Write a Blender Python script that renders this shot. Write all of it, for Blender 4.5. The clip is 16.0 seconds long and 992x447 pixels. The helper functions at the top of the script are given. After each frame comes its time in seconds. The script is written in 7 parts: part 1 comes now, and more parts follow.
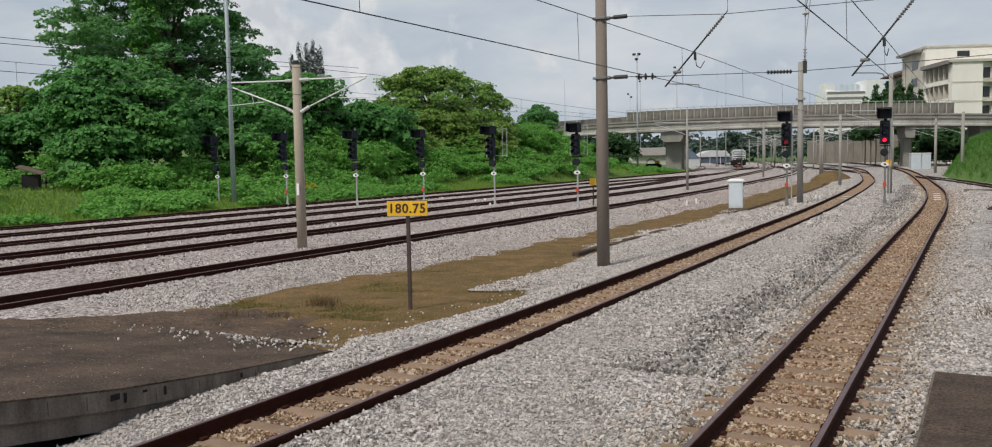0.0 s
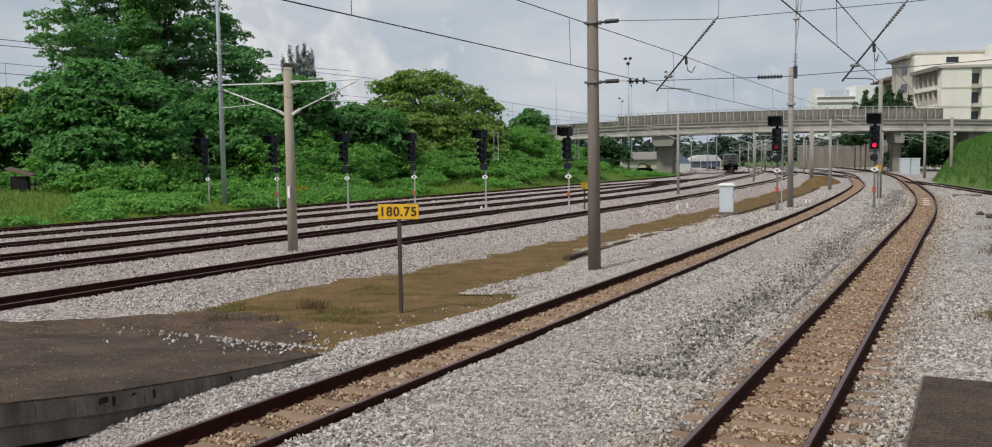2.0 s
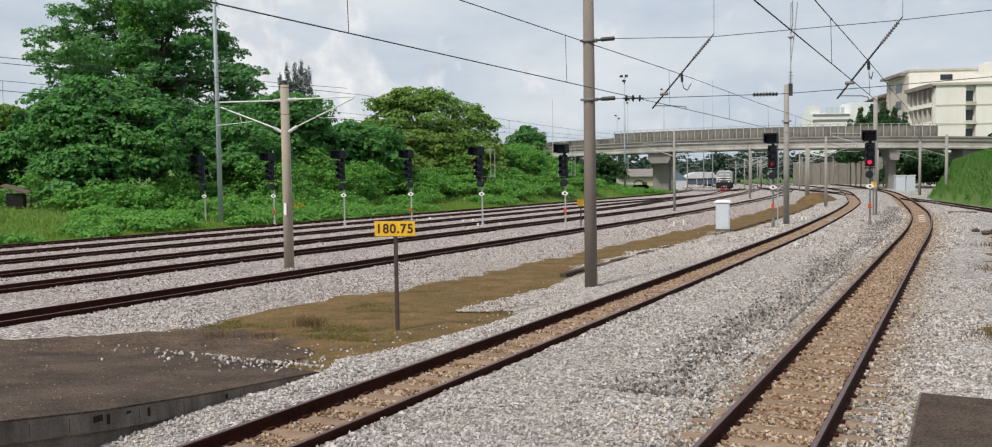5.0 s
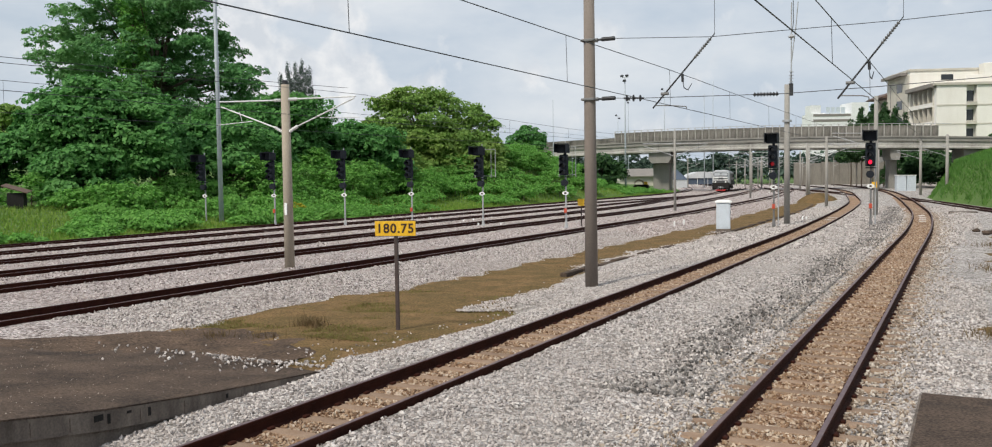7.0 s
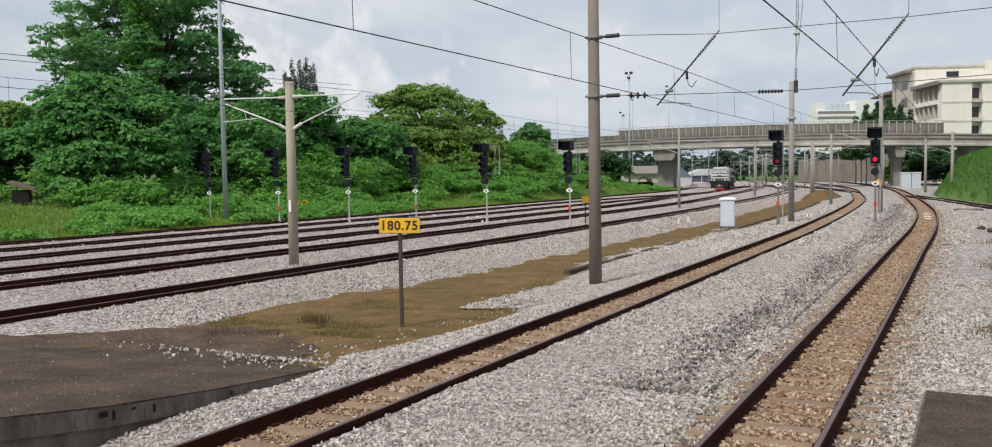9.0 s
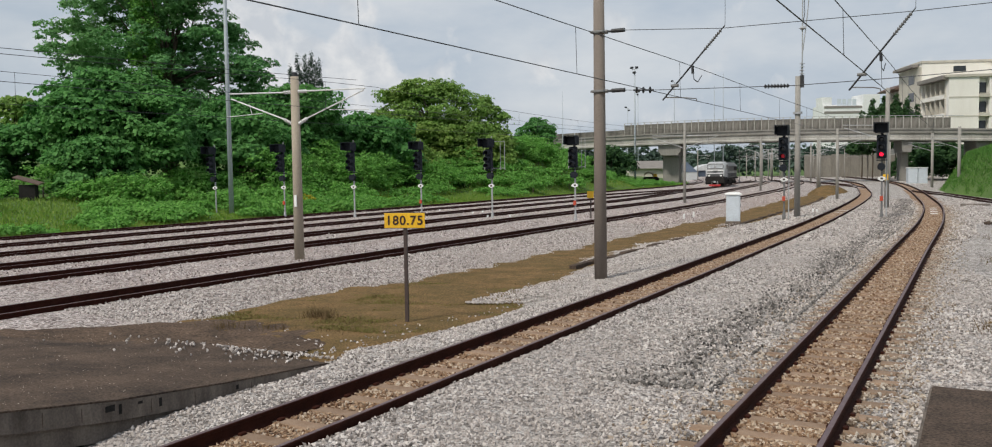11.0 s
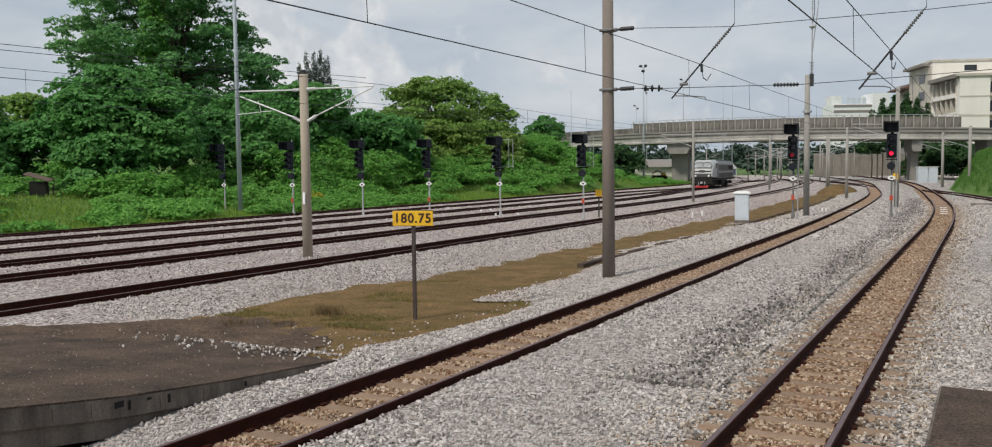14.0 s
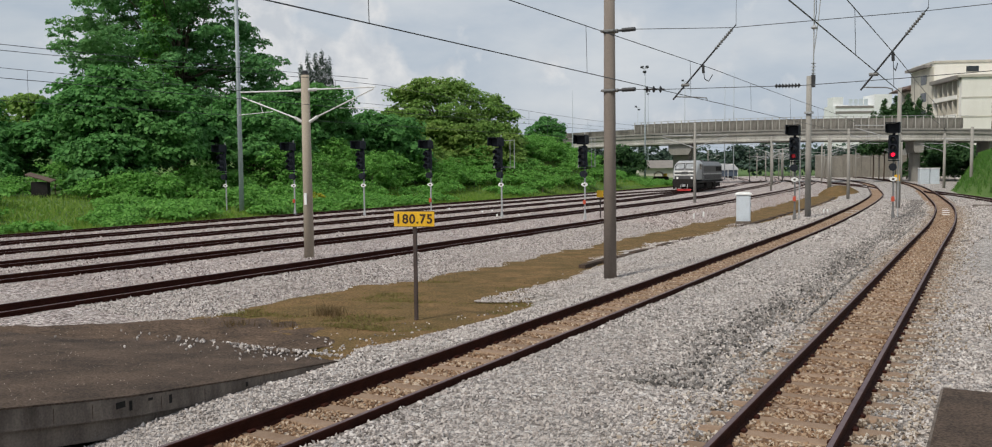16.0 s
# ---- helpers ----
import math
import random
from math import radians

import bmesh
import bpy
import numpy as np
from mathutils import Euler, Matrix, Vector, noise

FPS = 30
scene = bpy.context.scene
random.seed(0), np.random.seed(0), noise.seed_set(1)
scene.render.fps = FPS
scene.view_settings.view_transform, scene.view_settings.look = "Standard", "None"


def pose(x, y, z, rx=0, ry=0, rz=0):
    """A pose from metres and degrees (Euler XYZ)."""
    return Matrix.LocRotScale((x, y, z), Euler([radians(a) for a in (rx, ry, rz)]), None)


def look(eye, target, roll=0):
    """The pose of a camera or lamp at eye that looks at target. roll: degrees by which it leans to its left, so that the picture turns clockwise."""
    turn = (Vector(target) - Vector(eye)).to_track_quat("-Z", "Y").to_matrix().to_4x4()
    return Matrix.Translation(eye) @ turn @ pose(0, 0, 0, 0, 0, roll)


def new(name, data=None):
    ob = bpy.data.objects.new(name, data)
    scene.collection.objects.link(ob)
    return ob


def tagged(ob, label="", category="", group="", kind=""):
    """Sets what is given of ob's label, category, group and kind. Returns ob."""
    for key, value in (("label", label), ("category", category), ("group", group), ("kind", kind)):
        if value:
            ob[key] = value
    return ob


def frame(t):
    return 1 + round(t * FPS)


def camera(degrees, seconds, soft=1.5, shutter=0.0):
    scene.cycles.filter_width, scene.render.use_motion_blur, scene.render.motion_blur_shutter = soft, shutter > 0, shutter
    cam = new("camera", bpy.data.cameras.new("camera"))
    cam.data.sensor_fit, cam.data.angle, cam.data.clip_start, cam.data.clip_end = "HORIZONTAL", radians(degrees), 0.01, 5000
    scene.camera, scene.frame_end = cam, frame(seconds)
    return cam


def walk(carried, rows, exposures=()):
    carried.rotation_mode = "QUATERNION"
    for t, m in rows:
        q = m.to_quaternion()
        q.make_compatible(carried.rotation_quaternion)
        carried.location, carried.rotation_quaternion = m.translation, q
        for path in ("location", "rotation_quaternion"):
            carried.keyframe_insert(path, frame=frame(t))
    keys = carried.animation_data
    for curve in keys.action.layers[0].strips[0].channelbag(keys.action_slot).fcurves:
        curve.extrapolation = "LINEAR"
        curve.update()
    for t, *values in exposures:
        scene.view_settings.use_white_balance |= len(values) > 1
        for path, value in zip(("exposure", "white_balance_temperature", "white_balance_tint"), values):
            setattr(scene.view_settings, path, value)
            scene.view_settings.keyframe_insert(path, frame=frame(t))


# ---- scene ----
# World: x across the tracks, y along them, z up from the rail tops.
cam = camera(58.498, 16.0, soft=1.1)
PATH = [(0, pose(0, 0, 2.72, 85.771, 1.115, 28.543)),
        (0.5, pose(0, 0, 2.72, 85.758, 1.028, 28.526)),
        (1, pose(0, 0, 2.72, 85.788, 0.973, 28.539)),
        (1.5, pose(0, 0, 2.72, 85.845, 0.972, 28.403)),
        (2, pose(0, 0, 2.72, 85.990, 0.884, 27.987)),
        (2.5, pose(0, 0, 2.72, 86.147, 0.906, 27.845)),
        (3, pose(0, 0, 2.72, 86.341, 0.916, 27.797)),
        (3.5, pose(0, 0, 2.72, 86.787, 0.849, 27.653)),
        (4, pose(0, 0, 2.72, 86.967, 0.880, 27.702)),
        (6.5, pose(0, 0, 2.72, 87.142, 0.885, 27.789)),
        (7, pose(0, 0, 2.72, 87.070, 0.878, 27.797)),
        (7.5, pose(0, 0, 2.72, 87.011, 0.860, 27.897)),
        (8, pose(0, 0, 2.72, 86.968, 0.851, 27.944)),
        (8.5, pose(0, 0, 2.72, 86.919, 0.834, 28.021)),
        (9, pose(0, 0, 2.72, 86.892, 0.851, 28.057)),
        (11.5, pose(0, 0, 2.72, 86.502, 0.832, 28.495)),
        (12, pose(0, 0, 2.72, 86.469, 0.824, 28.570)),
        (12.5, pose(0, 0, 2.72, 86.457, 0.791, 28.651)),
        (13, pose(0, 0, 2.72, 86.431, 0.728, 28.831)),
        (13.5, pose(0, 0, 2.72, 86.447, 0.691, 28.828)),
        (14, pose(0, 0, 2.72, 86.453, 0.675, 28.928)),
        (14.5, pose(0, 0, 2.72, 86.485, 0.719, 28.956)),
        (15, pose(0, 0, 2.72, 86.526, 0.674, 28.942)),
        (15.5, pose(0, 0, 2.72, 86.516, 0.679, 28.946)),
        (16, pose(0, 0, 2.72, 86.509, 0.630, 29.020))]
EXPOSURES = [(0, 0.08), (1.5, 0.06), (2.5, 0.04), (3.5, 0.02), (4.0, 0.25), (6.5, 0.36), (8.0, 0.34), (9.0, 0.29), (11.5, 0.12), (12.5, 0.10), (16.0, 0.11)]
walk(cam, PATH, EXPOSURES)

# ---------------------------------------------------------------- light
SUN_EL, SUN_AZ = 50.0, 193.0      # degrees above the horizon; clockwise from +y
world = bpy.data.worlds.new("world")
scene.world = world
world.use_nodes = True
wn, wl = world.node_tree.nodes, world.node_tree.links
wn.clear()
w_out, w_bg = wn.new("ShaderNodeOutputWorld"), wn.new("ShaderNodeBackground")
sky = wn.new("ShaderNodeTexSky")
sky.sky_type, sky.sun_disc = "NISHITA", False
sky.sun_elevation, sky.sun_rotation = radians(SUN_EL), radians(SUN_AZ)
sky.air_density, sky.dust_density = 1.2, 3.0
w_tc, w_map = wn.new("ShaderNodeTexCoord"), wn.new("ShaderNodeMapping")
w_map.inputs["Scale"].default_value = (1.0, 1.0, 2.6)
w_map.inputs["Location"].default_value = (0.35, 0.2, 0.1)
w_n1, w_n2 = wn.new("ShaderNodeTexNoise"), wn.new("ShaderNodeTexNoise")
w_n1.inputs["Scale"].default_value, w_n1.inputs["Detail"].default_value = 3.2, 9.0
w_n1.inputs["Roughness"].default_value = 0.58
w_n2.inputs["Scale"].default_value, w_n2.inputs["Detail"].default_value = 1.3, 4.0
w_r1, w_r2 = wn.new("ShaderNodeValToRGB"), wn.new("ShaderNodeValToRGB")
w_r1.color_ramp.elements[0].position, w_r1.color_ramp.elements[0].color = 0.42, (4.5, 5.15, 5.95, 1)
w_r1.color_ramp.elements[1].position, w_r1.color_ramp.elements[1].color = 0.72, (6.6, 6.85, 7.1, 1)
w_r2.color_ramp.elements[0].position, w_r2.color_ramp.elements[0].color = 0.30, (0.72, 0.72, 0.72, 1)
w_r2.color_ramp.elements[1].position, w_r2.color_ramp.elements[1].color = 0.55, (0.95, 0.95, 0.95, 1)
w_mix = wn.new("ShaderNodeMixRGB")
wl.new(w_tc.outputs["Generated"], w_map.inputs["Vector"])
wl.new(w_map.outputs["Vector"], w_n1.inputs["Vector"])
wl.new(w_map.outputs["Vector"], w_n2.inputs["Vector"])
wl.new(w_n1.outputs["Fac"], w_r1.inputs["Fac"])
wl.new(w_n2.outputs["Fac"], w_r2.inputs["Fac"])
wl.new(w_r2.outputs["Color"], w_mix.inputs["Fac"])
wl.new(sky.outputs["Color"], w_mix.inputs["Color1"])
wl.new(w_r1.outputs["Color"], w_mix.inputs["Color2"])
# banks of bright cumulus low over the trees, billowed by fine noise and shaded inside
w_warp, w_wn, w_n3, w_n4 = wn.new("ShaderNodeVectorMath"), wn.new("ShaderNodeTexNoise"), wn.new("ShaderNodeTexNoise"), wn.new("ShaderNodeTexNoise")
w_warp.operation = "ADD"
w_wn.inputs["Scale"].default_value, w_wn.inputs["Detail"].default_value = 9.0, 3.0
w_ws = wn.new("ShaderNodeVectorMath")
w_ws.operation = "SCALE"
w_ws.inputs["Scale"].default_value = 0.05
wl.new(w_tc.outputs["Generated"], w_wn.inputs["Vector"])
wl.new(w_wn.outputs["Color"], w_ws.inputs[0])
wl.new(w_tc.outputs["Generated"], w_warp.inputs[0])
wl.new(w_ws.outputs["Vector"], w_warp.inputs[1])
w_n3.inputs["Scale"].default_value, w_n3.inputs["Detail"].default_value, w_n3.inputs["Roughness"].default_value = 17.0, 8.0, 0.52
w_n4.inputs["Scale"].default_value, w_n4.inputs["Detail"].default_value, w_n4.inputs["Roughness"].default_value = 26.0, 6.0, 0.55
wl.new(w_warp.outputs["Vector"], w_n3.inputs["Vector"])
wl.new(w_warp.outputs["Vector"], w_n4.inputs["Vector"])
last = None
for centre, size in (((-0.64, 0.745, 0.155), 0.15), ((-0.60, 0.785, 0.135), 0.11), ((-0.565, 0.815, 0.125), 0.075), ((-0.70, 0.70, 0.21), 0.10)):
    w_dist, w_fall = wn.new("ShaderNodeVectorMath"), wn.new("ShaderNodeMapRange")
    w_dist.operation = "DISTANCE"
    w_dist.inputs[1].default_value = centre
    w_fall.inputs["From Min"].default_value, w_fall.inputs["From Max"].default_value = 0.0, size
    w_fall.inputs["To Min"].default_value, w_fall.inputs["To Max"].default_value = 0.30, 0.0
    wl.new(w_warp.outputs["Vector"], w_dist.inputs[0])
    wl.new(w_dist.outputs["Value"], w_fall.inputs["Value"])
    if last:
        w_most = wn.new("ShaderNodeMath")
        w_most.operation = "MAXIMUM"
        wl.new(last, w_most.inputs[0])
        wl.new(w_fall.outputs["Result"], w_most.inputs[1])
        last = w_most.outputs[0]
    else:
        last = w_fall.outputs["Result"]
w_mul, w_thr, w_cum, w_in = wn.new("ShaderNodeMath"), wn.new("ShaderNodeMapRange"), wn.new("ShaderNodeMixRGB"), wn.new("ShaderNodeValToRGB")
w_mul.operation = "ADD"
w_thr.inputs["From Min"].default_value, w_thr.inputs["From Max"].default_value, w_thr.inputs["To Max"].default_value = 0.555, 0.70, 0.85
w_in.color_ramp.elements[0].position, w_in.color_ramp.elements[0].color = 0.38, (5.5, 5.8, 6.2, 1)
w_in.color_ramp.elements[1].position, w_in.color_ramp.elements[1].color = 0.60, (7.5, 7.5, 7.5, 1)
wl.new(last, w_mul.inputs[0])
wl.new(w_n3.outputs["Fac"], w_mul.inputs[1])
wl.new(w_mul.outputs[0], w_thr.inputs["Value"])
wl.new(w_n4.outputs["Fac"], w_in.inputs["Fac"])
wl.new(w_in.outputs["Color"], w_cum.inputs["Color2"])
wl.new(w_thr.outputs["Result"], w_cum.inputs["Fac"])
wl.new(w_mix.outputs["Color"], w_cum.inputs["Color1"])
wl.new(w_cum.outputs["Color"], w_bg.inputs["Color"])
wl.new(w_bg.outputs["Background"], w_out.inputs["Surface"])
w_bg.inputs["Strength"].default_value = 0.095

sun_data = bpy.data.lights.new("sun", "SUN")
sun_data.energy, sun_data.angle, sun_data.color = 2.5, radians(8), (1.0, 0.93, 0.82)
sun = new("sun", sun_data)
sun.matrix_world = look((0, 0, 60), (-math.sin(radians(SUN_AZ)), -math.cos(radians(SUN_AZ)), 60 - math.tan(radians(SUN_EL))))

# ---------------------------------------------------------------- materials
def mat(name, base, dark=None, scale=4.0, fine=60.0, rough=0.75, metal=0.0, bump=0.25, amount=0.6, spread=0.0, glow=None, streak=1.0, grain=0.18):
    """A surface with stains at one scale, grain at another and fine relief. spread: change from object to object."""
    m = bpy.data.materials.new(name)
    m.use_nodes = True
    n, l = m.node_tree.nodes, m.node_tree.links
    b = n["Principled BSDF"]
    b.inputs["Roughness"].default_value, b.inputs["Metallic"].default_value = rough, metal
    dark = dark or tuple(c * 0.6 for c in base)
    tc, mp = n.new("ShaderNodeTexCoord"), n.new("ShaderNodeMapping")
    mp.inputs["Scale"].default_value = (1, 1, streak)
    l.new(tc.outputs["Object"], mp.inputs["Vector"])
    a, f = n.new("ShaderNodeTexNoise"), n.new("ShaderNodeTexNoise")
    a.inputs["Scale"].default_value, a.inputs["Detail"].default_value, a.inputs["Roughness"].default_value = scale, 6, 0.65
    f.inputs["Scale"].default_value, f.inputs["Detail"].default_value = fine, 3
    l.new(mp.outputs["Vector"], a.inputs["Vector"])
    l.new(tc.outputs["Object"], f.inputs["Vector"])
    r = n.new("ShaderNodeMapRange")
    r.inputs["From Min"].default_value, r.inputs["From Max"].default_value = 0.36, 0.66
    r.inputs["To Max"].default_value = amount
    l.new(a.outputs["Fac"], r.inputs["Value"])
    mx = n.new("ShaderNodeMixRGB")
    mx.inputs["Color1"].default_value, mx.inputs["Color2"].default_value = (*base, 1), (*dark, 1)
    l.new(r.outputs["Result"], mx.inputs["Fac"])
    hs = n.new("ShaderNodeHueSaturation")
    v = n.new("ShaderNodeMapRange")
    v.inputs["From Min"].default_value, v.inputs["From Max"].default_value = 0.3, 0.7
    v.inputs["To Min"].default_value, v.inputs["To Max"].default_value = 1 - grain, 1 + grain
    l.new(f.outputs["Fac"], v.inputs["Value"])
    last = v.outputs["Result"]
    if spread:
        oi, s = n.new("ShaderNodeObjectInfo"), n.new("ShaderNodeMapRange")
        s.inputs["To Min"].default_value, s.inputs["To Max"].default_value = 1 - spread, 1 + spread
        l.new(oi.outputs["Random"], s.inputs["Value"])
        mul = n.new("ShaderNodeMath")
        mul.operation = "MULTIPLY"
        l.new(last, mul.inputs[0])
        l.new(s.outputs["Result"], mul.inputs[1])
        last = mul.outputs[0]
    l.new(last, hs.inputs["Value"])
    l.new(mx.outputs["Color"], hs.inputs["Color"])
    l.new(hs.outputs["Color"], b.inputs["Base Color"])
    if bump:
        bp = n.new("ShaderNodeBump")
        bp.inputs["Strength"].default_value, bp.inputs["Distance"].default_value = bump, 0.02
        l.new(f.outputs["Fac"], bp.inputs["Height"])
        l.new(bp.outputs["Normal"], b.inputs["Normal"])
    if glow:
        b.inputs["Emission Color"].default_value, b.inputs["Emission Strength"].default_value = (*glow[:3], 1), glow[3]
    return m


def stone_mat(name, stops, cell, wear, wear_amount, bump=0.9):
    """Loose stone seen as cells of many shades, with larger patches of dust or rust over it."""
    m = bpy.data.materials.new(name)
    m.use_nodes = True
    n, l = m.node_tree.nodes, m.node_tree.links
    b = n["Principled BSDF"]
    b.inputs["Roughness"].default_value = 0.9
    tc = n.new("ShaderNodeTexCoord")
    vo, ve = n.new("ShaderNodeTexVoronoi"), n.new("ShaderNodeTexVoronoi")
    vo.inputs["Scale"].default_value = ve.inputs["Scale"].default_value = cell
    ve.feature = "DISTANCE_TO_EDGE"
    no, big = n.new("ShaderNodeTexNoise"), n.new("ShaderNodeTexNoise")
    no.inputs["Scale"].default_value, no.inputs["Detail"].default_value = cell * 0.35, 5
    big.inputs["Scale"].default_value, big.inputs["Detail"].default_value = 0.45, 7
    wob = n.new("ShaderNodeMixRGB")
    wob.inputs["Fac"].default_value = 0.06
    l.new(tc.outputs["Object"], wob.inputs["Color1"])
    l.new(no.outputs["Color"], wob.inputs["Color2"])
    for x in (vo, ve):
        l.new(wob.outputs["Color"], x.inputs["Vector"])
    for x in (no, big):
        l.new(tc.outputs["Object"], x.inputs["Vector"])
    sep = n.new("ShaderNodeSeparateColor")
    l.new(vo.outputs["Color"], sep.inputs["Color"])
    ramp = n.new("ShaderNodeValToRGB")
    ramp.color_ramp.elements[0].color, ramp.color_ramp.elements[0].position = (*stops[0], 1), 0.0
    ramp.color_ramp.elements[1].color, ramp.color_ramp.elements[1].position = (*stops[-1], 1), 1.0
    for i, c in enumerate(stops[1:-1]):
        ramp.color_ramp.elements.new((i + 1) / (len(stops) - 1)).color = (*c, 1)
    l.new(sep.outputs[0], ramp.inputs["Fac"])
    # cell edges darkened in colour, as shade in the gaps between stones
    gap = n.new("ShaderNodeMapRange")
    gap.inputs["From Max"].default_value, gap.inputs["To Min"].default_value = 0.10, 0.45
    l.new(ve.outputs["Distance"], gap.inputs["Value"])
    gap_shade = n.new("ShaderNodeMixRGB")
    gap_shade.blend_type, gap_shade.inputs["Fac"].default_value = "MULTIPLY", 1.0
    l.new(ramp.outputs["Color"], gap_shade.inputs["Color1"])
    l.new(gap.outputs["Result"], gap_shade.inputs["Color2"])
    r = n.new("ShaderNodeMapRange")
    r.inputs["From Min"].default_value, r.inputs["From Max"].default_value, r.inputs["To Max"].default_value = 0.4, 0.68, wear_amount
    l.new(big.outputs["Fac"], r.inputs["Value"])
    mx = n.new("ShaderNodeMixRGB")
    mx.inputs["Color2"].default_value = (*wear, 1)
    l.new(r.outputs["Result"], mx.inputs["Fac"])
    l.new(gap_shade.outputs["Color"], mx.inputs["Color1"])
    # mid-scale mottling paints the shading of uneven lumps; the bump below shares it
    mid, mr, mm = n.new("ShaderNodeTexNoise"), n.new("ShaderNodeMapRange"), n.new("ShaderNodeMixRGB")
    mid.inputs["Scale"].default_value, mid.inputs["Detail"].default_value, mid.inputs["Roughness"].default_value = 2.6, 9, 0.75
    l.new(tc.outputs["Object"], mid.inputs["Vector"])
    mr.inputs["From Min"].default_value, mr.inputs["From Max"].default_value = 0.32, 0.68
    mr.inputs["To Min"].default_value, mr.inputs["To Max"].default_value = 0.68, 1.38
    l.new(mid.outputs["Fac"], mr.inputs["Value"])
    mm.blend_type, mm.inputs["Fac"].default_value = "MULTIPLY", 1.0
    l.new(mx.outputs["Color"], mm.inputs["Color1"])
    l.new(mr.outputs["Result"], mm.inputs["Color2"])
    l.new(mm.outputs["Color"], b.inputs["Base Color"])
    bp, bq = n.new("ShaderNodeBump"), n.new("ShaderNodeBump")
    bq.inputs["Strength"].default_value, bq.inputs["Distance"].default_value = 0.7, 0.12
    l.new(mid.outputs["Fac"], bq.inputs["Height"])
    l.new(bq.outputs["Normal"], bp.inputs["Normal"])
    bp.inputs["Strength"].default_value, bp.inputs["Distance"].default_value = bump, 0.04
    l.new(ve.outputs["Distance"], bp.inputs["Height"])
    l.new(bp.outputs["Normal"], b.inputs["Normal"])
    return m


def loose_mat(name, stops, rough=0.85, through_light=0.0, patch=None, patch_scale=0.12):
    """Small pieces joined in one mesh, each of its own shade; leaves let some light through."""
    m = bpy.data.materials.new(name)
    m.use_nodes = True
    n, l = m.node_tree.nodes, m.node_tree.links
    b = n["Principled BSDF"]
    b.inputs["Roughness"].default_value = rough
    b.inputs["Specular IOR Level"].default_value = 0.25
    g, ramp = n.new("ShaderNodeNewGeometry"), n.new("ShaderNodeValToRGB")
    ramp.color_ramp.elements[0].color, ramp.color_ramp.elements[0].position = (*stops[0], 1), 0.0
    ramp.color_ramp.elements[1].color, ramp.color_ramp.elements[1].position = (*stops[-1], 1), 1.0
    for i, c in enumerate(stops[1:-1]):
        ramp.color_ramp.elements.new((i + 1) / (len(stops) - 1)).color = (*c, 1)
    l.new(g.outputs["Random Per Island"], ramp.inputs["Fac"])
    col = ramp.outputs["Color"]
    if patch:
        tc, no, r, mx = n.new("ShaderNodeTexCoord"), n.new("ShaderNodeTexNoise"), n.new("ShaderNodeMapRange"), n.new("ShaderNodeMixRGB")
        no.inputs["Scale"].default_value, no.inputs["Detail"].default_value = patch_scale, 4
        r.inputs["From Min"].default_value, r.inputs["From Max"].default_value, r.inputs["To Max"].default_value = 0.45, 0.65, 0.7
        l.new(tc.outputs["Object"], no.inputs["Vector"])
        l.new(no.outputs["Fac"], r.inputs["Value"])
        l.new(r.outputs["Result"], mx.inputs["Fac"])
        l.new(col, mx.inputs["Color1"])
        mx.inputs["Color2"].default_value = (*patch, 1)
        col = mx.outputs["Color"]
    l.new(col, b.inputs["Base Color"])
    if through_light:
        out, tr, sh = n["Material Output"], n.new("ShaderNodeBsdfTranslucent"), n.new("ShaderNodeMixShader")
        sh.inputs["Fac"].default_value = through_light
        l.new(col, tr.inputs["Color"])
        l.new(b.outputs["BSDF"], sh.inputs[1])
        l.new(tr.outputs["BSDF"], sh.inputs[2])
        l.new(sh.outputs["Shader"], out.inputs["Surface"])
    return m


GREYS = [(0.11, 0.097, 0.089), (0.30, 0.268, 0.248), (0.46, 0.414, 0.388), (0.56, 0.512, 0.484), (0.68, 0.64, 0.612)]
PINKS = [(0.07, 0.048, 0.044), (0.29, 0.238, 0.222), (0.46, 0.392, 0.368), (0.565, 0.497, 0.472), (0.73, 0.675, 0.65)]
TANS = [(0.12, 0.086, 0.062), (0.27, 0.212, 0.16), (0.39, 0.322, 0.258), (0.48, 0.415, 0.346), (0.61, 0.555, 0.49)]
RUSTS = [(0.09, 0.047, 0.027), (0.225, 0.136, 0.08), (0.33, 0.224, 0.144), (0.42, 0.318, 0.225), (0.56, 0.47, 0.38)]
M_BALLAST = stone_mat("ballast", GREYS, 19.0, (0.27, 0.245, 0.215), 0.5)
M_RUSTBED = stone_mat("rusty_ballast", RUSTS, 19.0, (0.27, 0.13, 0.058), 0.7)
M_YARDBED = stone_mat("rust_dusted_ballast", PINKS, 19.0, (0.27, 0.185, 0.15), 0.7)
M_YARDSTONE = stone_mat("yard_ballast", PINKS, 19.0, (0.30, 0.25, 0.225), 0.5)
M_PINKSTONES = loose_mat("yard_stone", PINKS, patch=(0.40, 0.34, 0.32), patch_scale=0.3)
M_TANSTONES = loose_mat("dust_stained_stone", TANS)
M_DARKSTONES = loose_mat("soot_grey_stone", [(0.05, 0.046, 0.043), (0.15, 0.14, 0.13), (0.25, 0.23, 0.215), (0.34, 0.32, 0.30)])
M_STONES = loose_mat("ballast_stone", GREYS, patch=(0.43, 0.39, 0.365), patch_scale=0.3)
M_RUSTSTONES = loose_mat("rusty_stone", RUSTS)
M_RAIL = mat("rusty_rail", (0.042, 0.012, 0.007), (0.012, 0.004, 0.003), 5, 90, rough=0.8, metal=0.0, bump=0.3)
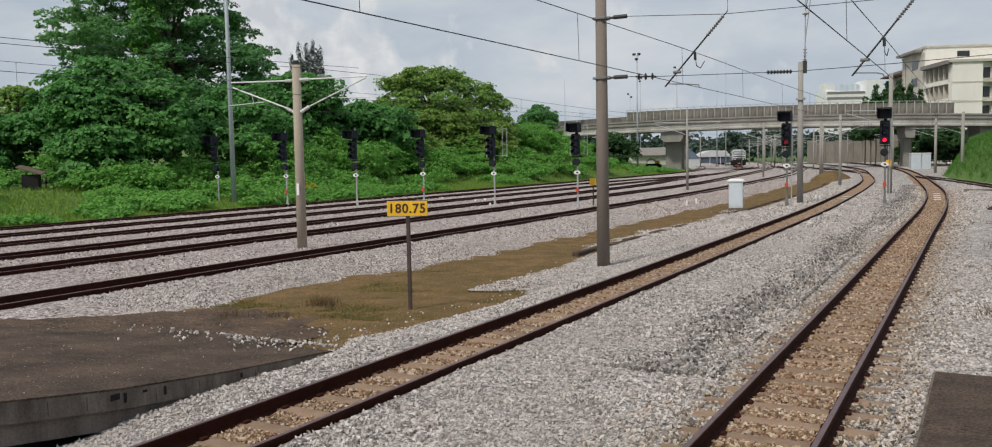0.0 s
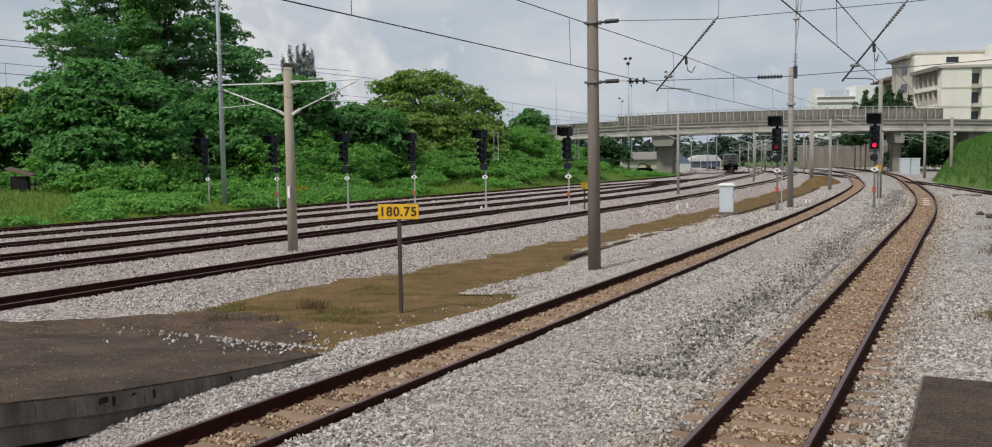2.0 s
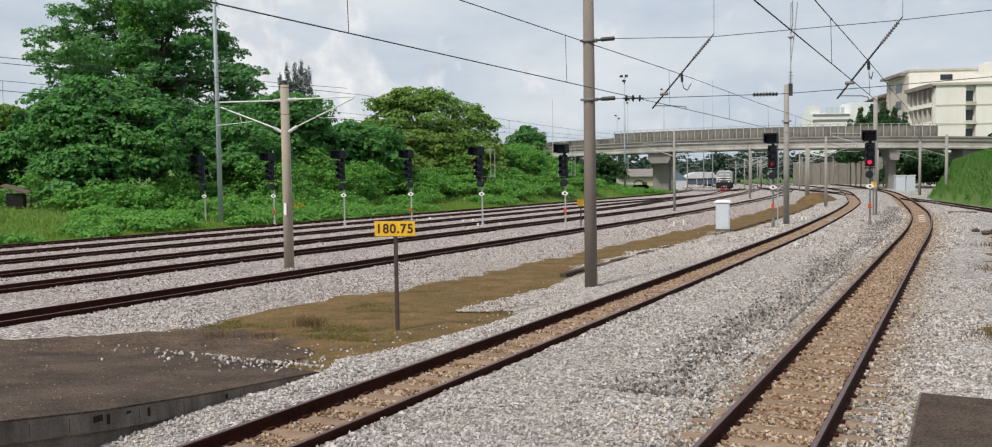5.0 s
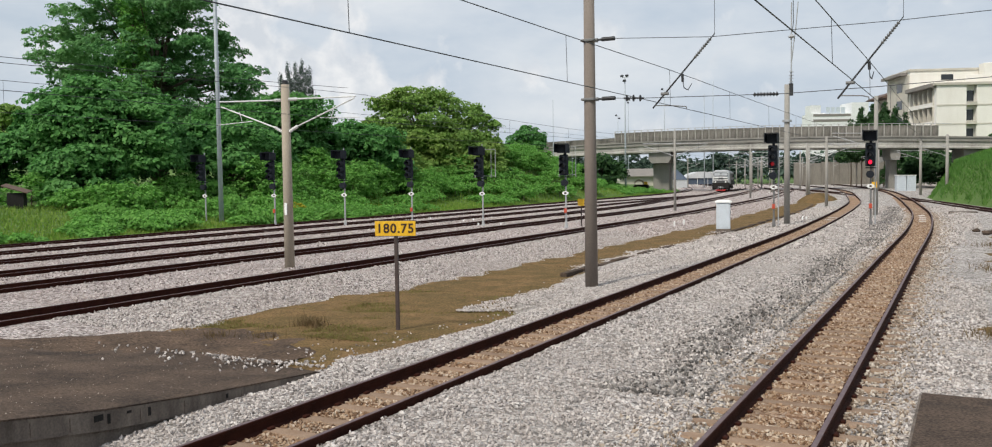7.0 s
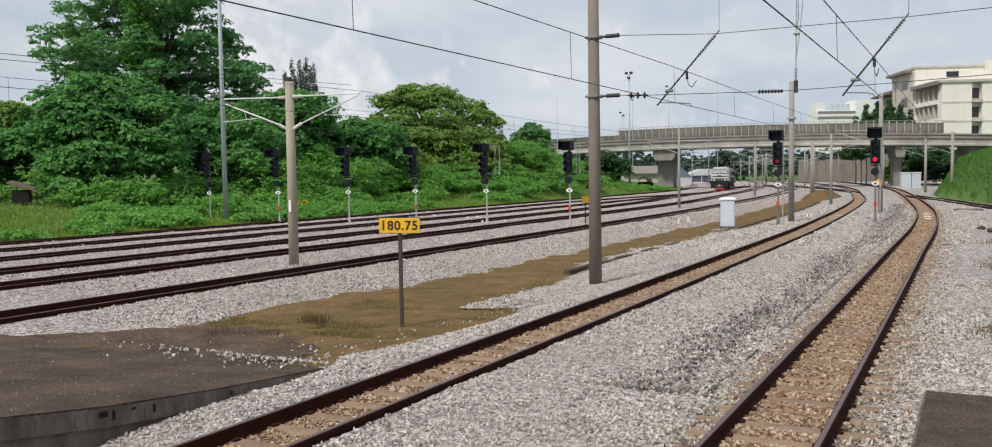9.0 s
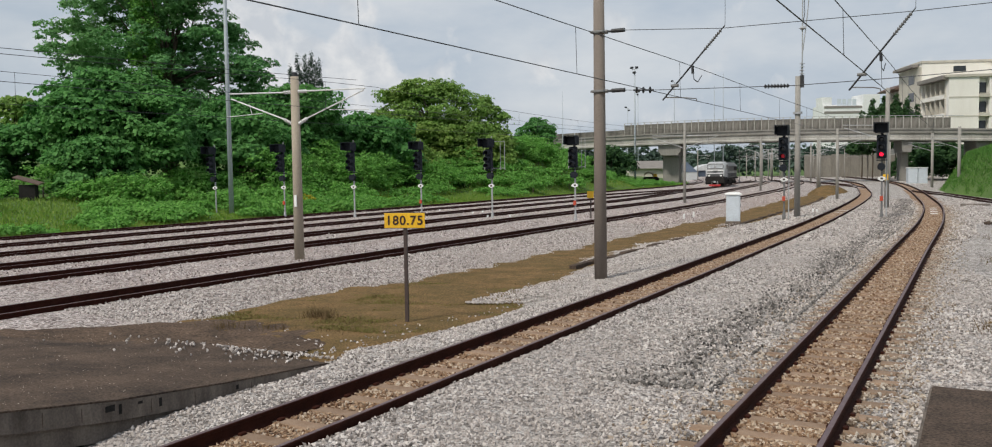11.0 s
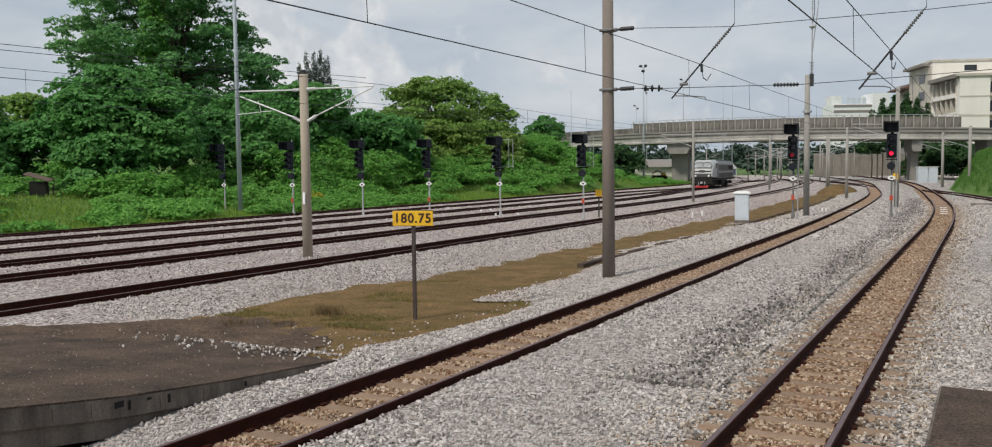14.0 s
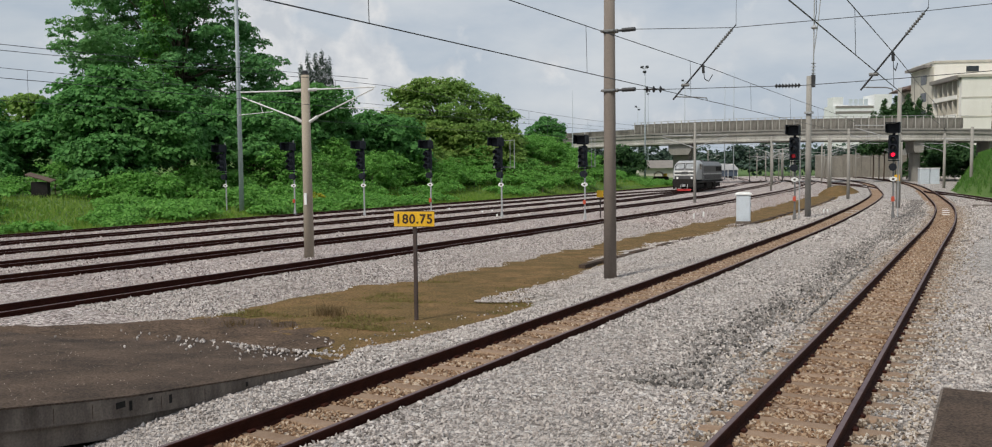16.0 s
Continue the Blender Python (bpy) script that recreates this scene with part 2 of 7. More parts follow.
# worn head; its purple-grey tint paints in the sheen of the top
M_RAILTOP = mat("worn_rail_head_sheen", (0.165, 0.112, 0.115), (0.08, 0.046, 0.042), 6, 80, rough=0.5, metal=0.3, bump=0.1)
M_SLEEPER = mat("concrete_sleeper", (0.285, 0.20, 0.138), (0.18, 0.105, 0.06), 5, 70, rough=0.9, spread=0.15)
M_DIRT = mat("bare_soil", (0.185, 0.116, 0.054), (0.10, 0.074, 0.03), 1.3, 26, rough=1.0, bump=0.8, amount=0.9, grain=0.5)
M_GRASSGROUND = mat("grassy_ground", (0.09, 0.16, 0.03), (0.06, 0.12, 0.022), 0.25, 6, rough=1.0, bump=0.6, amount=0.9)
M_SLAB = mat("weathered_asphalt", (0.112, 0.081, 0.062), (0.048, 0.037, 0.031), 1.1, 34, rough=0.95, bump=1.0, amount=0.95, grain=0.55)
M_EARTH = mat("trodden_earth", (0.128, 0.088, 0.063), (0.06, 0.044, 0.034), 1.6, 22, rough=1.0, bump=1.0, amount=0.95, grain=0.6)
M_SLABFACE = mat("stained_concrete", (0.19, 0.158, 0.132), (0.055, 0.043, 0.035), 3.0, 40, rough=0.9, bump=0.5, amount=0.9, streak=0.3)
M_POLE = mat("spun_concrete", (0.225, 0.19, 0.165), (0.145, 0.118, 0.10), 1.5, 50, rough=0.85, bump=0.2, streak=0.25)
M_POLEGREY = mat("grey_concrete_pole", (0.33, 0.315, 0.29), (0.22, 0.21, 0.19), 1.5, 50, rough=0.85, bump=0.2, streak=0.25)
M_POLELIGHT = mat("pale_concrete_pole", (0.37, 0.32, 0.255), (0.25, 0.215, 0.17), 1.3, 50, rough=0.85, bump=0.2, streak=0.25)
M_BRIDGE = mat("bridge_concrete", (0.44, 0.43, 0.40), (0.22, 0.21, 0.19), 0.35, 6, rough=0.9, bump=0.2, amount=0.8, streak=0.4)
M_PARAPET = mat("weathered_parapet", (0.25, 0.235, 0.21), (0.06, 0.056, 0.048), 0.9, 7, rough=0.95, bump=0.3, amount=0.95, streak=0.35, spread=0.12)
M_PIER = mat("pier_concrete", (0.27, 0.26, 0.24), (0.16, 0.155, 0.14), 0.6, 8, rough=0.9, streak=0.3)
M_STEEL = mat("galvanised_steel", (0.42, 0.43, 0.44), (0.30, 0.31, 0.32), 3, 50, rough=0.55, metal=0.2, bump=0.1)
M_GALV = mat("blue_grey_galvanised_pole", (0.42, 0.47, 0.51), (0.32, 0.36, 0.39), 2, 40, rough=0.6, metal=0.0, bump=0.1, streak=0.3)
M_WHITESTEEL = mat("pale_galvanised_tube", (0.70, 0.71, 0.70), (0.52, 0.53, 0.53), 3, 50, rough=0.5, metal=0.1, bump=0.1)
M_WIRE = mat("oxidised_wire", (0.06, 0.065, 0.07), (0.04, 0.04, 0.045), 3, 50, rough=0.6, metal=0.5, bump=0)
M_DARK = mat("dark_fitting", (0.025, 0.026, 0.03), (0.012, 0.012, 0.014), 5, 60, rough=0.55, bump=0.1)
M_SIGNAL = mat("black_signal_paint", (0.022, 0.026, 0.034), (0.012, 0.014, 0.018), 5, 60, rough=0.6, bump=0.1)
M_SIGPOST = mat("dark_grey_post_paint", (0.17, 0.17, 0.17), (0.10, 0.10, 0.10), 4, 60, rough=0.6, bump=0.1)
M_LENS = mat("dark_lens", (0.02, 0.02, 0.022), None, 5, 60, rough=0.12, bump=0)
M_RED = mat("lit_red_lens", (0.6, 0.02, 0.03), None, 5, 60, rough=0.3, bump=0, glow=(1.0, 0.01, 0.05, 1.5))
M_DIMRED = mat("dim_red_lens", (0.35, 0.015, 0.03), None, 5, 60, rough=0.3, bump=0, glow=(1.0, 0.01, 0.03, 0.12))
M_WHITE = mat("white_paint", (0.80, 0.81, 0.80), (0.62, 0.62, 0.60), 4, 60, rough=0.5, bump=0.05)
M_CABINET = mat("white_cabinet_paint", (0.58, 0.64, 0.70), (0.48, 0.52, 0.56), 2.5, 60, rough=0.45, bump=0.05)
M_ORANGE = mat("red_band", (0.55, 0.07, 0.03), (0.40, 0.06, 0.03), 6, 60, rough=0.6)
M_YELLOW = mat("yellow_enamel", (0.80, 0.47, 0.015), (0.66, 0.36, 0.02), 3, 60, rough=0.5, bump=0.05)
M_INK = mat("black_letters", (0.045, 0.018, 0.01), None, 5, 60, rough=0.6, bump=0)
M_POST = mat("rusty_post", (0.07, 0.05, 0.045), (0.035, 0.022, 0.02), 6, 70, rough=0.75)
M_BARK = mat("bark", (0.13, 0.10, 0.075), (0.07, 0.055, 0.04), 2.0, 20, rough=0.95, bump=0.8, streak=0.3)
LEAF_A = [(0.056, 0.17, 0.047), (0.087, 0.25, 0.066), (0.119, 0.315, 0.084), (0.161, 0.38, 0.11)]
LEAF_R = [(0.087, 0.22, 0.075), (0.126, 0.305, 0.105), (0.165, 0.37, 0.13), (0.217, 0.44, 0.17)]
LEAF_B = [(0.135, 0.25, 0.06), (0.19, 0.34, 0.08), (0.25, 0.41, 0.10), (0.31, 0.47, 0.13)]
LEAF_C = [(0.1, 0.265, 0.05), (0.144, 0.355, 0.066), (0.187, 0.425, 0.085), (0.244, 0.5, 0.115)]
M_LEAF = loose_mat("broad_green_leaf", LEAF_A, rough=0.7, through_light=0.42, patch=(0.137, 0.32, 0.085))
M_RAIN = loose_mat("rain_tree_leaf", LEAF_R, rough=0.7, through_light=0.5, patch=(0.17, 0.34, 0.12))
M_LEAFB = loose_mat("olive_green_leaf", LEAF_B, rough=0.7, through_light=0.5, patch=(0.25, 0.35, 0.085), patch_scale=0.2)
M_SHRUB = loose_mat("bright_shrub_leaf", LEAF_C, rough=0.7, through_light=0.45, patch=(0.14, 0.32, 0.06))
M_DARKLEAF = loose_mat("dark_leaf", [(0.03, 0.075, 0.028), (0.045, 0.11, 0.036), (0.065, 0.145, 0.045)], rough=0.7, through_light=0.3)
M_YELLOWLEAF = loose_mat("yellow_flower", [(0.35, 0.32, 0.03), (0.5, 0.42, 0.03), (0.25, 0.30, 0.04)], rough=0.7, through_light=0.3)
M_GRASS = loose_mat("grass_blade", [(0.10, 0.20, 0.02), (0.15, 0.29, 0.03), (0.20, 0.34, 0.05), (0.30, 0.35, 0.09)], rough=0.7, through_light=0.3, patch=(0.19, 0.29, 0.06))
M_MOSS = loose_mat("mossy_grass", [(0.14, 0.14, 0.04), (0.18, 0.17, 0.05), (0.22, 0.185, 0.07), (0.22, 0.155, 0.075)], rough=0.8, through_light=0.2)
M_BANKGRASS = loose_mat("bank_grass", [(0.056, 0.144, 0.028), (0.08, 0.192, 0.036), (0.104, 0.232, 0.044), (0.144, 0.264, 0.056)], rough=0.8, through_light=0.3, patch=(0.085, 0.21, 0.042))
M_DRYGRASS = loose_mat("dry_grass_blade", [(0.10, 0.064, 0.032), (0.15, 0.10, 0.05), (0.14, 0.105, 0.042), (0.22, 0.155, 0.085)], rough=0.8, through_light=0.2)
# blue-grey leaf colour carries the haze of distance
M_FARLEAF = loose_mat("haze_tinted_leaf", [(0.048, 0.08, 0.06), (0.062, 0.10, 0.075), (0.078, 0.12, 0.09)], rough=0.8, through_light=0.2)
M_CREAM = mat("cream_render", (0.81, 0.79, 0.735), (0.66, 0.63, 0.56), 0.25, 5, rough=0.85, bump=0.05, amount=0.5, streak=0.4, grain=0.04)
# darker cream for stained parts and for the rear block's shaded side
M_CREAMDARK = mat("stained_and_shaded_cream", (0.56, 0.53, 0.46), (0.33, 0.305, 0.265), 0.3, 5, rough=0.9, bump=0.05, streak=0.4, grain=0.08)
M_GLASS = mat("dark_window_glass", (0.03, 0.035, 0.04), None, 2, 20, rough=0.1, bump=0)
M_GREYROOF = mat("grey_roof_sheet", (0.24, 0.22, 0.20), (0.16, 0.15, 0.14), 1, 12, rough=0.8)
M_ROOF = mat("brown_roof", (0.13, 0.085, 0.065), (0.09, 0.06, 0.05), 1, 12, rough=0.8)
M_FARWHITE = mat("far_white_wall", (0.78, 0.79, 0.79), (0.66, 0.67, 0.67), 0.2, 3, rough=0.8, bump=0)
M_WALL = mat("old_retaining_wall", (0.25, 0.235, 0.205), (0.13, 0.122, 0.108), 0.4, 5, rough=0.95, streak=0.3)
M_LOCO = mat("silver_grey_loco_paint", (0.165, 0.17, 0.175), (0.10, 0.104, 0.108), 1.0, 30, rough=0.42, metal=0.15, bump=0.03, streak=0.4)
M_LOCOCAB = mat("pale_silver_cab_paint", (0.44, 0.455, 0.46), (0.32, 0.33, 0.34), 1.0, 30, rough=0.4, metal=0.1, bump=0.03, streak=0.4)
M_LOCODARK = mat("charcoal_loco_paint", (0.07, 0.073, 0.077), (0.04, 0.04, 0.042), 1.0, 30, rough=0.5, bump=0.03)
# glass given a pale base colour in place of the reflected sky
M_SCREEN = mat("reflection_toned_windscreen", (0.34, 0.36, 0.37), (0.22, 0.23, 0.24), 2, 20, rough=0.08, bump=0)
# grimy running gear; also the black painted where deep shade lies
M_UNDER = mat("grimy_underframe_and_shade", (0.028, 0.026, 0.025), (0.015, 0.014, 0.013), 3, 30, rough=0.8)
M_BUFFER = mat("red_pilot", (0.50, 0.03, 0.03), (0.33, 0.03, 0.03), 3, 30, rough=0.6)
M_BLUEGREY = mat("blue_grey_sheet", (0.08, 0.11, 0.16), (0.05, 0.07, 0.1), 1, 20, rough=0.6)
M_TENT = mat("white_tent_cloth", (0.58, 0.60, 0.62), (0.45, 0.47, 0.50), 0.4, 10, rough=0.8)


for m in (M_RAIL, M_SLAB, M_EARTH, M_UNDER, M_SIGNAL, M_DIRT):      # dull surfaces with little sheen
    m.node_tree.nodes["Principled BSDF"].inputs["Specular IOR Level"].default_value = 0.12


# ---------------------------------------------------------------- mesh building
class Mesh:
    """Collects vertices and faces of one part."""

    def __init__(self):
        self.v, self.f = [], []

    def add(self, verts, faces):
        k = len(self.v)
        self.v += [tuple(p) for p in verts]
        self.f += [tuple(i + k for i in f) for f in faces]
        return self

    def box(self, x0, x1, y0, y1, z0, z1, bevel=0.0, m=None):
        """An upright block whose vertical and top edges are eased by bevel."""
        b = min(bevel, (x1 - x0) / 3, (y1 - y0) / 3, (z1 - z0) / 2)
        if b <= 0:
            vs = [(x0, y0, z0), (x1, y0, z0), (x1, y1, z0), (x0, y1, z0), (x0, y0, z1), (x1, y0, z1), (x1, y1, z1), (x0, y1, z1)]
            fs = [(3, 2, 1, 0), (4, 5, 6, 7), (0, 1, 5, 4), (1, 2, 6, 5), (2, 3, 7, 6), (3, 0, 4, 7)]
        else:
            def ring(i, z):
                return [(x0 + b + i, y0 + i, z), (x1 - b - i, y0 + i, z), (x1 - i, y0 + b + i, z), (x1 - i, y1 - b - i, z),
                        (x1 - b - i, y1 - i, z), (x0 + b + i, y1 - i, z), (x0 + i, y1 - b - i, z), (x0 + i, y0 + b + i, z)]
            vs = ring(0, z0) + ring(0, z1 - b) + ring(b * 0.7, z1)
            fs = [tuple(range(7, -1, -1)), tuple(range(16, 24))]
            for r in (0, 8):
                fs += [(r + i, r + (i + 1) % 8, r + 8 + (i + 1) % 8, r + 8 + i) for i in range(8)]
        if m is not None:
            vs = [m @ Vector(p) for p in vs]
        return self.add(vs, fs)

    def tube(self, pts, radii, n=8, caps=True):
        """A round bar through the points."""
        if not isinstance(radii, (list, tuple)):
            radii = [radii] * len(pts)
        pts = [Vector(p) for p in pts]
        vs, fs = [], []
        for i, p in enumerate(pts):
            d = (pts[min(i + 1, len(pts) - 1)] - pts[max(i - 1, 0)]).normalized()
            a = d.cross(Vector((0, 0, 1)) if abs(d.z) < 0.9 else Vector((1, 0, 0))).normalized()
            c = d.cross(a)
            for k in range(n):
                q = 2 * math.pi * k / n
                vs.append(p + (a * math.cos(q) + c * math.sin(q)) * radii[i])
        for i in range(len(pts) - 1):
            for k in range(n):
                fs.append((i * n + k, i * n + (k + 1) % n, (i + 1) * n + (k + 1) % n, (i + 1) * n + k))
        if caps:
            fs += [tuple(range(n - 1, -1, -1)), tuple(range((len(pts) - 1) * n, len(pts) * n))]
        return self.add(vs, fs)

    def prism(self, outline, y0, y1, m=None):
        """An outline of (x, z) drawn from y0 to y1."""
        n = len(outline)
        vs = [(x, y0, z) for x, z in outline] + [(x, y1, z) for x, z in outline]
        fs = [tuple(range(n)), tuple(range(2 * n - 1, n - 1, -1))] + [(i, i + n, (i + 1) % n + n, (i + 1) % n) for i in range(n)]
        if m is not None:
            vs = [m @ Vector(p) for p in vs]
        return self.add(vs, fs)

    def data(self, name, material, smooth=False):
        me = bpy.data.meshes.new(name)
        me.from_pydata(self.v, [], self.f)
        me.materials.append(material)
        if smooth:
            me.polygons.foreach_set("use_smooth", [True] * len(me.polygons))
        me.update()
        bm = bmesh.new()
        bm.from_mesh(me)
        bmesh.ops.recalc_face_normals(bm, faces=bm.faces)
        bm.to_mesh(me)
        bm.free()
        return me


def fast_mesh(name, verts, quads, material, smooth=False):
    me = bpy.data.meshes.new(name)
    k = quads.shape[1]
    me.vertices.add(len(verts))
    me.vertices.foreach_set("co", np.ascontiguousarray(verts, dtype=np.float32).ravel())
    me.loops.add(quads.size)
    me.loops.foreach_set("vertex_index", np.ascontiguousarray(quads, dtype=np.int32).ravel())
    me.polygons.add(len(quads))
    me.polygons.foreach_set("loop_start", np.arange(0, quads.size, k, dtype=np.int32))
    me.polygons.foreach_set("use_smooth", np.full(len(quads), smooth))
    me.materials.append(material)
    me.update(calc_edges=True)
    return me


def part(name, mesh, material, parent, label="", smooth=False):
    ob = new(name, mesh.data(name, material, smooth) if isinstance(mesh, Mesh) else mesh)
    ob.parent = parent
    return tagged(ob, label)


def thing(name, label, category, group="", at=None, kind=""):
    ob = new(name)
    if at is not None:
        ob.matrix_world = at
    return tagged(ob, label, category, group, kind)


# ---------------------------------------------------------------- the lines of the tracks
def curve(points):
    """x as a smooth function of y through the points (y, x)."""
    ys, xs = np.array([p[0] for p in points], float), np.array([p[1] for p in points], float)
    slope = np.gradient(xs, ys)

    def at(y):
        y = np.asarray(y, float)
        i = np.clip(np.searchsorted(ys, y) - 1, 0, len(ys) - 2)
        h = ys[i + 1] - ys[i]
        t = (y - ys[i]) / h
        return ((2 * t**3 - 3 * t**2 + 1) * xs[i] + (t**3 - 2 * t**2 + t) * h * slope[i]
                + (-2 * t**3 + 3 * t**2) * xs[i + 1] + (t**3 - t**2) * h * slope[i + 1])
    return at


LINE_A = curve([(-40, -1.85), (30, -1.85), (50, -1.92), (64, -2.4), (82, -3.75), (108, -6.05), (142, -9.9), (180, -16.5), (220, -25.5), (280, -42)])
LINE_B = curve([(-40, -6.72), (30, -6.70), (45, -6.85), (56, -7.2), (72, -7.9), (90, -9.1), (110, -11.4), (137, -14.9), (160, -19.2), (196, -28), (240, -41), (280, -55)])
LINE_Y1 = curve([(-40, -17.6), (20, -17.6), (45, -17.6), (62, -17.8), (86, -18.9), (107, -20.2), (137, -23.4), (165, -27.4), (196, -34), (240, -45), (280, -58)])
LINE_Y2 = curve([(-40, -22.9), (20, -22.9), (50, -22.95), (68, -23.05), (82, -23.45), (107, -25.9), (137, -29.2), (166, -33.4), (196, -39.5), (240, -50), (280, -62)])
LINE_Y3 = curve([(-40, -26.7), (20, -26.7), (50, -26.75), (66, -27.0), (80, -27.65), (96, -29.5), (106, -30.4)])
LINE_Y4 = curve([(-40, -30.9), (20, -30.9), (60, -30.95), (85, -31.0), (102, -31.05), (115, -31.35), (133, -33.0), (149, -35.7), (161, -37.8), (180, -42.3), (200, -48), (230, -58), (280, -76)])
LINE_RUN = curve([(60, -26.9), (80, -27.65), (96, -29.55), (106, -30.35), (118, -31.4), (133, -33.0), (149, -35.7), (161, -37.8), (180, -42.3), (200, -48), (230, -58)])      # the road that the locomotive takes
LINE_Y5 = curve([(-40, -34.9), (20, -34.9), (60, -35.0), (80, -35.2), (95, -34.5), (110, -32.6), (122, -31.8)])
LINE_Y6 = curve([(-40, -38.8), (20, -38.8), (60, -38.9), (90, -39.1), (110, -39.6), (130, -40.2), (150, -42.6), (170, -47), (196, -55), (240, -70), (280, -86)])
LINE_X2 = curve([(116, -12.0), (132, -15.6), (148, -20.6), (166, -27.6)])
LINE_X3 = curve([(148, -35.7), (163, -36.6), (180, -39.0), (196, -42.6)])
LINE_X4 = curve([(138, -23.6), (154, -27.6), (170, -31.9), (186, -36.8)])
LINE_D = curve([(20, 13.5), (40, 8.6), (60, 4.2), (78, 0.3), (89, -2.0), (99, -4.5), (107, -5.9)])


def rows_between(a, b, near=0.5, growth=0.03):
    out, y = [], a
    while y < b:
        out.append(y)
        y += near + growth * max(0.0, y)
    return np.array(out + [b])


def main_profile(y):
    """Across the main lines' ballast: x and z from its toe in the ditch to its far side."""
    xb, xa = float(LINE_B(y)), float(LINE_A(y))
    near = max(0.0, min(1.0, (14.5 - y) / 4.0))
    foot = float(np.interp(y, [7.5, 10.5, 11.6, 14.0, 16.7, 18.2, 18.9, 24, 26.5, 30, 37, 40, 47, 50, 60], [1.95, 1.95, 2.6, 2.8, 2.5, 2.25, 4.4, 4.4, 4.9, 6.2, 6.2, 5.6, 5.6, 4.6, 4.4]))
    toe, step = xb - foot, xb - 1.75 - 0.4 * (foot - 1.75)
    lift = near * (1 - 0.75 * max(0.0, min(1.0, (7.6 - y) / 2.6)))
    right = max(7.0 - 0.02 * y, xa + 3.0) if y < 70 else max(float(LINE_D(min(y, 106.9))) + 2.6, xa + 3.4)
    mid = (xa + xb) / 2
    return ([toe, step, xb - 1.72 + 0.2 * near, xb - 1.0, xb - 0.61, xb - 0.5, xb + 0.5, xb + 0.60, xb + 1.0, mid - 0.5, mid + 0.7, xa - 1.15, xa - 0.98, xa - 0.5, xa + 0.5, xa + 0.98, xa + 1.2, xa + 2.2, right - 0.8, right],
            [-0.56 + 0.42 * lift, -0.30 + 0.21 * lift, -0.20 + 0.13 * lift, -0.12 + 0.045 * lift, -0.085, -0.23, -0.23, -0.095, -0.08, -0.07, -0.15, -0.12, -0.17, -0.23, -0.23, -0.17, -0.13, -0.11, -0.18, -0.5])


def yard_profile(y):
    xs = sorted(float(f(y)) for f, top in ((LINE_Y1, 280), (LINE_Y2, 280), (LINE_Y3, 105.9), (LINE_Y4, 280), (LINE_Y5, 121.9), (LINE_Y6, 280)) if y < top)
    px, pz = [xs[0] - 2.6, xs[0] - 1.3], [-0.45, -0.17]
    for k, x in enumerate(xs):
        g = (xs[k + 1] - x) / 2 if k + 1 < len(xs) else 9.0
        h = (x - xs[k - 1]) / 2 if k else 9.0
        px += [x - min(0.62, h * 0.8), x - min(0.5, h * 0.6), x + min(0.5, g * 0.6), x + min(0.62, g * 0.8)]
        up = 0.02 if y < 100 and k < 3 else 0.0           # the outer roads lie deeper in their stone
        pz += [-0.10 + up, -0.20 + up, -0.20 + up, -0.105 + up]
        if k + 1 < len(xs):
            px.append(x + g)
            pz.append(-0.085 + up - (0.12 if g > 2.5 else 0.0))
    px += [xs[-1] + 1.1, xs[-1] + 1.8, xs[-1] + 2.5, xs[-1] + 3.6]
    n = max(0.0, min(1.0, (16.5 - y) / 3.0))
    pz += [-0.09, -0.15 + 0.02 * n, -0.30 + 0.10 * n, -0.56 + 0.26 * n]
    return px, pz


def wobble(x, y):
    return 0.45 * (0.022 * np.sin(x * 1.7 + 1.3 * np.sin(y * 0.6)) + 0.018 * np.sin(y * 1.9 + x * 0.8) + 0.012 * np.sin(x * 5.1 - y * 3.7) + 0.010 * np.sin(x * 7.7 + y * 6.1))


def bed(name, profile, stretches, label, material):
    """Ballast swept along the tracks; its rows keep the profile's breaks, with finer columns between them."""
    verts, quads, base = [], [], 0
    for y0, y1 in stretches:
        ys = rows_between(y0, y1, 0.35, 0.02)
        px0, _ = profile(y0)
        cuts = [max(1, int(round((b - a) / 0.4))) for a, b in zip(px0, px0[1:])]
        c = sum(cuts) + 1
        for y in ys:
            px, pz = profile(min(max(float(y), y0), y1 - 1e-4))
            xs = [px[0] + 0.25 * math.sin(y * 1.3) + 0.18 * math.sin(y * 3.1)]
            for a, b, k in zip(px, px[1:], cuts):
                xs += [a + (b - a) * (j + 1) / k for j in range(k)]
            xs = np.array(xs)
            verts.append(np.stack([xs, np.full(c, y), np.interp(xs, px, pz) + wobble(xs, y)], 1))
        i = base + (np.arange(len(ys) - 1)[:, None] * c + np.arange(c - 1)[None]).ravel()
        quads.append(np.stack([i, i + 1, i + c + 1, i + c], 1))
        base += len(ys) * c
    ob = new(name, fast_mesh(name, np.concatenate(verts), np.concatenate(quads), material, True))
    return tagged(ob, label, "ballast", kind="structure")


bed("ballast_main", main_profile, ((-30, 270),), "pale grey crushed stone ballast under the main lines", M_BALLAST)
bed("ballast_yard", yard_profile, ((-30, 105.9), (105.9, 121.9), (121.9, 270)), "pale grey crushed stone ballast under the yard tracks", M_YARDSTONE)


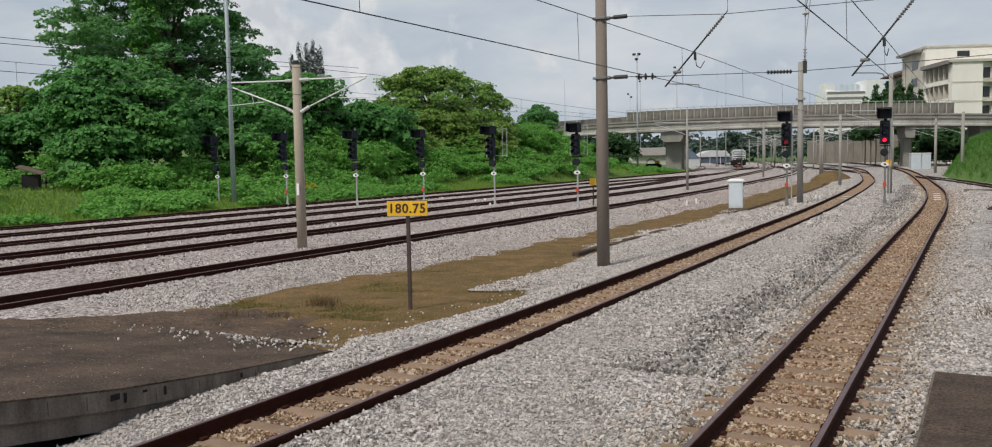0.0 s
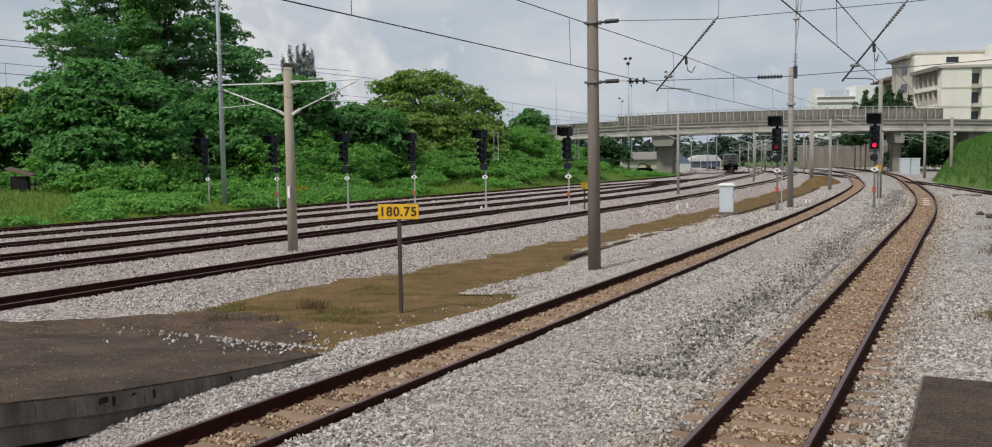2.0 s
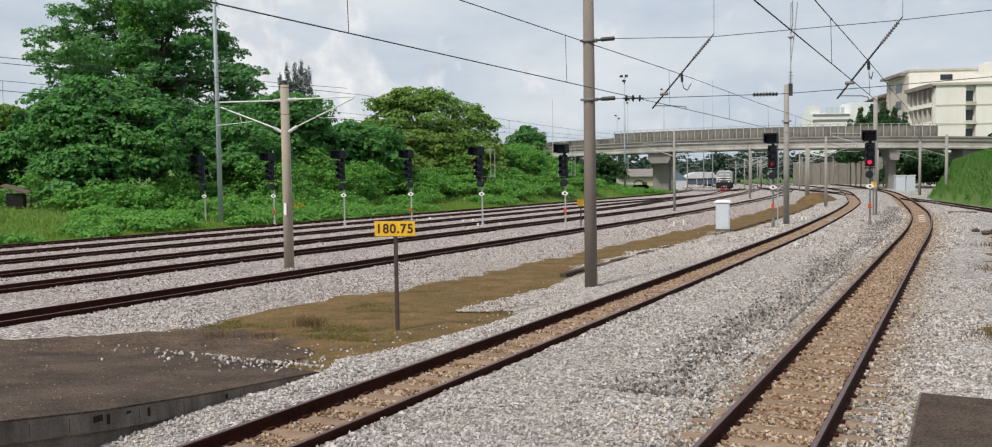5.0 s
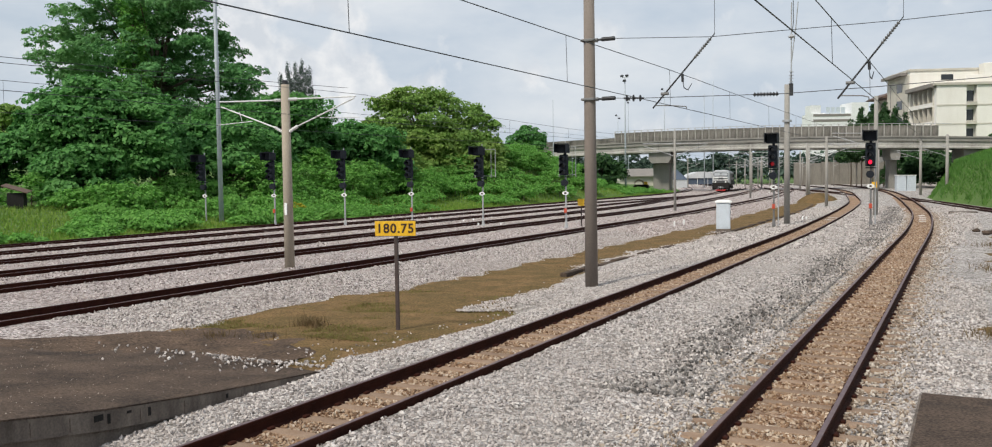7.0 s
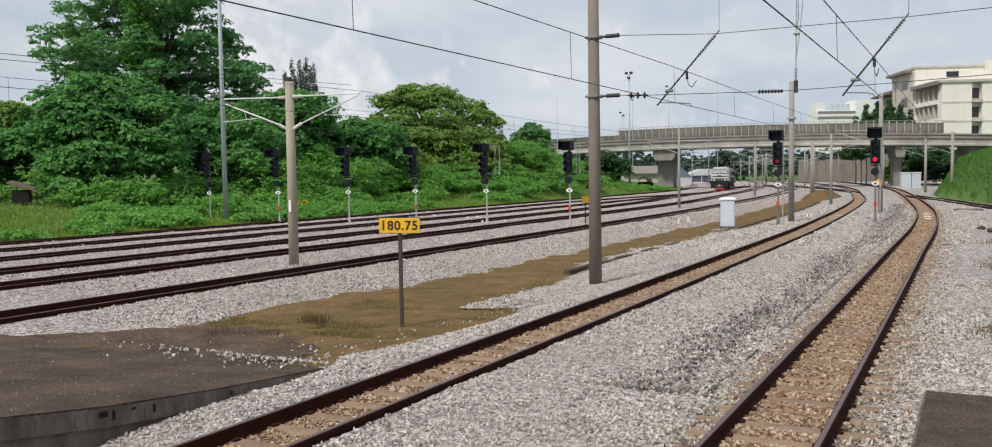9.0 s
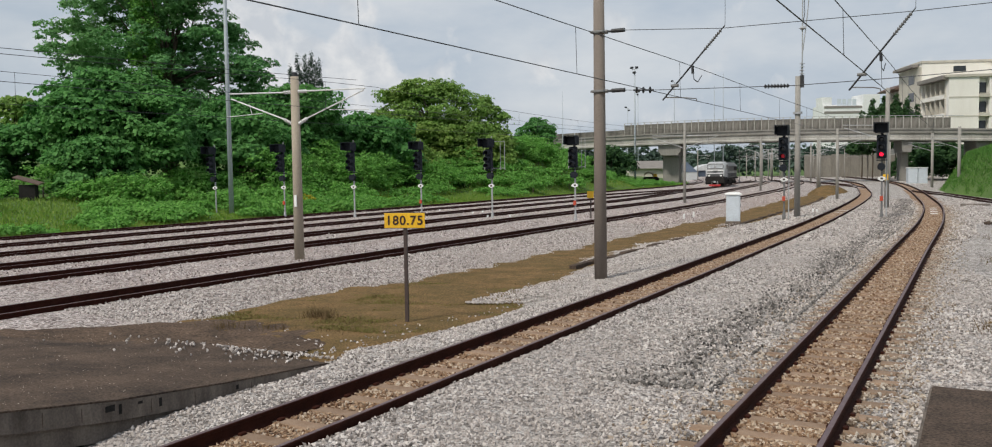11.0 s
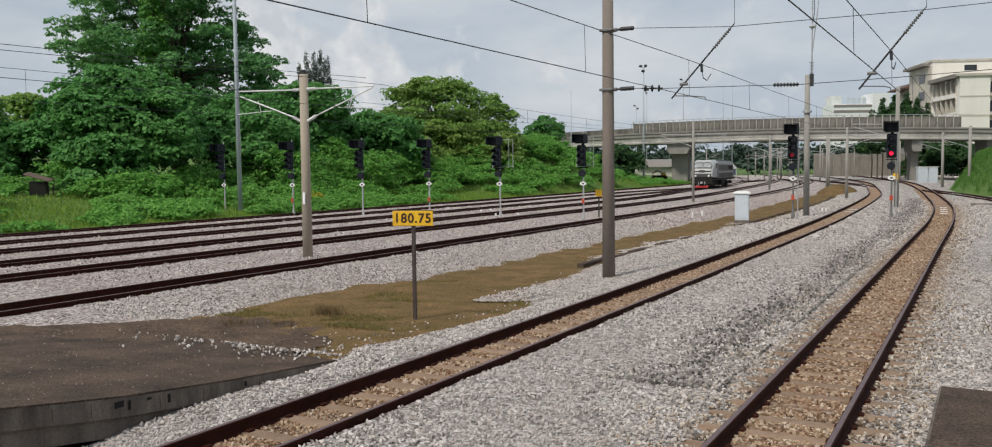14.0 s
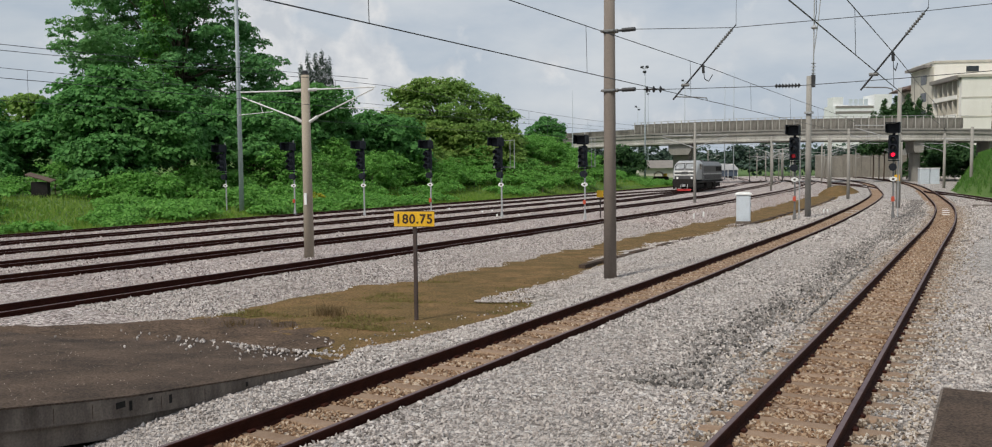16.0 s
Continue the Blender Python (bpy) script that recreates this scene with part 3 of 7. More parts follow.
# ---------------------------------------------------------------- ground, banks
def bank_z(x, y):
    """Height of the open ground away from the tracks."""
    x, y = np.asarray(x, float), np.asarray(y, float)
    left = LINE_Y6(np.clip(y, -40, 280)) - 2.0
    z = np.full(np.broadcast(x, y).shape, -0.56)
    dl = np.clip(left - x, 0, None)
    z = np.where(dl > 0, -0.34 + 0.10 * np.minimum(dl, 14) + 0.035 * np.clip(dl - 14, 0, 40)
                 + 3.9 * np.clip((dl - 1.5) / 10, 0, 1) * np.clip((y - 82) / 18, 0, 1) * np.clip((132 - y) / 16, 0, 1), z)
    right = np.where(y < 70, 7.0 - 0.02 * y, np.maximum(LINE_D(np.clip(y, 20, 106.9)) + 2.4, LINE_A(np.clip(y, -40, 280)) + 2.7))
    dr = np.clip(x - right, 0, None)
    rise = np.clip((y - 55) / 30, 0, 1)
    z = np.where(dr > 0, -0.5 + rise * np.minimum(np.minimum(1.6 * dr, 3.4 + 0.32 * dr), 8.0 + 0.01 * dr), z)
    fade = np.clip((300 - y) / 60, 0, 1)
    return z * fade - 0.4 * (1 - fade) + 0.10 * np.sin(x * 0.31 + y * 0.17) * (np.abs(x + 12) > 4) * np.clip(np.maximum(dl, dr) / 4, 0, 1)


gx = np.unique(np.concatenate([np.linspace(-900, -140, 20), np.linspace(-140, -34, 62), np.linspace(-34, 6, 36), np.linspace(6, 60, 50), np.linspace(60, 900, 20)]))
gy = np.unique(np.concatenate([np.linspace(-300, -20, 10), np.linspace(-20, 60, 70), np.linspace(60, 300, 130), np.linspace(300, 2500, 16)]))
X, Y = np.meshgrid(gx, gy)
gv = np.stack([X.ravel(), Y.ravel(), bank_z(X, Y).ravel()], 1)
c = len(gx)
gi = (np.arange(len(gy) - 1)[:, None] * c + np.arange(c - 1)[None]).ravel()
tagged(new("ground", fast_mesh("ground", gv, np.stack([gi, gi + 1, gi + c + 1, gi + c], 1), M_GRASSGROUND, True)), "green grassy ground rising into banks beside the railway", "ground", kind="structure")

SOIL_Y, SOIL_Z = [9.5, 11, 14.6, 18, 24, 60, 90], [-0.22, -0.21, -0.28, -0.40, -0.48, -0.46, -0.42]
# bare soil in the ditch between the yard and the main lines
ys = rows_between(9.5, 225, 0.4, 0.02)
dv = []
for y in ys:
    x1, x0 = float(LINE_B(y)) - 1.6, max(float(LINE_Y1(y)) + 2.0, float(np.interp(y, [9.5, 12.5, 13.5, 16, 20], [-13.4, -14.1, -14.4, -14.5, -15.5])))
    xs = np.linspace(x0, x1, 14)
    dv.append(np.stack([xs, np.full(14, y), np.interp(y, SOIL_Y, SOIL_Z) + 0.02 * np.sin(xs * 2 + y) + 0.02 * np.sin(y * 1.7) + 0.018 * np.sin(xs * 5.3 + 2.9 * y) + 0.022 * np.sin(y * 4.1 - xs * 1.3)], 1))
dv = np.concatenate(dv)
di = (np.arange(len(ys) - 1)[:, None] * 14 + np.arange(13)[None]).ravel()
tagged(new("soil_strip", fast_mesh("soil_strip", dv, np.stack([di, di + 1, di + 15, di + 14], 1), M_DIRT, True)), "brown bare soil strip with thin dry grass", "soil", kind="structure")

# dark trodden earth where the old platform runs out
ev, ex = [], np.linspace(-17.0, -9.6, 60)
for x in ex:
    far = np.interp(x, [-17, -16.4, -15.1, -14.0, -13.2, -12.4, -11.8, -10.6, -9.6], [9.8, 10.5, 11.6, 12.9, 13.4, 13.5, 13.4, 12.7, 11.9]) + 0.12 * math.sin(x * 7.3) + 0.08 * math.sin(x * 15.1)
    for k in range(10):
        u = k / 9
        y = 9.3 + (far - 9.3) * u
        ev.append((x, y, np.interp(y, [9.3, 9.6, 10.5, 11], [-0.10, -0.09, -0.15, -0.165]) - 0.11 * u ** 6 + 0.008 * math.sin(9 * x + 5 * y)))
ei = (np.arange(59)[:, None] * 10 + np.arange(9)[None]).ravel()
tagged(new("trodden_earth", fast_mesh("trodden_earth", np.array(ev), np.stack([ei, ei + 10, ei + 11, ei + 1], 1), M_EARTH, True)), "dark trodden earth at the end of the old platform", "soil", kind="structure")


# soil and weeds that creep over the ballast on the open side
def soil_patch(name, ys, edge, width, label):
    vs, n = [], 12
    for y in ys:
        x0 = float(np.interp(y, [e[0] for e in edge], [e[1] for e in edge])) + 0.12 * math.sin(y * 2.7) + 0.08 * math.sin(y * 6.1)
        for k in range(n):
            x = x0 + width * (k / (n - 1)) ** 1.5
            vs.append((x, y, -0.16 + 0.09 * min(1.0, 3.0 * k / n) + 0.02 * math.sin(3 * x + 2 * y)))
    v = np.array(vs)
    i = (np.arange(len(ys) - 1)[:, None] * n + np.arange(n - 1)[None]).ravel()
    return tagged(new(name, fast_mesh(name, v, np.stack([i, i + 1, i + n + 1, i + n], 1), M_DIRT, True)), label, "soil", kind="structure")


soil_patch("soil_verge", np.arange(22.0, 45.0, 0.3), [(22, 0.9), (22.7, 0.42), (30, 0.38), (41, 0.55), (44, 0.8), (45, 1.5)], 6.5, "brown weedy soil verge beside the main line ballast")
soil_patch("soil_spot", np.arange(15.9, 18.3, 0.2), [(15.9, 1.2), (16.6, 0.4), (17.4, 0.08), (18.0, -0.15), (18.3, 0.5)], 3.0, "brown mossy soil spot in the ballast")


# ---------------------------------------------------------------- tracks
RAIL = [(-0.065, -0.172), (-0.065, -0.16), (-0.012, -0.14), (-0.012, -0.045), (-0.036, -0.034), (-0.036, -0.006), (-0.028, 0.0),
        (0.028, 0.0), (0.036, -0.006), (0.036, -0.034), (0.012, -0.045), (0.012, -0.14), (0.065, -0.16), (0.065, -0.172)]


def sweep(section, line, offset, y0, y1, step, z=0.0):
    ys = np.arange(y0, y1 + step * 0.5, step)
    xs = line(ys)
    tx = np.gradient(xs, ys)
    nrm = 1 / np.sqrt(1 + tx**2)
    n = len(section)
    vs = [(float(x + (o + offset) * q), float(y - (o + offset) * q * t), h + z) for x, y, t, q in zip(xs, ys, tx, nrm) for o, h in section]
    fs = [(i * n + k, i * n + (k + 1) % n, (i + 1) * n + (k + 1) % n, (i + 1) * n + k) for i in range(len(ys) - 1) for k in range(n)]
    fs += [tuple(range(n - 1, -1, -1)), tuple(range((len(ys) - 1) * n, len(ys) * n))]
    return Mesh().add(vs, fs)


def sleeper_mesh():
    m = Mesh()
    m.box(-1.0, 1.0, -0.11, 0.11, -0.28, -0.157, 0.025)
    return m.data("sleeper", M_SLEEPER)


def clip_mesh():
    m = Mesh()
    for s in (-0.53, 0.53):
        for o in (-0.085, 0.085):
            m.box(s + o - 0.03, s + o + 0.03, -0.05, 0.05, -0.162, -0.127, 0.01)
    return m.data("rail_clip", M_RAIL)


SLEEPER, CLIP = sleeper_mesh(), clip_mesh()


def track(line, y0, y1, label, bed_material, sleepers_to, step=2.0, group="railway tracks", sunk=0.0, fill=0.0):
    t = thing("railway_track", label, "railway track", group, kind="structure")
    for side in (-0.53, 0.53):
        rail = part("rail", sweep(RAIL, line, side, y0, y1, step), M_RAIL, t)
        part("running_surface", sweep([(-0.026, 0.0), (-0.026, 0.003), (0.026, 0.003), (0.026, 0.0)], line, side, y0, y1, step), M_RAILTOP, rail, "worn brown rail head tinted purple-grey for its sheen")
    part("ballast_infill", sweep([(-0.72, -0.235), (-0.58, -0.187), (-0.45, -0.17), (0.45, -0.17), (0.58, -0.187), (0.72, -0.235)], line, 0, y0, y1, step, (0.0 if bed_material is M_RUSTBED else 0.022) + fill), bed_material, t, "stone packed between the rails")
    y = max(y0, 4.0)
    while y < min(y1, sleepers_to):
        sl = new("sleeper", SLEEPER)
        sl.parent = t
        e = 0.05
        sl.matrix_local = Matrix.Translation((float(line(y)), y, 0.006 - sunk - 0.008 * math.sin(y * 12.9))) @ Matrix.Rotation(-math.atan(float(line(y + e) - line(y - e)) / (2 * e)), 4, "Z")
        if y < 45:
            cl = new("rail_clip", CLIP)
            cl.parent = sl
        y += 0.62
    return t


track_a = track(LINE_A, -30, 268, "rust-brown metre-gauge track on orange-stained ballast", M_RUSTBED, 110, step=1.0, sunk=0.012)
track_b = track(LINE_B, -30, 268, "rust-brown metre-gauge track on orange-stained ballast", M_RUSTBED, 110, step=1.0)
for y in (57.0, 59.4, 61.8, 64.2):
    part("painted_sleeper", Mesh().box(-0.2, 0.2, -0.12, 0.12, -0.162, -0.137, 0.01, pose(float(LINE_A(y)) + 0.02, y, 0)), M_WHITE, track_a, "white painted sleeper top")
for y in (57.5, 60.2):
    part("painted_sleeper", Mesh().box(-0.3, 0.3, -0.14, 0.14, -0.162, -0.140, 0.01, pose(float(LINE_B(y)), y, 0)), M_WHITE, track_b, "white painted sleeper top")
track(LINE_D, 22, 104, "dark brown turnout track joining the main line", M_RUSTBED, 0)
for f, a, b in ((LINE_X2, 118, 165), (LINE_X3, 149, 195), (LINE_X4, 139, 185)):
    track(f, a, b, "dark rusty crossover track in the yard throat", M_YARDBED, 0, group="yard tracks")
for f, top in ((LINE_Y1, 268), (LINE_Y2, 268), (LINE_Y3, 106), (LINE_Y4, 268), (LINE_Y5, 121), (LINE_Y6, 268)):
    track(f, -30, top, "dark rusty yard track on pale ballast", M_YARDBED, 0, group="yard tracks", fill=0.03 if f in (LINE_Y4, LINE_Y5, LINE_Y6) else 0.0)


# ---------------------------------------------------------------- platforms
def ribbon(sections):
    """A closed band through like sections (lists of points)."""
    n = len(sections[0])
    m = Mesh()
    fs = [(i * n + k, i * n + (k + 1) % n, (i + 1) * n + (k + 1) % n, (i + 1) * n + k) for i in range(len(sections) - 1) for k in range(n)]
    fs += [tuple(range(n)), tuple(range((len(sections) - 1) * n, len(sections) * n))]
    return m.add([p for q in sections for p in q], fs)


def ramp(name, x0, x1, stations, label, lip_side):
    """A platform end: asphalt top that slopes down to the ballast, on a concrete edge."""
    t = thing(name, label, "platform", kind="structure")

    def far(y):
        return y + (1.35 * max(0.0, y - 9.0) if lip_side > 0 else 0.0)      # the island ramp ends on a slant

    def sag(y):
        return 0.10 * max(0.0, y - 8.0) if lip_side > 0 else 0.0
    lip = 0.032 if lip_side > 0 else 0.0
    part("asphalt_top", ribbon([[(x0, far(y), z - sag(y)), (x1 + lip, y, z), (x1 + lip, y, z - 0.02), (x0, far(y), z - 0.05 - sag(y))] for y, z in stations]), M_SLAB, t, "dark weathered asphalt surface")
    a, b = (x1 - 0.5, x1 + 0.03) if lip_side > 0 else (x0 - 0.03, x0 + 0.5)
    part("edge_slab", ribbon([[(a, y, z - 0.022), (b, y, z - 0.022), (b, y, z - 0.24), (a, y, z - 0.24)] for y, z in stations]), M_SLABFACE, t, "stained grey concrete edge course")
    a, b = (x0 + 0.1, x1 - 0.03) if lip_side > 0 else (x0 + 0.03, x1 - 0.1)
    part("wall", ribbon([[(a, y, z - 0.242), (b, y, z - 0.242), (b, y, z - 0.47), (a, y, z - 0.47)] for y, z in stations]), M_SLABFACE, t, "lower concrete course")
    # near-black footing: the shade under the overhang is put into its colour
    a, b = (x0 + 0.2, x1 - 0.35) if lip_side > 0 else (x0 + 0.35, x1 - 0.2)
    part("footing", ribbon([[(a, y, z - 0.48), (b, y, z - 0.48), (b, y, -0.9), (a, y, -0.9)] for y, z in stations]), M_UNDER, t, "recessed footing coloured black for the gap's shade")
    if lip_side > 0:
        for y, w, h in ((6.4, 0.06, 0.06), (6.53, 0.02, 0.1), (7.08, 0.02, 0.09), (6.8, 0.03, 0.02), (8.3, 0.02, 0.05)):
            z = float(np.interp(y, [q[0] for q in stations], [q[1] for q in stations]))
            part("chip", Mesh().box(x1 + 0.02, x1 + 0.034, y - w, y + w, z - 0.07 - h, z - 0.06), M_UNDER, t, "dark broken patch in the edge")
        for y in (4.75, 5.6, 6.05, 6.95, 7.6, 8.55):
            z = float(np.interp(y, [q[0] for q in stations], [q[1] for q in stations]))
            part("joint", Mesh().box(x1 + 0.025, x1 + 0.0325, y - 0.004, y + 0.004, z - 0.21, z - 0.06), M_SLAB, t, "dark joint between edge stones")
    return t


ramp("platform_island", -15.3, -8.35, [(-14, 1.0), (0, 1.0), (3.0, 0.70), (5.07, 0.46), (5.74, 0.36), (6.51, 0.25), (8.12, 0.09), (9.4, -0.005), (10.1, -0.06), (10.5, -0.20)],
     "old dark asphalt platform ramp with a chipped concrete edge", 1)
ramp("platform_near", -0.42, 3.6, [(-14, 1.08), (1.5, 1.08), (4.5, 0.70), (7.0, 0.35), (8.89, 0.14), (11.84, 0.03)], "dark asphalt platform ramp beside the main line", -1)


# concrete edging of the cable route along the ditch
edging = thing("cable_trough", "low dark concrete cable trough along the soil strip", "cable trough", kind="structure")
trough_line = curve([(16, -11.5), (24, -11.35), (34, -11.3), (60, -11.6), (80, -12.2), (96, -13.6)])
for y in list(np.arange(26, 38, 1.5)) + list(np.arange(46, 92, 1.5)):
    x = float(trough_line(y))
    part("trough_lid", Mesh().box(-0.12, 0.12, 0.02, 1.47, -0.72, (-0.35 if y < 40 else -0.39) + 0.03 * math.sin(y * 2.3), 0.015, pose(x, float(y), 0, 0, 0, 1.5 * math.sin(y))), M_SLAB, edging)


# ---------------------------------------------------------------- masts and overhead line
def mast(name, x, y, height, r0, r1, material, label, base_z=-0.3, category="pole"):
    t = thing(name, label, category, "overhead line masts", pose(x, y, base_z))
    part("shaft", Mesh().tube([(0, 0, -0.3), (0, 0, height * 0.5), (0, 0, height)], [r0, (r0 + r1) / 2, r1], 20), material, t, smooth=True)
    return t


def insulator(mesh, a, b, discs=3, r=0.07, core=0.025):
    a, b = Vector(a), Vector(b)
    mesh.tube([a, b], core, 6)
    d = (b - a).normalized()
    for i in range(discs):
        p = a.lerp(b, (i + 0.5) / discs)
        mesh.tube([p - d * 0.012, p, p + d * 0.03], [r, r, core], 10)


SPAN_Y = 22.38
mast_a = mast("concrete_mast", -8.91, SPAN_Y, 8.6, 0.175, 0.14, M_POLE, "round grey-brown concrete mast of the overhead line")
for z in (6.36, 4.79):
    br = part("bracket", Mesh().tube([(0, 0, z + 0.3), (0.24, 0, z + 0.3)], 0.05, 8).box(-0.19, 0.19, -0.19, 0.19, z + 0.27, z + 0.33, 0.02), M_SIGPOST, mast_a, "steel strap bracket")
    part("insulator", Mesh().tube([(0.24, 0, z + 0.3), (0.34, 0, z + 0.3), (0.36, 0, z + 0.305), (0.72, 0, z + 0.305)], [0.03, 0.03, 0.055, 0.055], 10), M_DARK, mast_a, "black rod insulator")


def wire(name, pts, r, label, category="wire", group="overhead wires"):
    ob = new(name, Mesh().tube(pts, r, 5).data(name, M_WIRE))
    return tagged(ob, label, category, group)


def catenary(line, y0, supports, y1, z_contact, label, sag=0.06, r=0.0085, off_c=0.1, off_m=0.1, rise=0.88):
    """Contact wire, sagging messenger and droppers over one line."""
    ys = list(np.arange(y0, y1, 3.0)) + [y1]
    con = wire("contact_wire", [(float(line(y)) + off_c, y, z_contact) for y in ys], r, label + ", contact wire")
    def zm(y):
        s = [v for v in supports]
        for a, b in zip(s, s[1:]):
            if a <= y <= b:
                t = (y - a) / (b - a)
                return z_contact + rise - 4 * sag * t * (1 - t)
        return z_contact + rise
    wire("messenger_wire", [(float(line(y)) + off_m, y, zm(y)) for y in ys], r, label + ", sagging messenger wire")
    y = supports[0] + 4
    while y < min(y1, 110):
        if zm(y) - z_contact > 0.1:
            d = wire("dropper", [(float(line(y)) + off_c, y, z_contact), (float(line(y)) + off_m, y, zm(y))], 0.005, "thin vertical dropper between the overhead wires")
        y += 6.5
    return con


catenary(LINE_B, -24, [-28, SPAN_Y + 0.3, 53, 84, 125, 170, 215, 260], 255, 4.45, "dark overhead line of the main track", off_c=0.22, off_m=0.2)
catenary(LINE_A, -24, [-28, SPAN_Y + 0.3, 63, 102, 145, 190, 235, 260], 255, 4.45, "dark overhead line of the main track", off_c=-0.03, off_m=-0.05, rise=0.75)
catenary(LINE_Y1, -24, [-28, 23.1, 70.7, 109, 150, 195, 240, 260], 255, 4.68, "dark overhead line of the yard track", 0.45, 0.007)
catenary(LINE_Y2, -24, [-28, 23.1, 70.7, 109, 150, 195, 240, 260], 255, 4.68, "dark overhead line of the yard track", 0.04, 0.007)

wire("feeder_wire", [(float(LINE_Y1(y)) + 0.1, y, 5.68 - 1.8 * ((y + 28) / 51.1) * (1 - (y + 28) / 51.1)) for y in np.linspace(-24, 23.1, 18)], 0.007, "thin feeder wire above the yard messenger wire")

# cross-span between the masts either side of the main lines
cross = thing("cross_span", "two cross wires with strings of insulators above the main lines", "cross span", "overhead wires", pose(0, SPAN_Y, 0))
part("upper_wire", Mesh().tube([(-8.19, 0, 6.36), (-5.65, 0, 6.18), (-1.25, 0, 6.18), (3.0, 0, 6.28), (8.0, 0, 6.6)], 0.009, 5), M_WIRE, cross)
low = part("lower_wire", Mesh().tube([(-8.19, 0, 4.79), (-7.5, 0, 4.75), (-3.9, 0, 4.66), (-1.8, 0, 4.7), (3.0, 0, 4.85), (8.0, 0, 5.2)], 0.009, 5), M_WIRE, cross)
s1 = Mesh()
insulator(s1, (-7.95, 0, 4.775), (-7.4, 0, 4.75), 3, 0.09)
part("insulator", s1, M_DARK, cross, "string of dark disc insulators")
s1 = Mesh()
insulator(s1, (-4.6, 0, 4.677), (-4.0, 0, 4.661), 8, 0.055)
part("insulator", s1, M_DARK, cross, "string of dark disc insulators")
far_mast = mast("concrete_mast", 8.1, SPAN_Y, 8.6, 0.175, 0.14, M_POLE, "round grey-brown concrete mast of the overhead line")


def hanger(x_top, x_low, x_track, z_top=6.18, z_low=4.47):
    """A slanting registration tube hung between the cross wires, with its steady arm on the contact wire."""
    t = thing("registration_arm", "slanting dark steel tube carrying the contact wire", "overhead arm", "registration arms", pose(0, SPAN_Y, 0))
    a, b = Vector((x_top, 0, z_top)), Vector((x_low, 0, z_low))
    part("tube", Mesh().tube([a.lerp(b, 0.32), b], 0.022, 8), M_DARK, t)
    m = Mesh()
    insulator(m, a.lerp(b, 0.06), a.lerp(b, 0.32), 9, 0.045, 0.022)
    part("hook", Mesh().tube([a, a.lerp(b, 0.08)], 0.014, 6), M_WIRE, t)
    part("insulator", m, M_SIGPOST, t, "ribbed grey insulator")
    part("steady_arm", Mesh().tube([b + Vector((0.06, 0, 0.07)), (x_low + 0.55, 0, z_low + 0.04), (x_track, 0, z_low + 0.0), (x_track + 0.01, 0, z_low - 0.06)], 0.016, 6), M_SIGPOST, t)
    part("clamp", Mesh().tube([a.lerp(b, 0.80) - Vector((0.1, 0, 0)), a.lerp(b, 0.80) + Vector((0.10, 0, 0))], 0.04, 8), M_SIGPOST, t)
    c = a.lerp(b, 0.52)
    part("jumper", Mesh().tube([c, c + Vector((0.02, 0, -0.18)), c + Vector((0.02, 0.12, -0.36)), c + Vector((0.04, 0.4, -0.40)), c + Vector((0.05, 0.75, -0.2))], 0.012, 5), M_WIRE, t, "looped jumper cable")
    part("weight", Mesh().tube([c + Vector((0.01, 0, -0.02)), c + Vector((0.02, 0, -0.22))], 0.035, 8), M_DARK, t)
    part("suspension_rod", Mesh().tube([a, a + Vector((0.0, 0, 1.6))], 0.006, 5), M_WIRE, t)
    return t


hanger(-5.55, -7.16, -6.28, 6.25)
hanger(-1.25, -2.65, -1.97, 6.25)

# tall mast with a feeder insulator on its head
mast_b = mast("concrete_mast", -9.05, 53.3, 8.15, 0.175, 0.145, M_POLEGREY, "tall concrete mast with a feeder insulator on its head")
m = Mesh()
insulator(m, (0.22, 0, 8.2), (0.23, 0, 8.95), 4, 0.14, 0.05)
part("insulator", m, M_STEEL, mast_b, "grey ribbed post insulator")
part("bracket", Mesh().box(0.1, 0.34, -0.06, 0.06, 7.5, 8.2, 0.02), M_DARK, mast_b)
part("collar", Mesh().tube([(0, 0, 6.0), (0, 0, 6.12)], 0.26, 12), M_STEEL, mast_b)
part("feeder_pole", Mesh().tube([(0.23, 0, 8.9), (0.24, 0, 12.8)], 0.035, 8).tube([(0.23, 0, 9.3), (0.5, 0, 11.6), (0.6, 0, 12.8)], 0.03, 6), M_STEEL, mast_b)
part("upper_insulator", Mesh().tube([(0.24, 0, 10.75), (0.24, 0, 10.85), (0.24, 0, 11.0)], [0.04, 0.2, 0.05], 12), M_STEEL, mast_b, "pale porcelain bell")
wire("feeder_wire", [(-8.85, 53.3, 10.4), (-8.7, 53.3, 11.4), (-8.72, 53.3, 12.6)], 0.02, "dark jumper on the tall mast")

# yard mast with arms both ways
mast_y = mast("yard_mast", -20.1, 23.1, 6.25, 0.17, 0.14, M_POLELIGHT, "pale tapered concrete mast with cantilever arms both ways")
part("cap", Mesh().tube([(0, 0, 6.25), (0, 0, 6.37), (0, 0, 6.4)], [0.11, 0.10, 0.05], 12), M_DARK, mast_y)
part("plate", Mesh().box(0.0, 0.1, -0.19, -0.17, 1.9, 2.3), M_WHITE, mast_y, "small white number plate with grey bars")


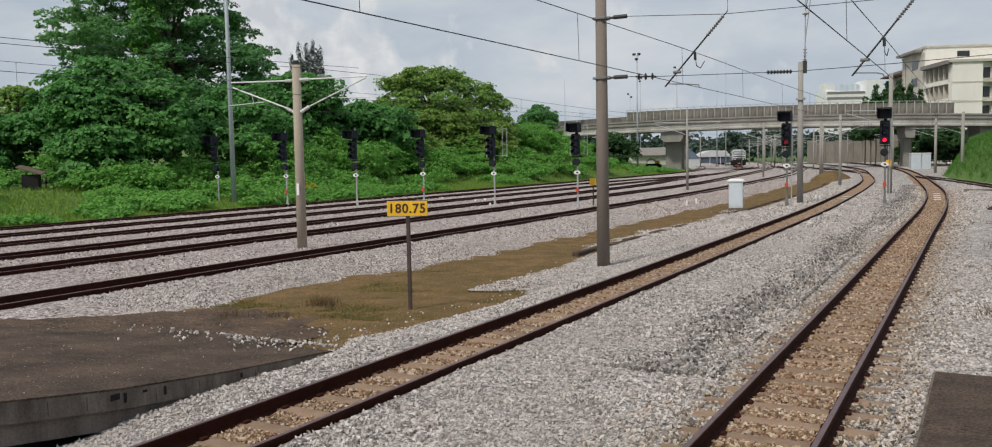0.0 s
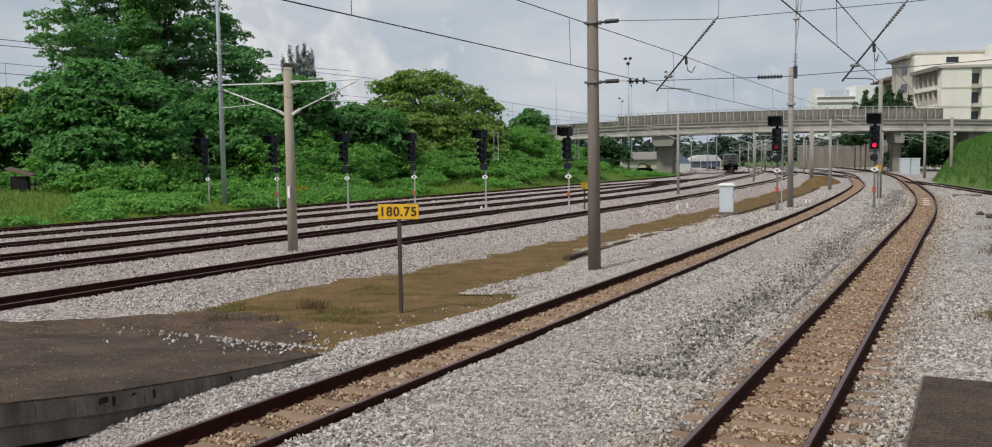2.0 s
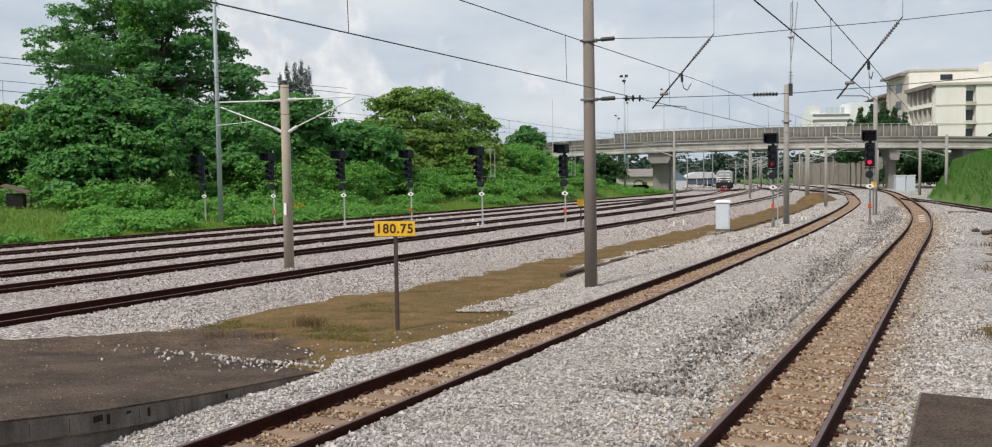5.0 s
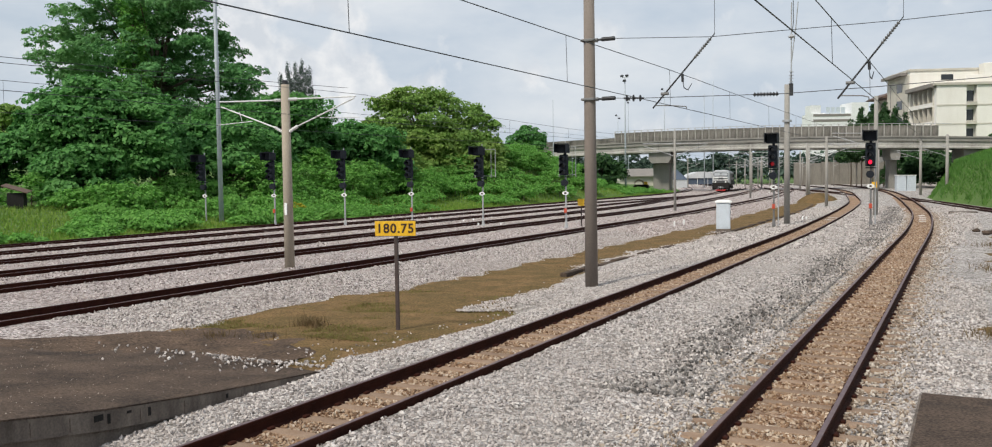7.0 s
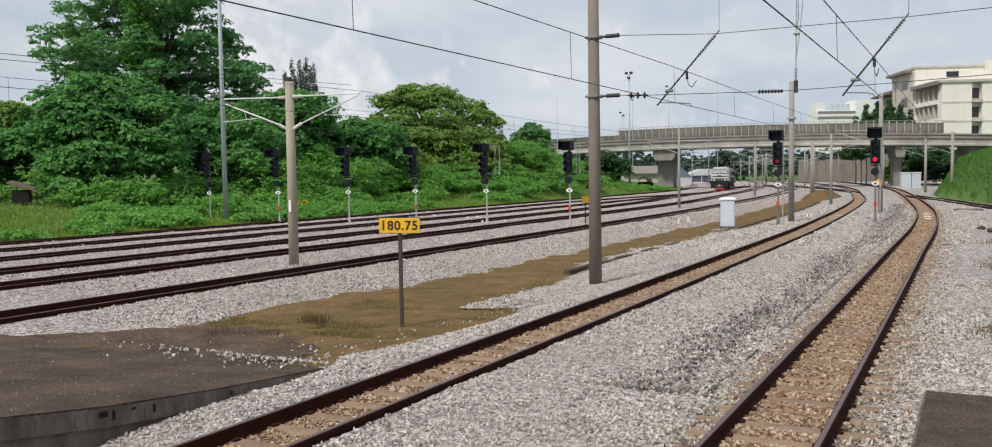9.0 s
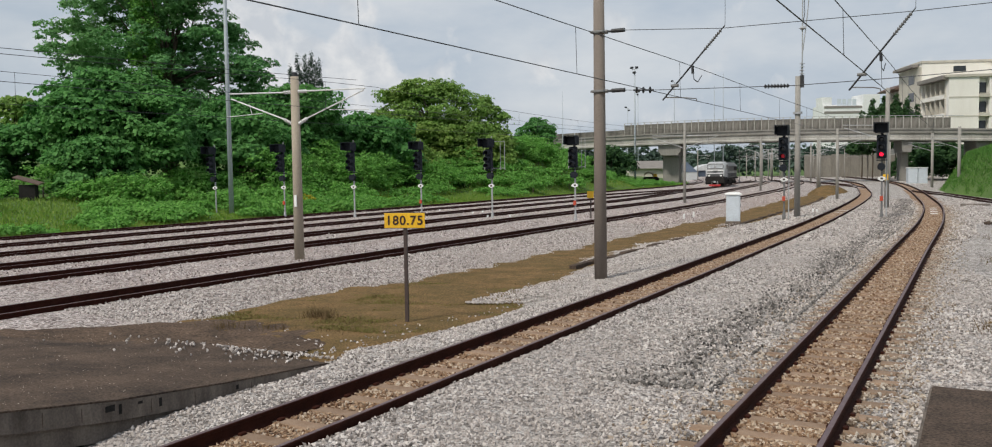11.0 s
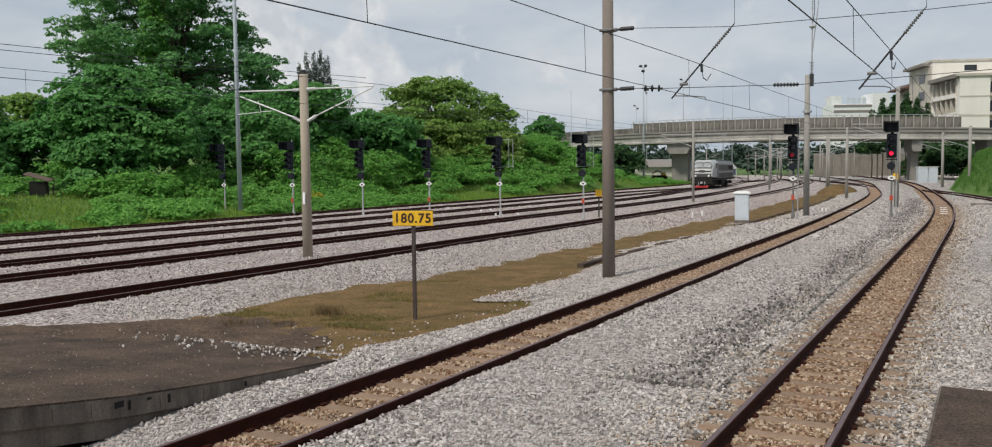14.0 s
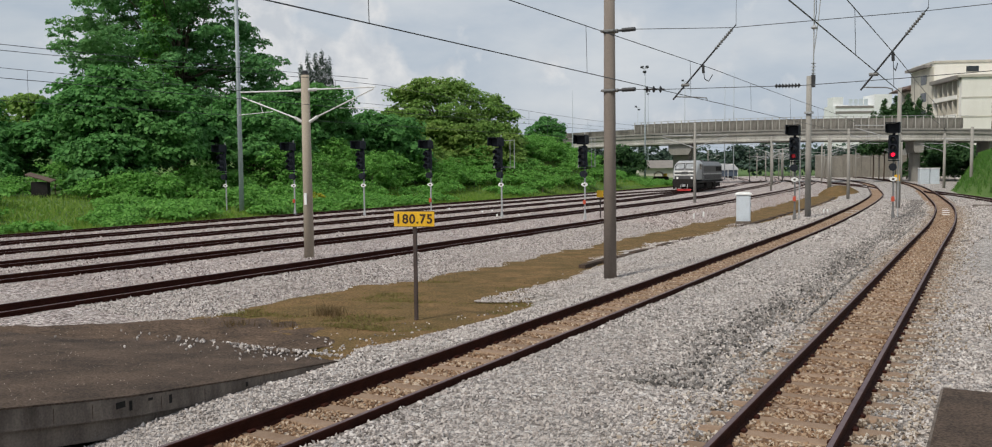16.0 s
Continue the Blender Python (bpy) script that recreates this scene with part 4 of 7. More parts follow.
def cantilever(parent, side, reach, z_top=5.75, z_low=4.68, material=None):
    material = material or M_WHITESTEEL
    a = part("cantilever", Mesh().tube([(0.5 * side, 0, z_top), (reach * side, 0, z_top + (0.08 if side < 0 else -0.05))], 0.024, 8).tube(
        [(0.5 * side, 0, z_low + 0.17), (reach * side * 0.98, 0, z_top - 0.1)], 0.024, 8), material, parent, "pale steel cantilever tubes")
    for za, zb in ((z_top, z_top), (z_low, z_low + 0.17)):
        m = Mesh()
        insulator(m, (0.14 * side, 0, za), (0.5 * side, 0, zb), 5, 0.06, 0.035)
        part("insulator", m, material, a, "pale ribbed insulator")
    part("steady_arm", Mesh().tube([(reach * side * 1.05, 0, z_top - 0.72), (reach * side * 0.5, 0, z_top - 0.66)], 0.014, 6).tube([(reach * side * 0.66, 0, z_top - 0.66), (reach * side * 0.7, 0, z_top - 0.3)], 0.01, 6), material, a)
    return a


cantilever(mast_y, -1, 2.95)
cantilever(mast_y, 1, 2.9)

# slimmer masts along the curve
for x, y, h, arms, r in ((-20.8, 70.7, 6.6, (-1, 1), 0.13), (-22.8, 109.2, 6.6, (-1, 1), 0.14), (-10.85, 84.0, 6.3, (1,), 0.16), (-18.4, 125.1, 6.6, (1,), 0.18),
                      (-5.1, 63.1, 8.0, (-1,), 0.17), (-5.1 + 0.4, 121.1, 6.8, (-1,), 0.2), (-1.9 + 0.4, 102.3, 6.8, (-1,), 0.2),
                      (-27.5, 148.0, 6.6, (-1, 1), 0.15), (-15.5, 104.0, 6.4, (1,), 0.15), (-23.4, 150.0, 6.6, (1,), 0.15), (-12.5, 160.0, 6.8, (-1,), 0.16), (-35.0, 178.0, 6.6, (-1, 1), 0.15),
                      (-30.0, 178.0, 6.6, (1,), 0.15), (-19.5, 196.0, 6.8, (-1,), 0.15), (-44.0, 205.0, 6.6, (-1, 1), 0.15), (-36.5, 205.0, 6.6, (1,), 0.15), (-47.5, 160.0, 6.8, (1,), 0.13),
                      (-53.0, 190.0, 6.8, (1,), 0.13), (-52.0, 232.0, 6.6, (-1, 1), 0.15), (-45.5, 232.0, 6.6, (1,), 0.15), (-38.5, 192.0, 6.6, (-1, 1), 0.12), (-41.0, 218.0, 6.6, (-1, 1), 0.12), (-33.0, 215.0, 6.6, (1,), 0.12),
                      (-48.5, 245.0, 6.6, (-1, 1), 0.12), (-56.0, 250.0, 6.6, (1,), 0.12), (-29.0, 140.0, 6.5, (1,), 0.1), (-39.0, 168.0, 6.5, (1,), 0.1), (-25.0, 205.0, 6.5, (1,), 0.12)):
    mm = mast("line_mast", x, y, h, r * 0.88, r * 0.72, M_POLEGREY, "slim grey concrete mast with pale cantilever arms")
    for s in arms:
        cantilever(mm, s, 2.7, 5.6, 4.6, M_STEEL)


# ---------------------------------------------------------------- tall lamp posts
def lamp_post(x, y, height, r, heads, label, z0=0.0):
    t = thing("floodlight_mast", label, "light mast", "lamp posts", pose(x, y, z0))
    part("pole", Mesh().tube([(0, 0, -0.5), (0, 0, height)], [r, r * 0.55], 14), M_GALV, t, smooth=True)
    if heads:
        part("crossbar", Mesh().tube([(-0.45, 0, height), (0.45, 0, height)], 0.04, 6), M_STEEL, t)
        for i in range(heads):
            o = -0.42 + 0.84 * i / max(1, heads - 1)
            part("floodlight", Mesh().box(-0.27, 0.27, -0.2, 0.16, -0.13, 0.13, 0.05, pose(o, -0.2, height + (0.25 if i % 2 == 0 else -0.55), 35, 0, 20 * (i - 1))), M_DARK, t, "dark floodlight head")
    return t


lamp_post(-44.4, 44.3, 22.0, 0.17, 0, "tall galvanised steel mast at the edge of the trees", 0.0)
lamp_post(-49.6, 140.2, 18.6, 0.17, 3, "tall steel floodlight mast with dark lamp heads", 0.4)
lamp_post(-60.0, 196.0, 22.0, 0.15, 2, "tall steel floodlight mast with dark lamp heads")
lamp_post(-84.0, 240.0, 24.0, 0.16, 3, "tall steel floodlight mast with dark lamp heads")
lamp_post(-78.0, 215.0, 18.0, 0.14, 2, "tall steel floodlight mast with dark lamp heads")
lamp_post(-52.0, 200.0, 21.0, 0.13, 0, "slender galvanised steel mast behind the bridge")
lamp_post(-50.5, 202.0, 24.0, 0.13, 0, "slender galvanised steel mast behind the bridge")
lamp_post(-67.0, 150.0, 17.0, 0.1, 0, "slender galvanised steel mast behind the bridge")


# ---------------------------------------------------------------- signals
def signal(x, y, lit, label, plate=True, twist=0, z0=-0.2, group="colour light signals", band=True, twin=False, cage=0.0, post_m=None):
    t = thing("railway_signal", label, "railway signal", group, pose(x, y, z0, 0, 0, twist))
    post_m = post_m or M_STEEL
    part("post", Mesh().tube([(0, 0, -0.2), (0, 0, 4.0)], 0.05, 12).tube([(0, 0, 4.0), (0, 0, 5.35)], 0.03, 8), post_m, t)
    part("foot", Mesh().tube([(0, 0, -0.15), (0, 0, 0.05), (0, 0, 0.5)], [0.13, 0.11, 0.055], 8), post_m, t, "flared steel foot")
    part("base", Mesh().box(-0.3, 0.3, -0.3, 0.3, -0.3, -0.02, 0.03), M_SLABFACE, t, "small concrete base")
    box = part("indicator_box", Mesh().box(-0.33, 0.33, -0.35, -0.03, 4.62, 5.14, 0.03), M_SIGNAL, t, "black route indicator box")
    part("hood", Mesh().prism([(-0.36, 4.66), (-0.36, 5.18), (0.36, 5.18), (0.36, 4.66), (0.33, 4.66), (0.33, 5.15), (-0.33, 5.15), (-0.33, 4.66)], -0.78, -0.30), M_SIGNAL, box)
    head = part("signal_head", Mesh().box(-0.25, 0.25, -0.22, -0.03, 3.25, 4.52, 0.05), M_SIGNAL, t, "black three-aspect lamp head")
    part("neck", Mesh().box(-0.07, 0.07, -0.14, 0.0, 4.45, 4.7, 0.01), M_SIGNAL, t)
    part("lower_bracket", Mesh().box(-0.26, 0.26, -0.2, 0.03, 3.14, 3.2, 0.01), M_SIGNAL, t)
    for i in range(3):
        z = 3.48 + 0.4 * i
        on = lit if i == 0 else None
        part("lens", Mesh().tube([(0, -0.22, z), (0, -0.245, z), (0, -0.25, z)], [0.105, 0.105, 0.07], 16), on or M_LENS, head, "lit red lamp" if on is M_RED else "dark lamp")
        hood = Mesh()
        n = 14
        arc = [(math.cos(q) * 0.15, math.sin(q) * 0.15) for q in [math.pi * (-0.18 + 1.36 * k / n) for k in range(n + 1)]]
        vs = [(a, -0.21, z + b) for a, b in arc] + [(a * 1.03, -0.52, z + b * 1.03 - 0.03) for a, b in arc]
        vs += [(a * 1.1, -0.21, z + b * 1.1) for a, b in arc] + [(a * 1.13, -0.52, z + b * 1.13 - 0.03) for a, b in arc]
        k = n + 1
        fs = [(i2, i2 + 1, k + i2 + 1, k + i2) for i2 in range(n)] + [(2 * k + i2 + 1, 2 * k + i2, 3 * k + i2, 3 * k + i2 + 1) for i2 in range(n)]
        fs += [(k + i2, k + i2 + 1, 3 * k + i2 + 1, 3 * k + i2) for i2 in range(n)]
        part("lamp_hood", Mesh().add(vs, fs), M_SIGNAL, head)
    sub = part("shunt_signal", Mesh().tube([(-0.02, -0.05, 2.82), (-0.02, -0.28, 2.82)], 0.2, 18).box(-0.12, 0.04, -0.3, -0.05, 2.72, 2.92, 0.02).box(-0.05, 0.05, -0.06, 0.03, 2.6, 3.0), M_SIGNAL, t, "small round black shunting signal")
    for q in (box, head):
        q.location = (0, -0.16, 0)
    part("head_bracket", Mesh().box(-0.05, 0.05, -0.2, 0.02, 3.3, 3.38).box(-0.05, 0.05, -0.2, 0.02, 4.8, 4.88), M_SIGNAL, t)
    if plate:
        oval = Mesh()
        pts = [(0.2 * abs(math.cos(q)) ** 1.3 * (1 if math.cos(q) >= 0 else -1), 2.18 + 0.125 * math.sin(q)) for q in [2 * math.pi * k / 24 for k in range(24)]]
        oval.prism(pts, -0.085, -0.07)
        pl = part("number_plate", oval, M_WHITE, t, "white oval plate with a grey bar")
        part("plate_mark", Mesh().box(-0.06, 0.06, -0.091, -0.086, 2.13, 2.23), M_POST, pl, "dark bar in place of the number")
    if band:
        part("telephone_box", Mesh().box(-0.08, 0.08, -0.14, -0.05, 0.98, 1.24, 0.02), M_ORANGE, t, "small red box on the post")
    if twin:
        part("cable_post", Mesh().tube([(0.22, 0.15, -0.2), (0.22, 0.15, 5.0)], 0.035, 8), M_STEEL, t, "thin cable post behind the signal")
    if cage:
        part("back_frame", Mesh().tube([(-cage, 0.3, 3.2), (-cage, 0.3, 5.0), (cage, 0.3, 5.0), (cage, 0.3, 3.2)], 0.022, 6).tube([(cage * 0.55, 0.34, 5.0), (cage * 0.55, 0.34, 3.2)], 0.018, 6).tube([(-cage, 0.3, 3.3), (cage, 0.3, 3.3)], 0.02, 6).tube([(0, 0, 3.3), (0, 0.3, 3.3)], 0.02, 6).tube([(0, 0, 5.0), (0, 0.3, 5.0)], 0.02, 6), M_STEEL, t, "pale steel guard frame behind the lamps")
    return t


signal(-4.45, 52.0, M_RED, "tall black railway signal showing red on twin grey posts", twin=True, post_m=M_SIGPOST)
signal(-9.4, 51.2, M_DIMRED, "tall black railway signal with dim red lamp on a grey post", twin=True, post_m=M_SIGPOST)
for x, y, tw, caged, band in ((-19.9, 46.2, 4, False, True), (-25.15, 46.0, -4, True, False), (-30.8, 47.0, 5, False, True), (-34.3, 44.7, 6, False, False), (-39.4, 44.0, 6, False, True), (-45.5, 44.0, 4, False, False)):
    signal(x, y, None, "black unlit yard signal on a thin grey post", True, tw, band=band, group="yard signals", cage=0.72 if caged else (0.5 if x > -20 else 0.0)).scale = (1, 1, 0.925)


# ---------------------------------------------------------------- lineside things
post = thing("kilometre_sign", "yellow kilometre plate reading 180.75 on a thin rusty post", "sign", at=pose(-9.96, 14.6, -0.5, 0, 0, 18))
part("post", Mesh().box(-0.035, 0.035, -0.035, 0.035, -0.3, 2.1, 0.005), M_POST, post)
plate = part("plate", Mesh().box(-0.415, 0.415, -0.06, -0.036, 2.11, 2.405, 0.006), M_YELLOW, post, "yellow enamel plate")
part("frame", Mesh().box(-0.425, 0.425, -0.058, -0.032, 2.098, 2.11).box(-0.425, 0.425, -0.058, -0.032, 2.405, 2.417), M_POST, plate)
text = bpy.data.curves.new("letters", "FONT")
text.body, text.align_x, text.align_y, text.size, text.extrude, text.offset = "180.75", "CENTER", "CENTER", 0.255, 0.002, 0.006
text.space_character = 1.12
holder = bpy.data.objects.new("letters", text)
scene.collection.objects.link(holder)
bpy.context.view_layer.update()
lm = bpy.data.meshes.new_from_object(holder.evaluated_get(bpy.context.evaluated_depsgraph_get()))
bpy.data.objects.remove(holder)
lm.materials.clear()
lm.materials.append(M_INK)
letters = new("letters", lm)
letters.parent = plate
letters.matrix_local = pose(0, -0.064, 2.25, 90, 0, 0)
tagged(letters, "black numerals 180.75")

small = thing("yard_sign", "small yellow sign on a thin dark post beside the yard track", "sign", at=pose(-19.5, 47.5, -0.2))
part("post", Mesh().box(-0.03, 0.03, -0.03, 0.03, -0.3, 1.5), M_POST, small)
part("plate", Mesh().box(-0.2, 0.2, -0.06, -0.032, 1.25, 1.65, 0.005), M_YELLOW, small)
small2 = thing("mast_sign", "small yellow plate on the mast beside the signal", "sign", at=pose(-5.1, 62.9, 0))
part("plate", Mesh().box(-0.28, 0.12, -0.2, -0.17, 1.72, 2.1, 0.01), M_YELLOW, small2)

cab = thing("relay_cabinet", "white steel relay cabinet with an overhanging lid on the ballast", "cabinet", at=pose(-11.6, 48.6, -0.30, 0, 0, 12))
part("body", Mesh().box(-0.37, 0.37, -0.33, 0.33, 0.08, 1.50, 0.03), M_CABINET, cab)
part("lid", Mesh().box(-0.44, 0.44, -0.40, 0.40, 1.50, 1.58, 0.02).add([(-0.42, -0.38, 1.58), (0.42, -0.38, 1.58), (0.42, 0.38, 1.58), (-0.42, 0.38, 1.58), (-0.3, -0.25, 1.64), (0.3, -0.25, 1.64), (0.3, 0.25, 1.64), (-0.3, 0.25, 1.64)], [(0, 1, 5, 4), (1, 2, 6, 5), (2, 3, 7, 6), (3, 0, 4, 7), (4, 5, 6, 7)]), M_WHITE, cab, "white overhanging lid")
part("plinth", Mesh().box(-0.41, 0.41, -0.37, 0.37, -0.3, 0.08, 0.02), M_SLABFACE, cab, "concrete plinth")
part("door", Mesh().box(-0.31, 0.31, -0.345, -0.331, 0.16, 1.44, 0.004), M_CABINET, cab)
part("handle", Mesh().box(0.371, 0.39, -0.1, -0.04, 0.85, 1.05), M_DARK, cab, "dark handle")


def marker(x, y, z=-0.15):
    t = thing("marker_post", "short white marker post beside the track", "marker post", "marker posts", pose(x, y, z))
    part("post", Mesh().box(-0.045, 0.045, -0.045, 0.045, -0.1, 0.2, 0.015), M_WHITE, t)


for x, y in ((-28.8, 50.0), (-28.9, 51.5), (-24.6, 47.2), (-25.7, 46.4), (-25.0, 62.0), (-33.2, 53.0), (-14.9, 50.5), (-14.9, 52.5), (-8.6, 57.5), (-8.9, 58.0), (-44.0, 128), (-33, 150), (-26.4, 140), (-31.2, 158), (-18, 142), (-13.5, 132)):
    marker(x, y)


def boulder(x, y, r, seed):
    """A broken dark rock."""
    g = np.random.default_rng(seed)
    bm = bmesh.new()
    bmesh.ops.create_icosphere(bm, subdivisions=2, radius=r)
    for v in bm.verts:
        v.co *= 0.8 + 0.35 * noise.noise(v.co * (1.6 / r) + Vector((seed, 0, 0)))
        v.co.z *= 0.65
    me = bpy.data.meshes.new("rock")
    bm.to_mesh(me)
    bm.free()
    me.materials.append(M_SLAB)
    ob = new("rock", me)
    ob.matrix_world = pose(x, y, -0.1 + r * 0.3, 0, 0, 40 * seed)
    return tagged(ob, "dark broken rock at the edge of the ballast", "rock", "rocks")


for k, (x, y, r) in enumerate(((0.55, 46.5, 0.2), (0.92, 44.7, 0.24), (1.3, 45.2, 0.28), (1.7, 45.6, 0.24))):
    boulder(x, y, r, k + 1)
heap = new("soil_heap", bpy.data.meshes.new("soil_heap"))      # spoil left in the ditch
hv, hf, rings, spokes = [(0.0, 0.0, 0.88)], [], 9, 28
for i in range(1, rings + 1):
    u = i / rings
    for k in range(spokes):
        q = 2 * math.pi * k / spokes
        w = u * (1 + 0.12 * math.sin(3 * q + 1) + 0.07 * math.sin(7 * q))
        hv.append((2.3 * w * math.cos(q), 6.0 * w * math.sin(q), 0.85 * (1 - u * u) - 0.3 * u * u + 0.05 * noise.noise(Vector((3 * w * math.cos(q), 5 * w * math.sin(q), 2)))))
hf += [(0, 1 + k, 1 + (k + 1) % spokes) for k in range(spokes)]
for i in range(rings - 1):
    b = 1 + i * spokes
    hf += [(b + k, b + spokes + k, b + spokes + (k + 1) % spokes, b + (k + 1) % spokes) for k in range(spokes)]
heap.data.from_pydata(hv, [], hf)
heap.data.materials.append(M_DIRT)
heap.data.polygons.foreach_set("use_smooth", [True] * len(heap.data.polygons))
heap.matrix_world = pose(-14.2, 103, -0.3, 0, 0, 12)
tagged(heap, "low brown heap of spoil in the ditch beside the ballast", "soil heap")
lid = thing("drain_cover", "flat grey concrete drain cover in the ballast", "drain cover", at=pose(0.0, 68.5, -0.2))
part("slab", Mesh().box(-0.9, 0.9, -0.8, 0.8, -0.1, 0.16, 0.04), M_SLABFACE, lid)

# ---------------------------------------------------------------- bridge
def bridge_line(t):
    """Along the deck, t metres from the pier between the yard and the open ground: place, soffit height."""
    x = -50 + t * 0.981
    y = 162 + t * 0.196
    z = 7.12 - 0.00055 * (t - 15) ** 2 if t > -60 else 4.5
    return x, y, z


def deck_sweep(section, t0, t1, step=4.0):
    ts = np.arange(t0, t1 + 0.01, step)
    n = len(section)
    vs, fs = [], []
    for t in ts:
        x, y, z = bridge_line(float(t))
        vs += [(x - 0.196 * o, y + 0.981 * o, z + h) for o, h in section]
    for i in range(len(ts) - 1):
        fs += [(i * n + k, i * n + (k + 1) % n, (i + 1) * n + (k + 1) % n, (i + 1) * n + k) for k in range(n)]
    fs += [tuple(range(n)), tuple(range((len(ts) - 1) * n, len(ts) * n))]
    return Mesh().add(vs, fs)


bridge = thing("road_bridge", "weathered grey concrete road bridge over the tracks", "bridge", kind="structure")
for o in (-5.5, -1.9, 1.9, 5.4):
    part("girder", deck_sweep([(o - 0.35, 0.0), (o - 0.35, 0.25), (o - 0.14, 0.4), (o - 0.14, 1.0), (o - 0.35, 1.2), (o + 0.35, 1.2), (o + 0.14, 1.0), (o + 0.14, 0.4), (o + 0.35, 0.25), (o + 0.35, 0.0)], -44, 84), M_BRIDGE, bridge)
# deck and kerb take the darker pier grey for stain and painted shadow line
part("deck", deck_sweep([(-5.9, 1.2), (-5.9, 1.75), (5.9, 1.75), (5.9, 1.2)], -44, 84), M_PIER, bridge, "stained concrete deck edge, darkened for the shadow line")
part("kerb", deck_sweep([(-6.05, 1.75), (-6.05, 2.0), (-5.5, 2.0), (-5.5, 1.75)], -44, 84), M_PIER, bridge)
part("far_parapet", deck_sweep([(5.5, 1.75), (5.5, 3.3), (5.75, 3.3), (5.75, 1.75)], -8, 44), M_PARAPET, bridge)
part("approach_parapet", deck_sweep([(-5.95, 2.0), (-5.95, 2.9), (-5.7, 2.9), (-5.7, 2.0)], -44, -8), M_PARAPET, bridge)
part("handrail", deck_sweep([(-5.9, 4.05), (-5.9, 4.12), (-5.8, 4.12), (-5.8, 4.05)], -8, 48), M_STEEL, bridge, "thin steel handrail")
PANEL = Mesh().box(0.05, 1.15, -0.08, 0.08, 0.0, 1.75, 0.02).data("parapet_panel", M_PARAPET)
STUB = Mesh().box(-0.07, 0.07, -0.14, 0.12, 0.0, 2.1, 0.02).data("parapet_post", M_BRIDGE)
t = -8.0
while t < 45.5:
    x, y, z = bridge_line(t)
    x2, y2, z2 = bridge_line(t + 1.2)
    for nm, me in (("parapet_panel", PANEL), ("parapet_post", STUB)):
        ob = new(nm, me)
        ob.parent = bridge
        ob.matrix_local = Matrix.Translation((x + 0.196 * 5.85, y - 0.981 * 5.85, z + 2.0)) @ Matrix.Rotation(math.atan2(y2 - y, x2 - x), 4, "Z")
    t += 1.2


def pier(t, w0, w1, label):
    x, y, z = bridge_line(t)
    p = part("pier", Mesh().box(-w0, w0, -2.2, 2.2, -1.0, z - 2.0, 0.15, pose(x, y, 0, 0, 0, 11.3)), M_PIER, bridge, label)
    part("pier_cap", Mesh().prism([(-w0, z - 2.0), (-w1, z - 1.2), (-w1, z), (w1, z), (w1, z - 1.2), (w0, z - 2.0)], -5.2, 5.2, pose(x, y, 0, 0, 0, 11.3)), M_PIER, p)


pier(0.0, 1.5, 2.0, "grey concrete bridge pier with a wide cap")
pier(39.5, 0.65, 0.8, "grey concrete bridge pier")
pier(-38.0, 1.5, 1.9, "grey concrete bridge pier")
part("abutment", Mesh().box(-3, 14, -5, 5, -1, 7.3, 0.1, pose(2.0, 172.5, 0, 0, 0, 11.3)), M_PIER, bridge, "dark concrete abutment in the bank")

# retaining wall and yard sheds beyond the bridge
wall = thing("retaining_wall", "long stained beige retaining wall beyond the bridge", "wall", kind="structure")
for i in range(5, 15):
    x0 = -46.5 + i * 1.95
    part("wall_panel", Mesh().box(0.03, 2.2, -0.2, 0.2, -0.6, 5.3 + 0.2 * math.sin(i * 1.7), 0.03, pose(x0, 220.5 + i * 1.08, 0, 0, 0, 29)), M_WALL, wall)

tent = thing("blue_tent", "dark blue peaked tent with white side sheets", "tent", "tents", pose(-59.0, 201.5, 0, 0, 0, 29))
part("roof", Mesh().add([(-2.3, -2, 1.7), (2.3, -2, 1.7), (2.3, 2, 1.7), (-2.3, 2, 1.7), (-0.2, -0.3, 4.0), (0.2, -0.3, 4.0), (0.2, 0.3, 4.0), (-0.2, 0.3, 4.0)], [(0, 1, 5, 4), (1, 2, 6, 5), (2, 3, 7, 6), (3, 0, 4, 7), (4, 5, 6, 7), (3, 2, 1, 0)]), M_BLUEGREY, tent, "dark blue tent cloth")
part("side", Mesh().box(-2.2, 2.2, -1.9, 1.9, -0.5, 1.69), M_TENT, tent, "white side sheet")
canopy = thing("white_canopy", "long white barrel-roofed canopy with open sides", "canopy", "tents", pose(-54.3, 205.0, 0, 0, 0, 29))
arc = [(3.6 * math.cos(q), 2.0 + 1.5 * math.sin(q)) for q in [math.pi * k / 12 for k in range(13)]]
part("roof", Mesh().prism(arc, -2.5, 2.5), M_TENT, canopy, "white cloth barrel roof")
part("side", Mesh().box(-3.4, 3.4, -2.2, 2.2, 0.6, 1.99), M_BLUEGREY, canopy, "blue-grey back sheet")
for px_ in (-3.4, -1.2, 1.2, 3.4):
    for py_ in (-2.3, 2.3):
        part("post", Mesh().tube([(px_, py_, -0.5), (px_, py_, 2.0)], 0.06, 6), M_WHITE, canopy)
shed = thing("long_shed", "long low shed with a grey-brown roof behind the trees", "shed", at=pose(-70.0, 206.8, 0, 0, 0, 29))
part("wall", Mesh().box(-5, 5, -3.5, 3.5, -0.4, 2.9), M_CREAMDARK, shed)
part("roof", Mesh().prism([(-4.3, 2.7), (0, 4.5), (4.3, 2.7), (4.3, 2.55), (0, 4.3), (-4.3, 2.55)], -5.5, 5.5, pose(0, 0, 0, 0, 0, 90)), M_GREYROOF, shed)
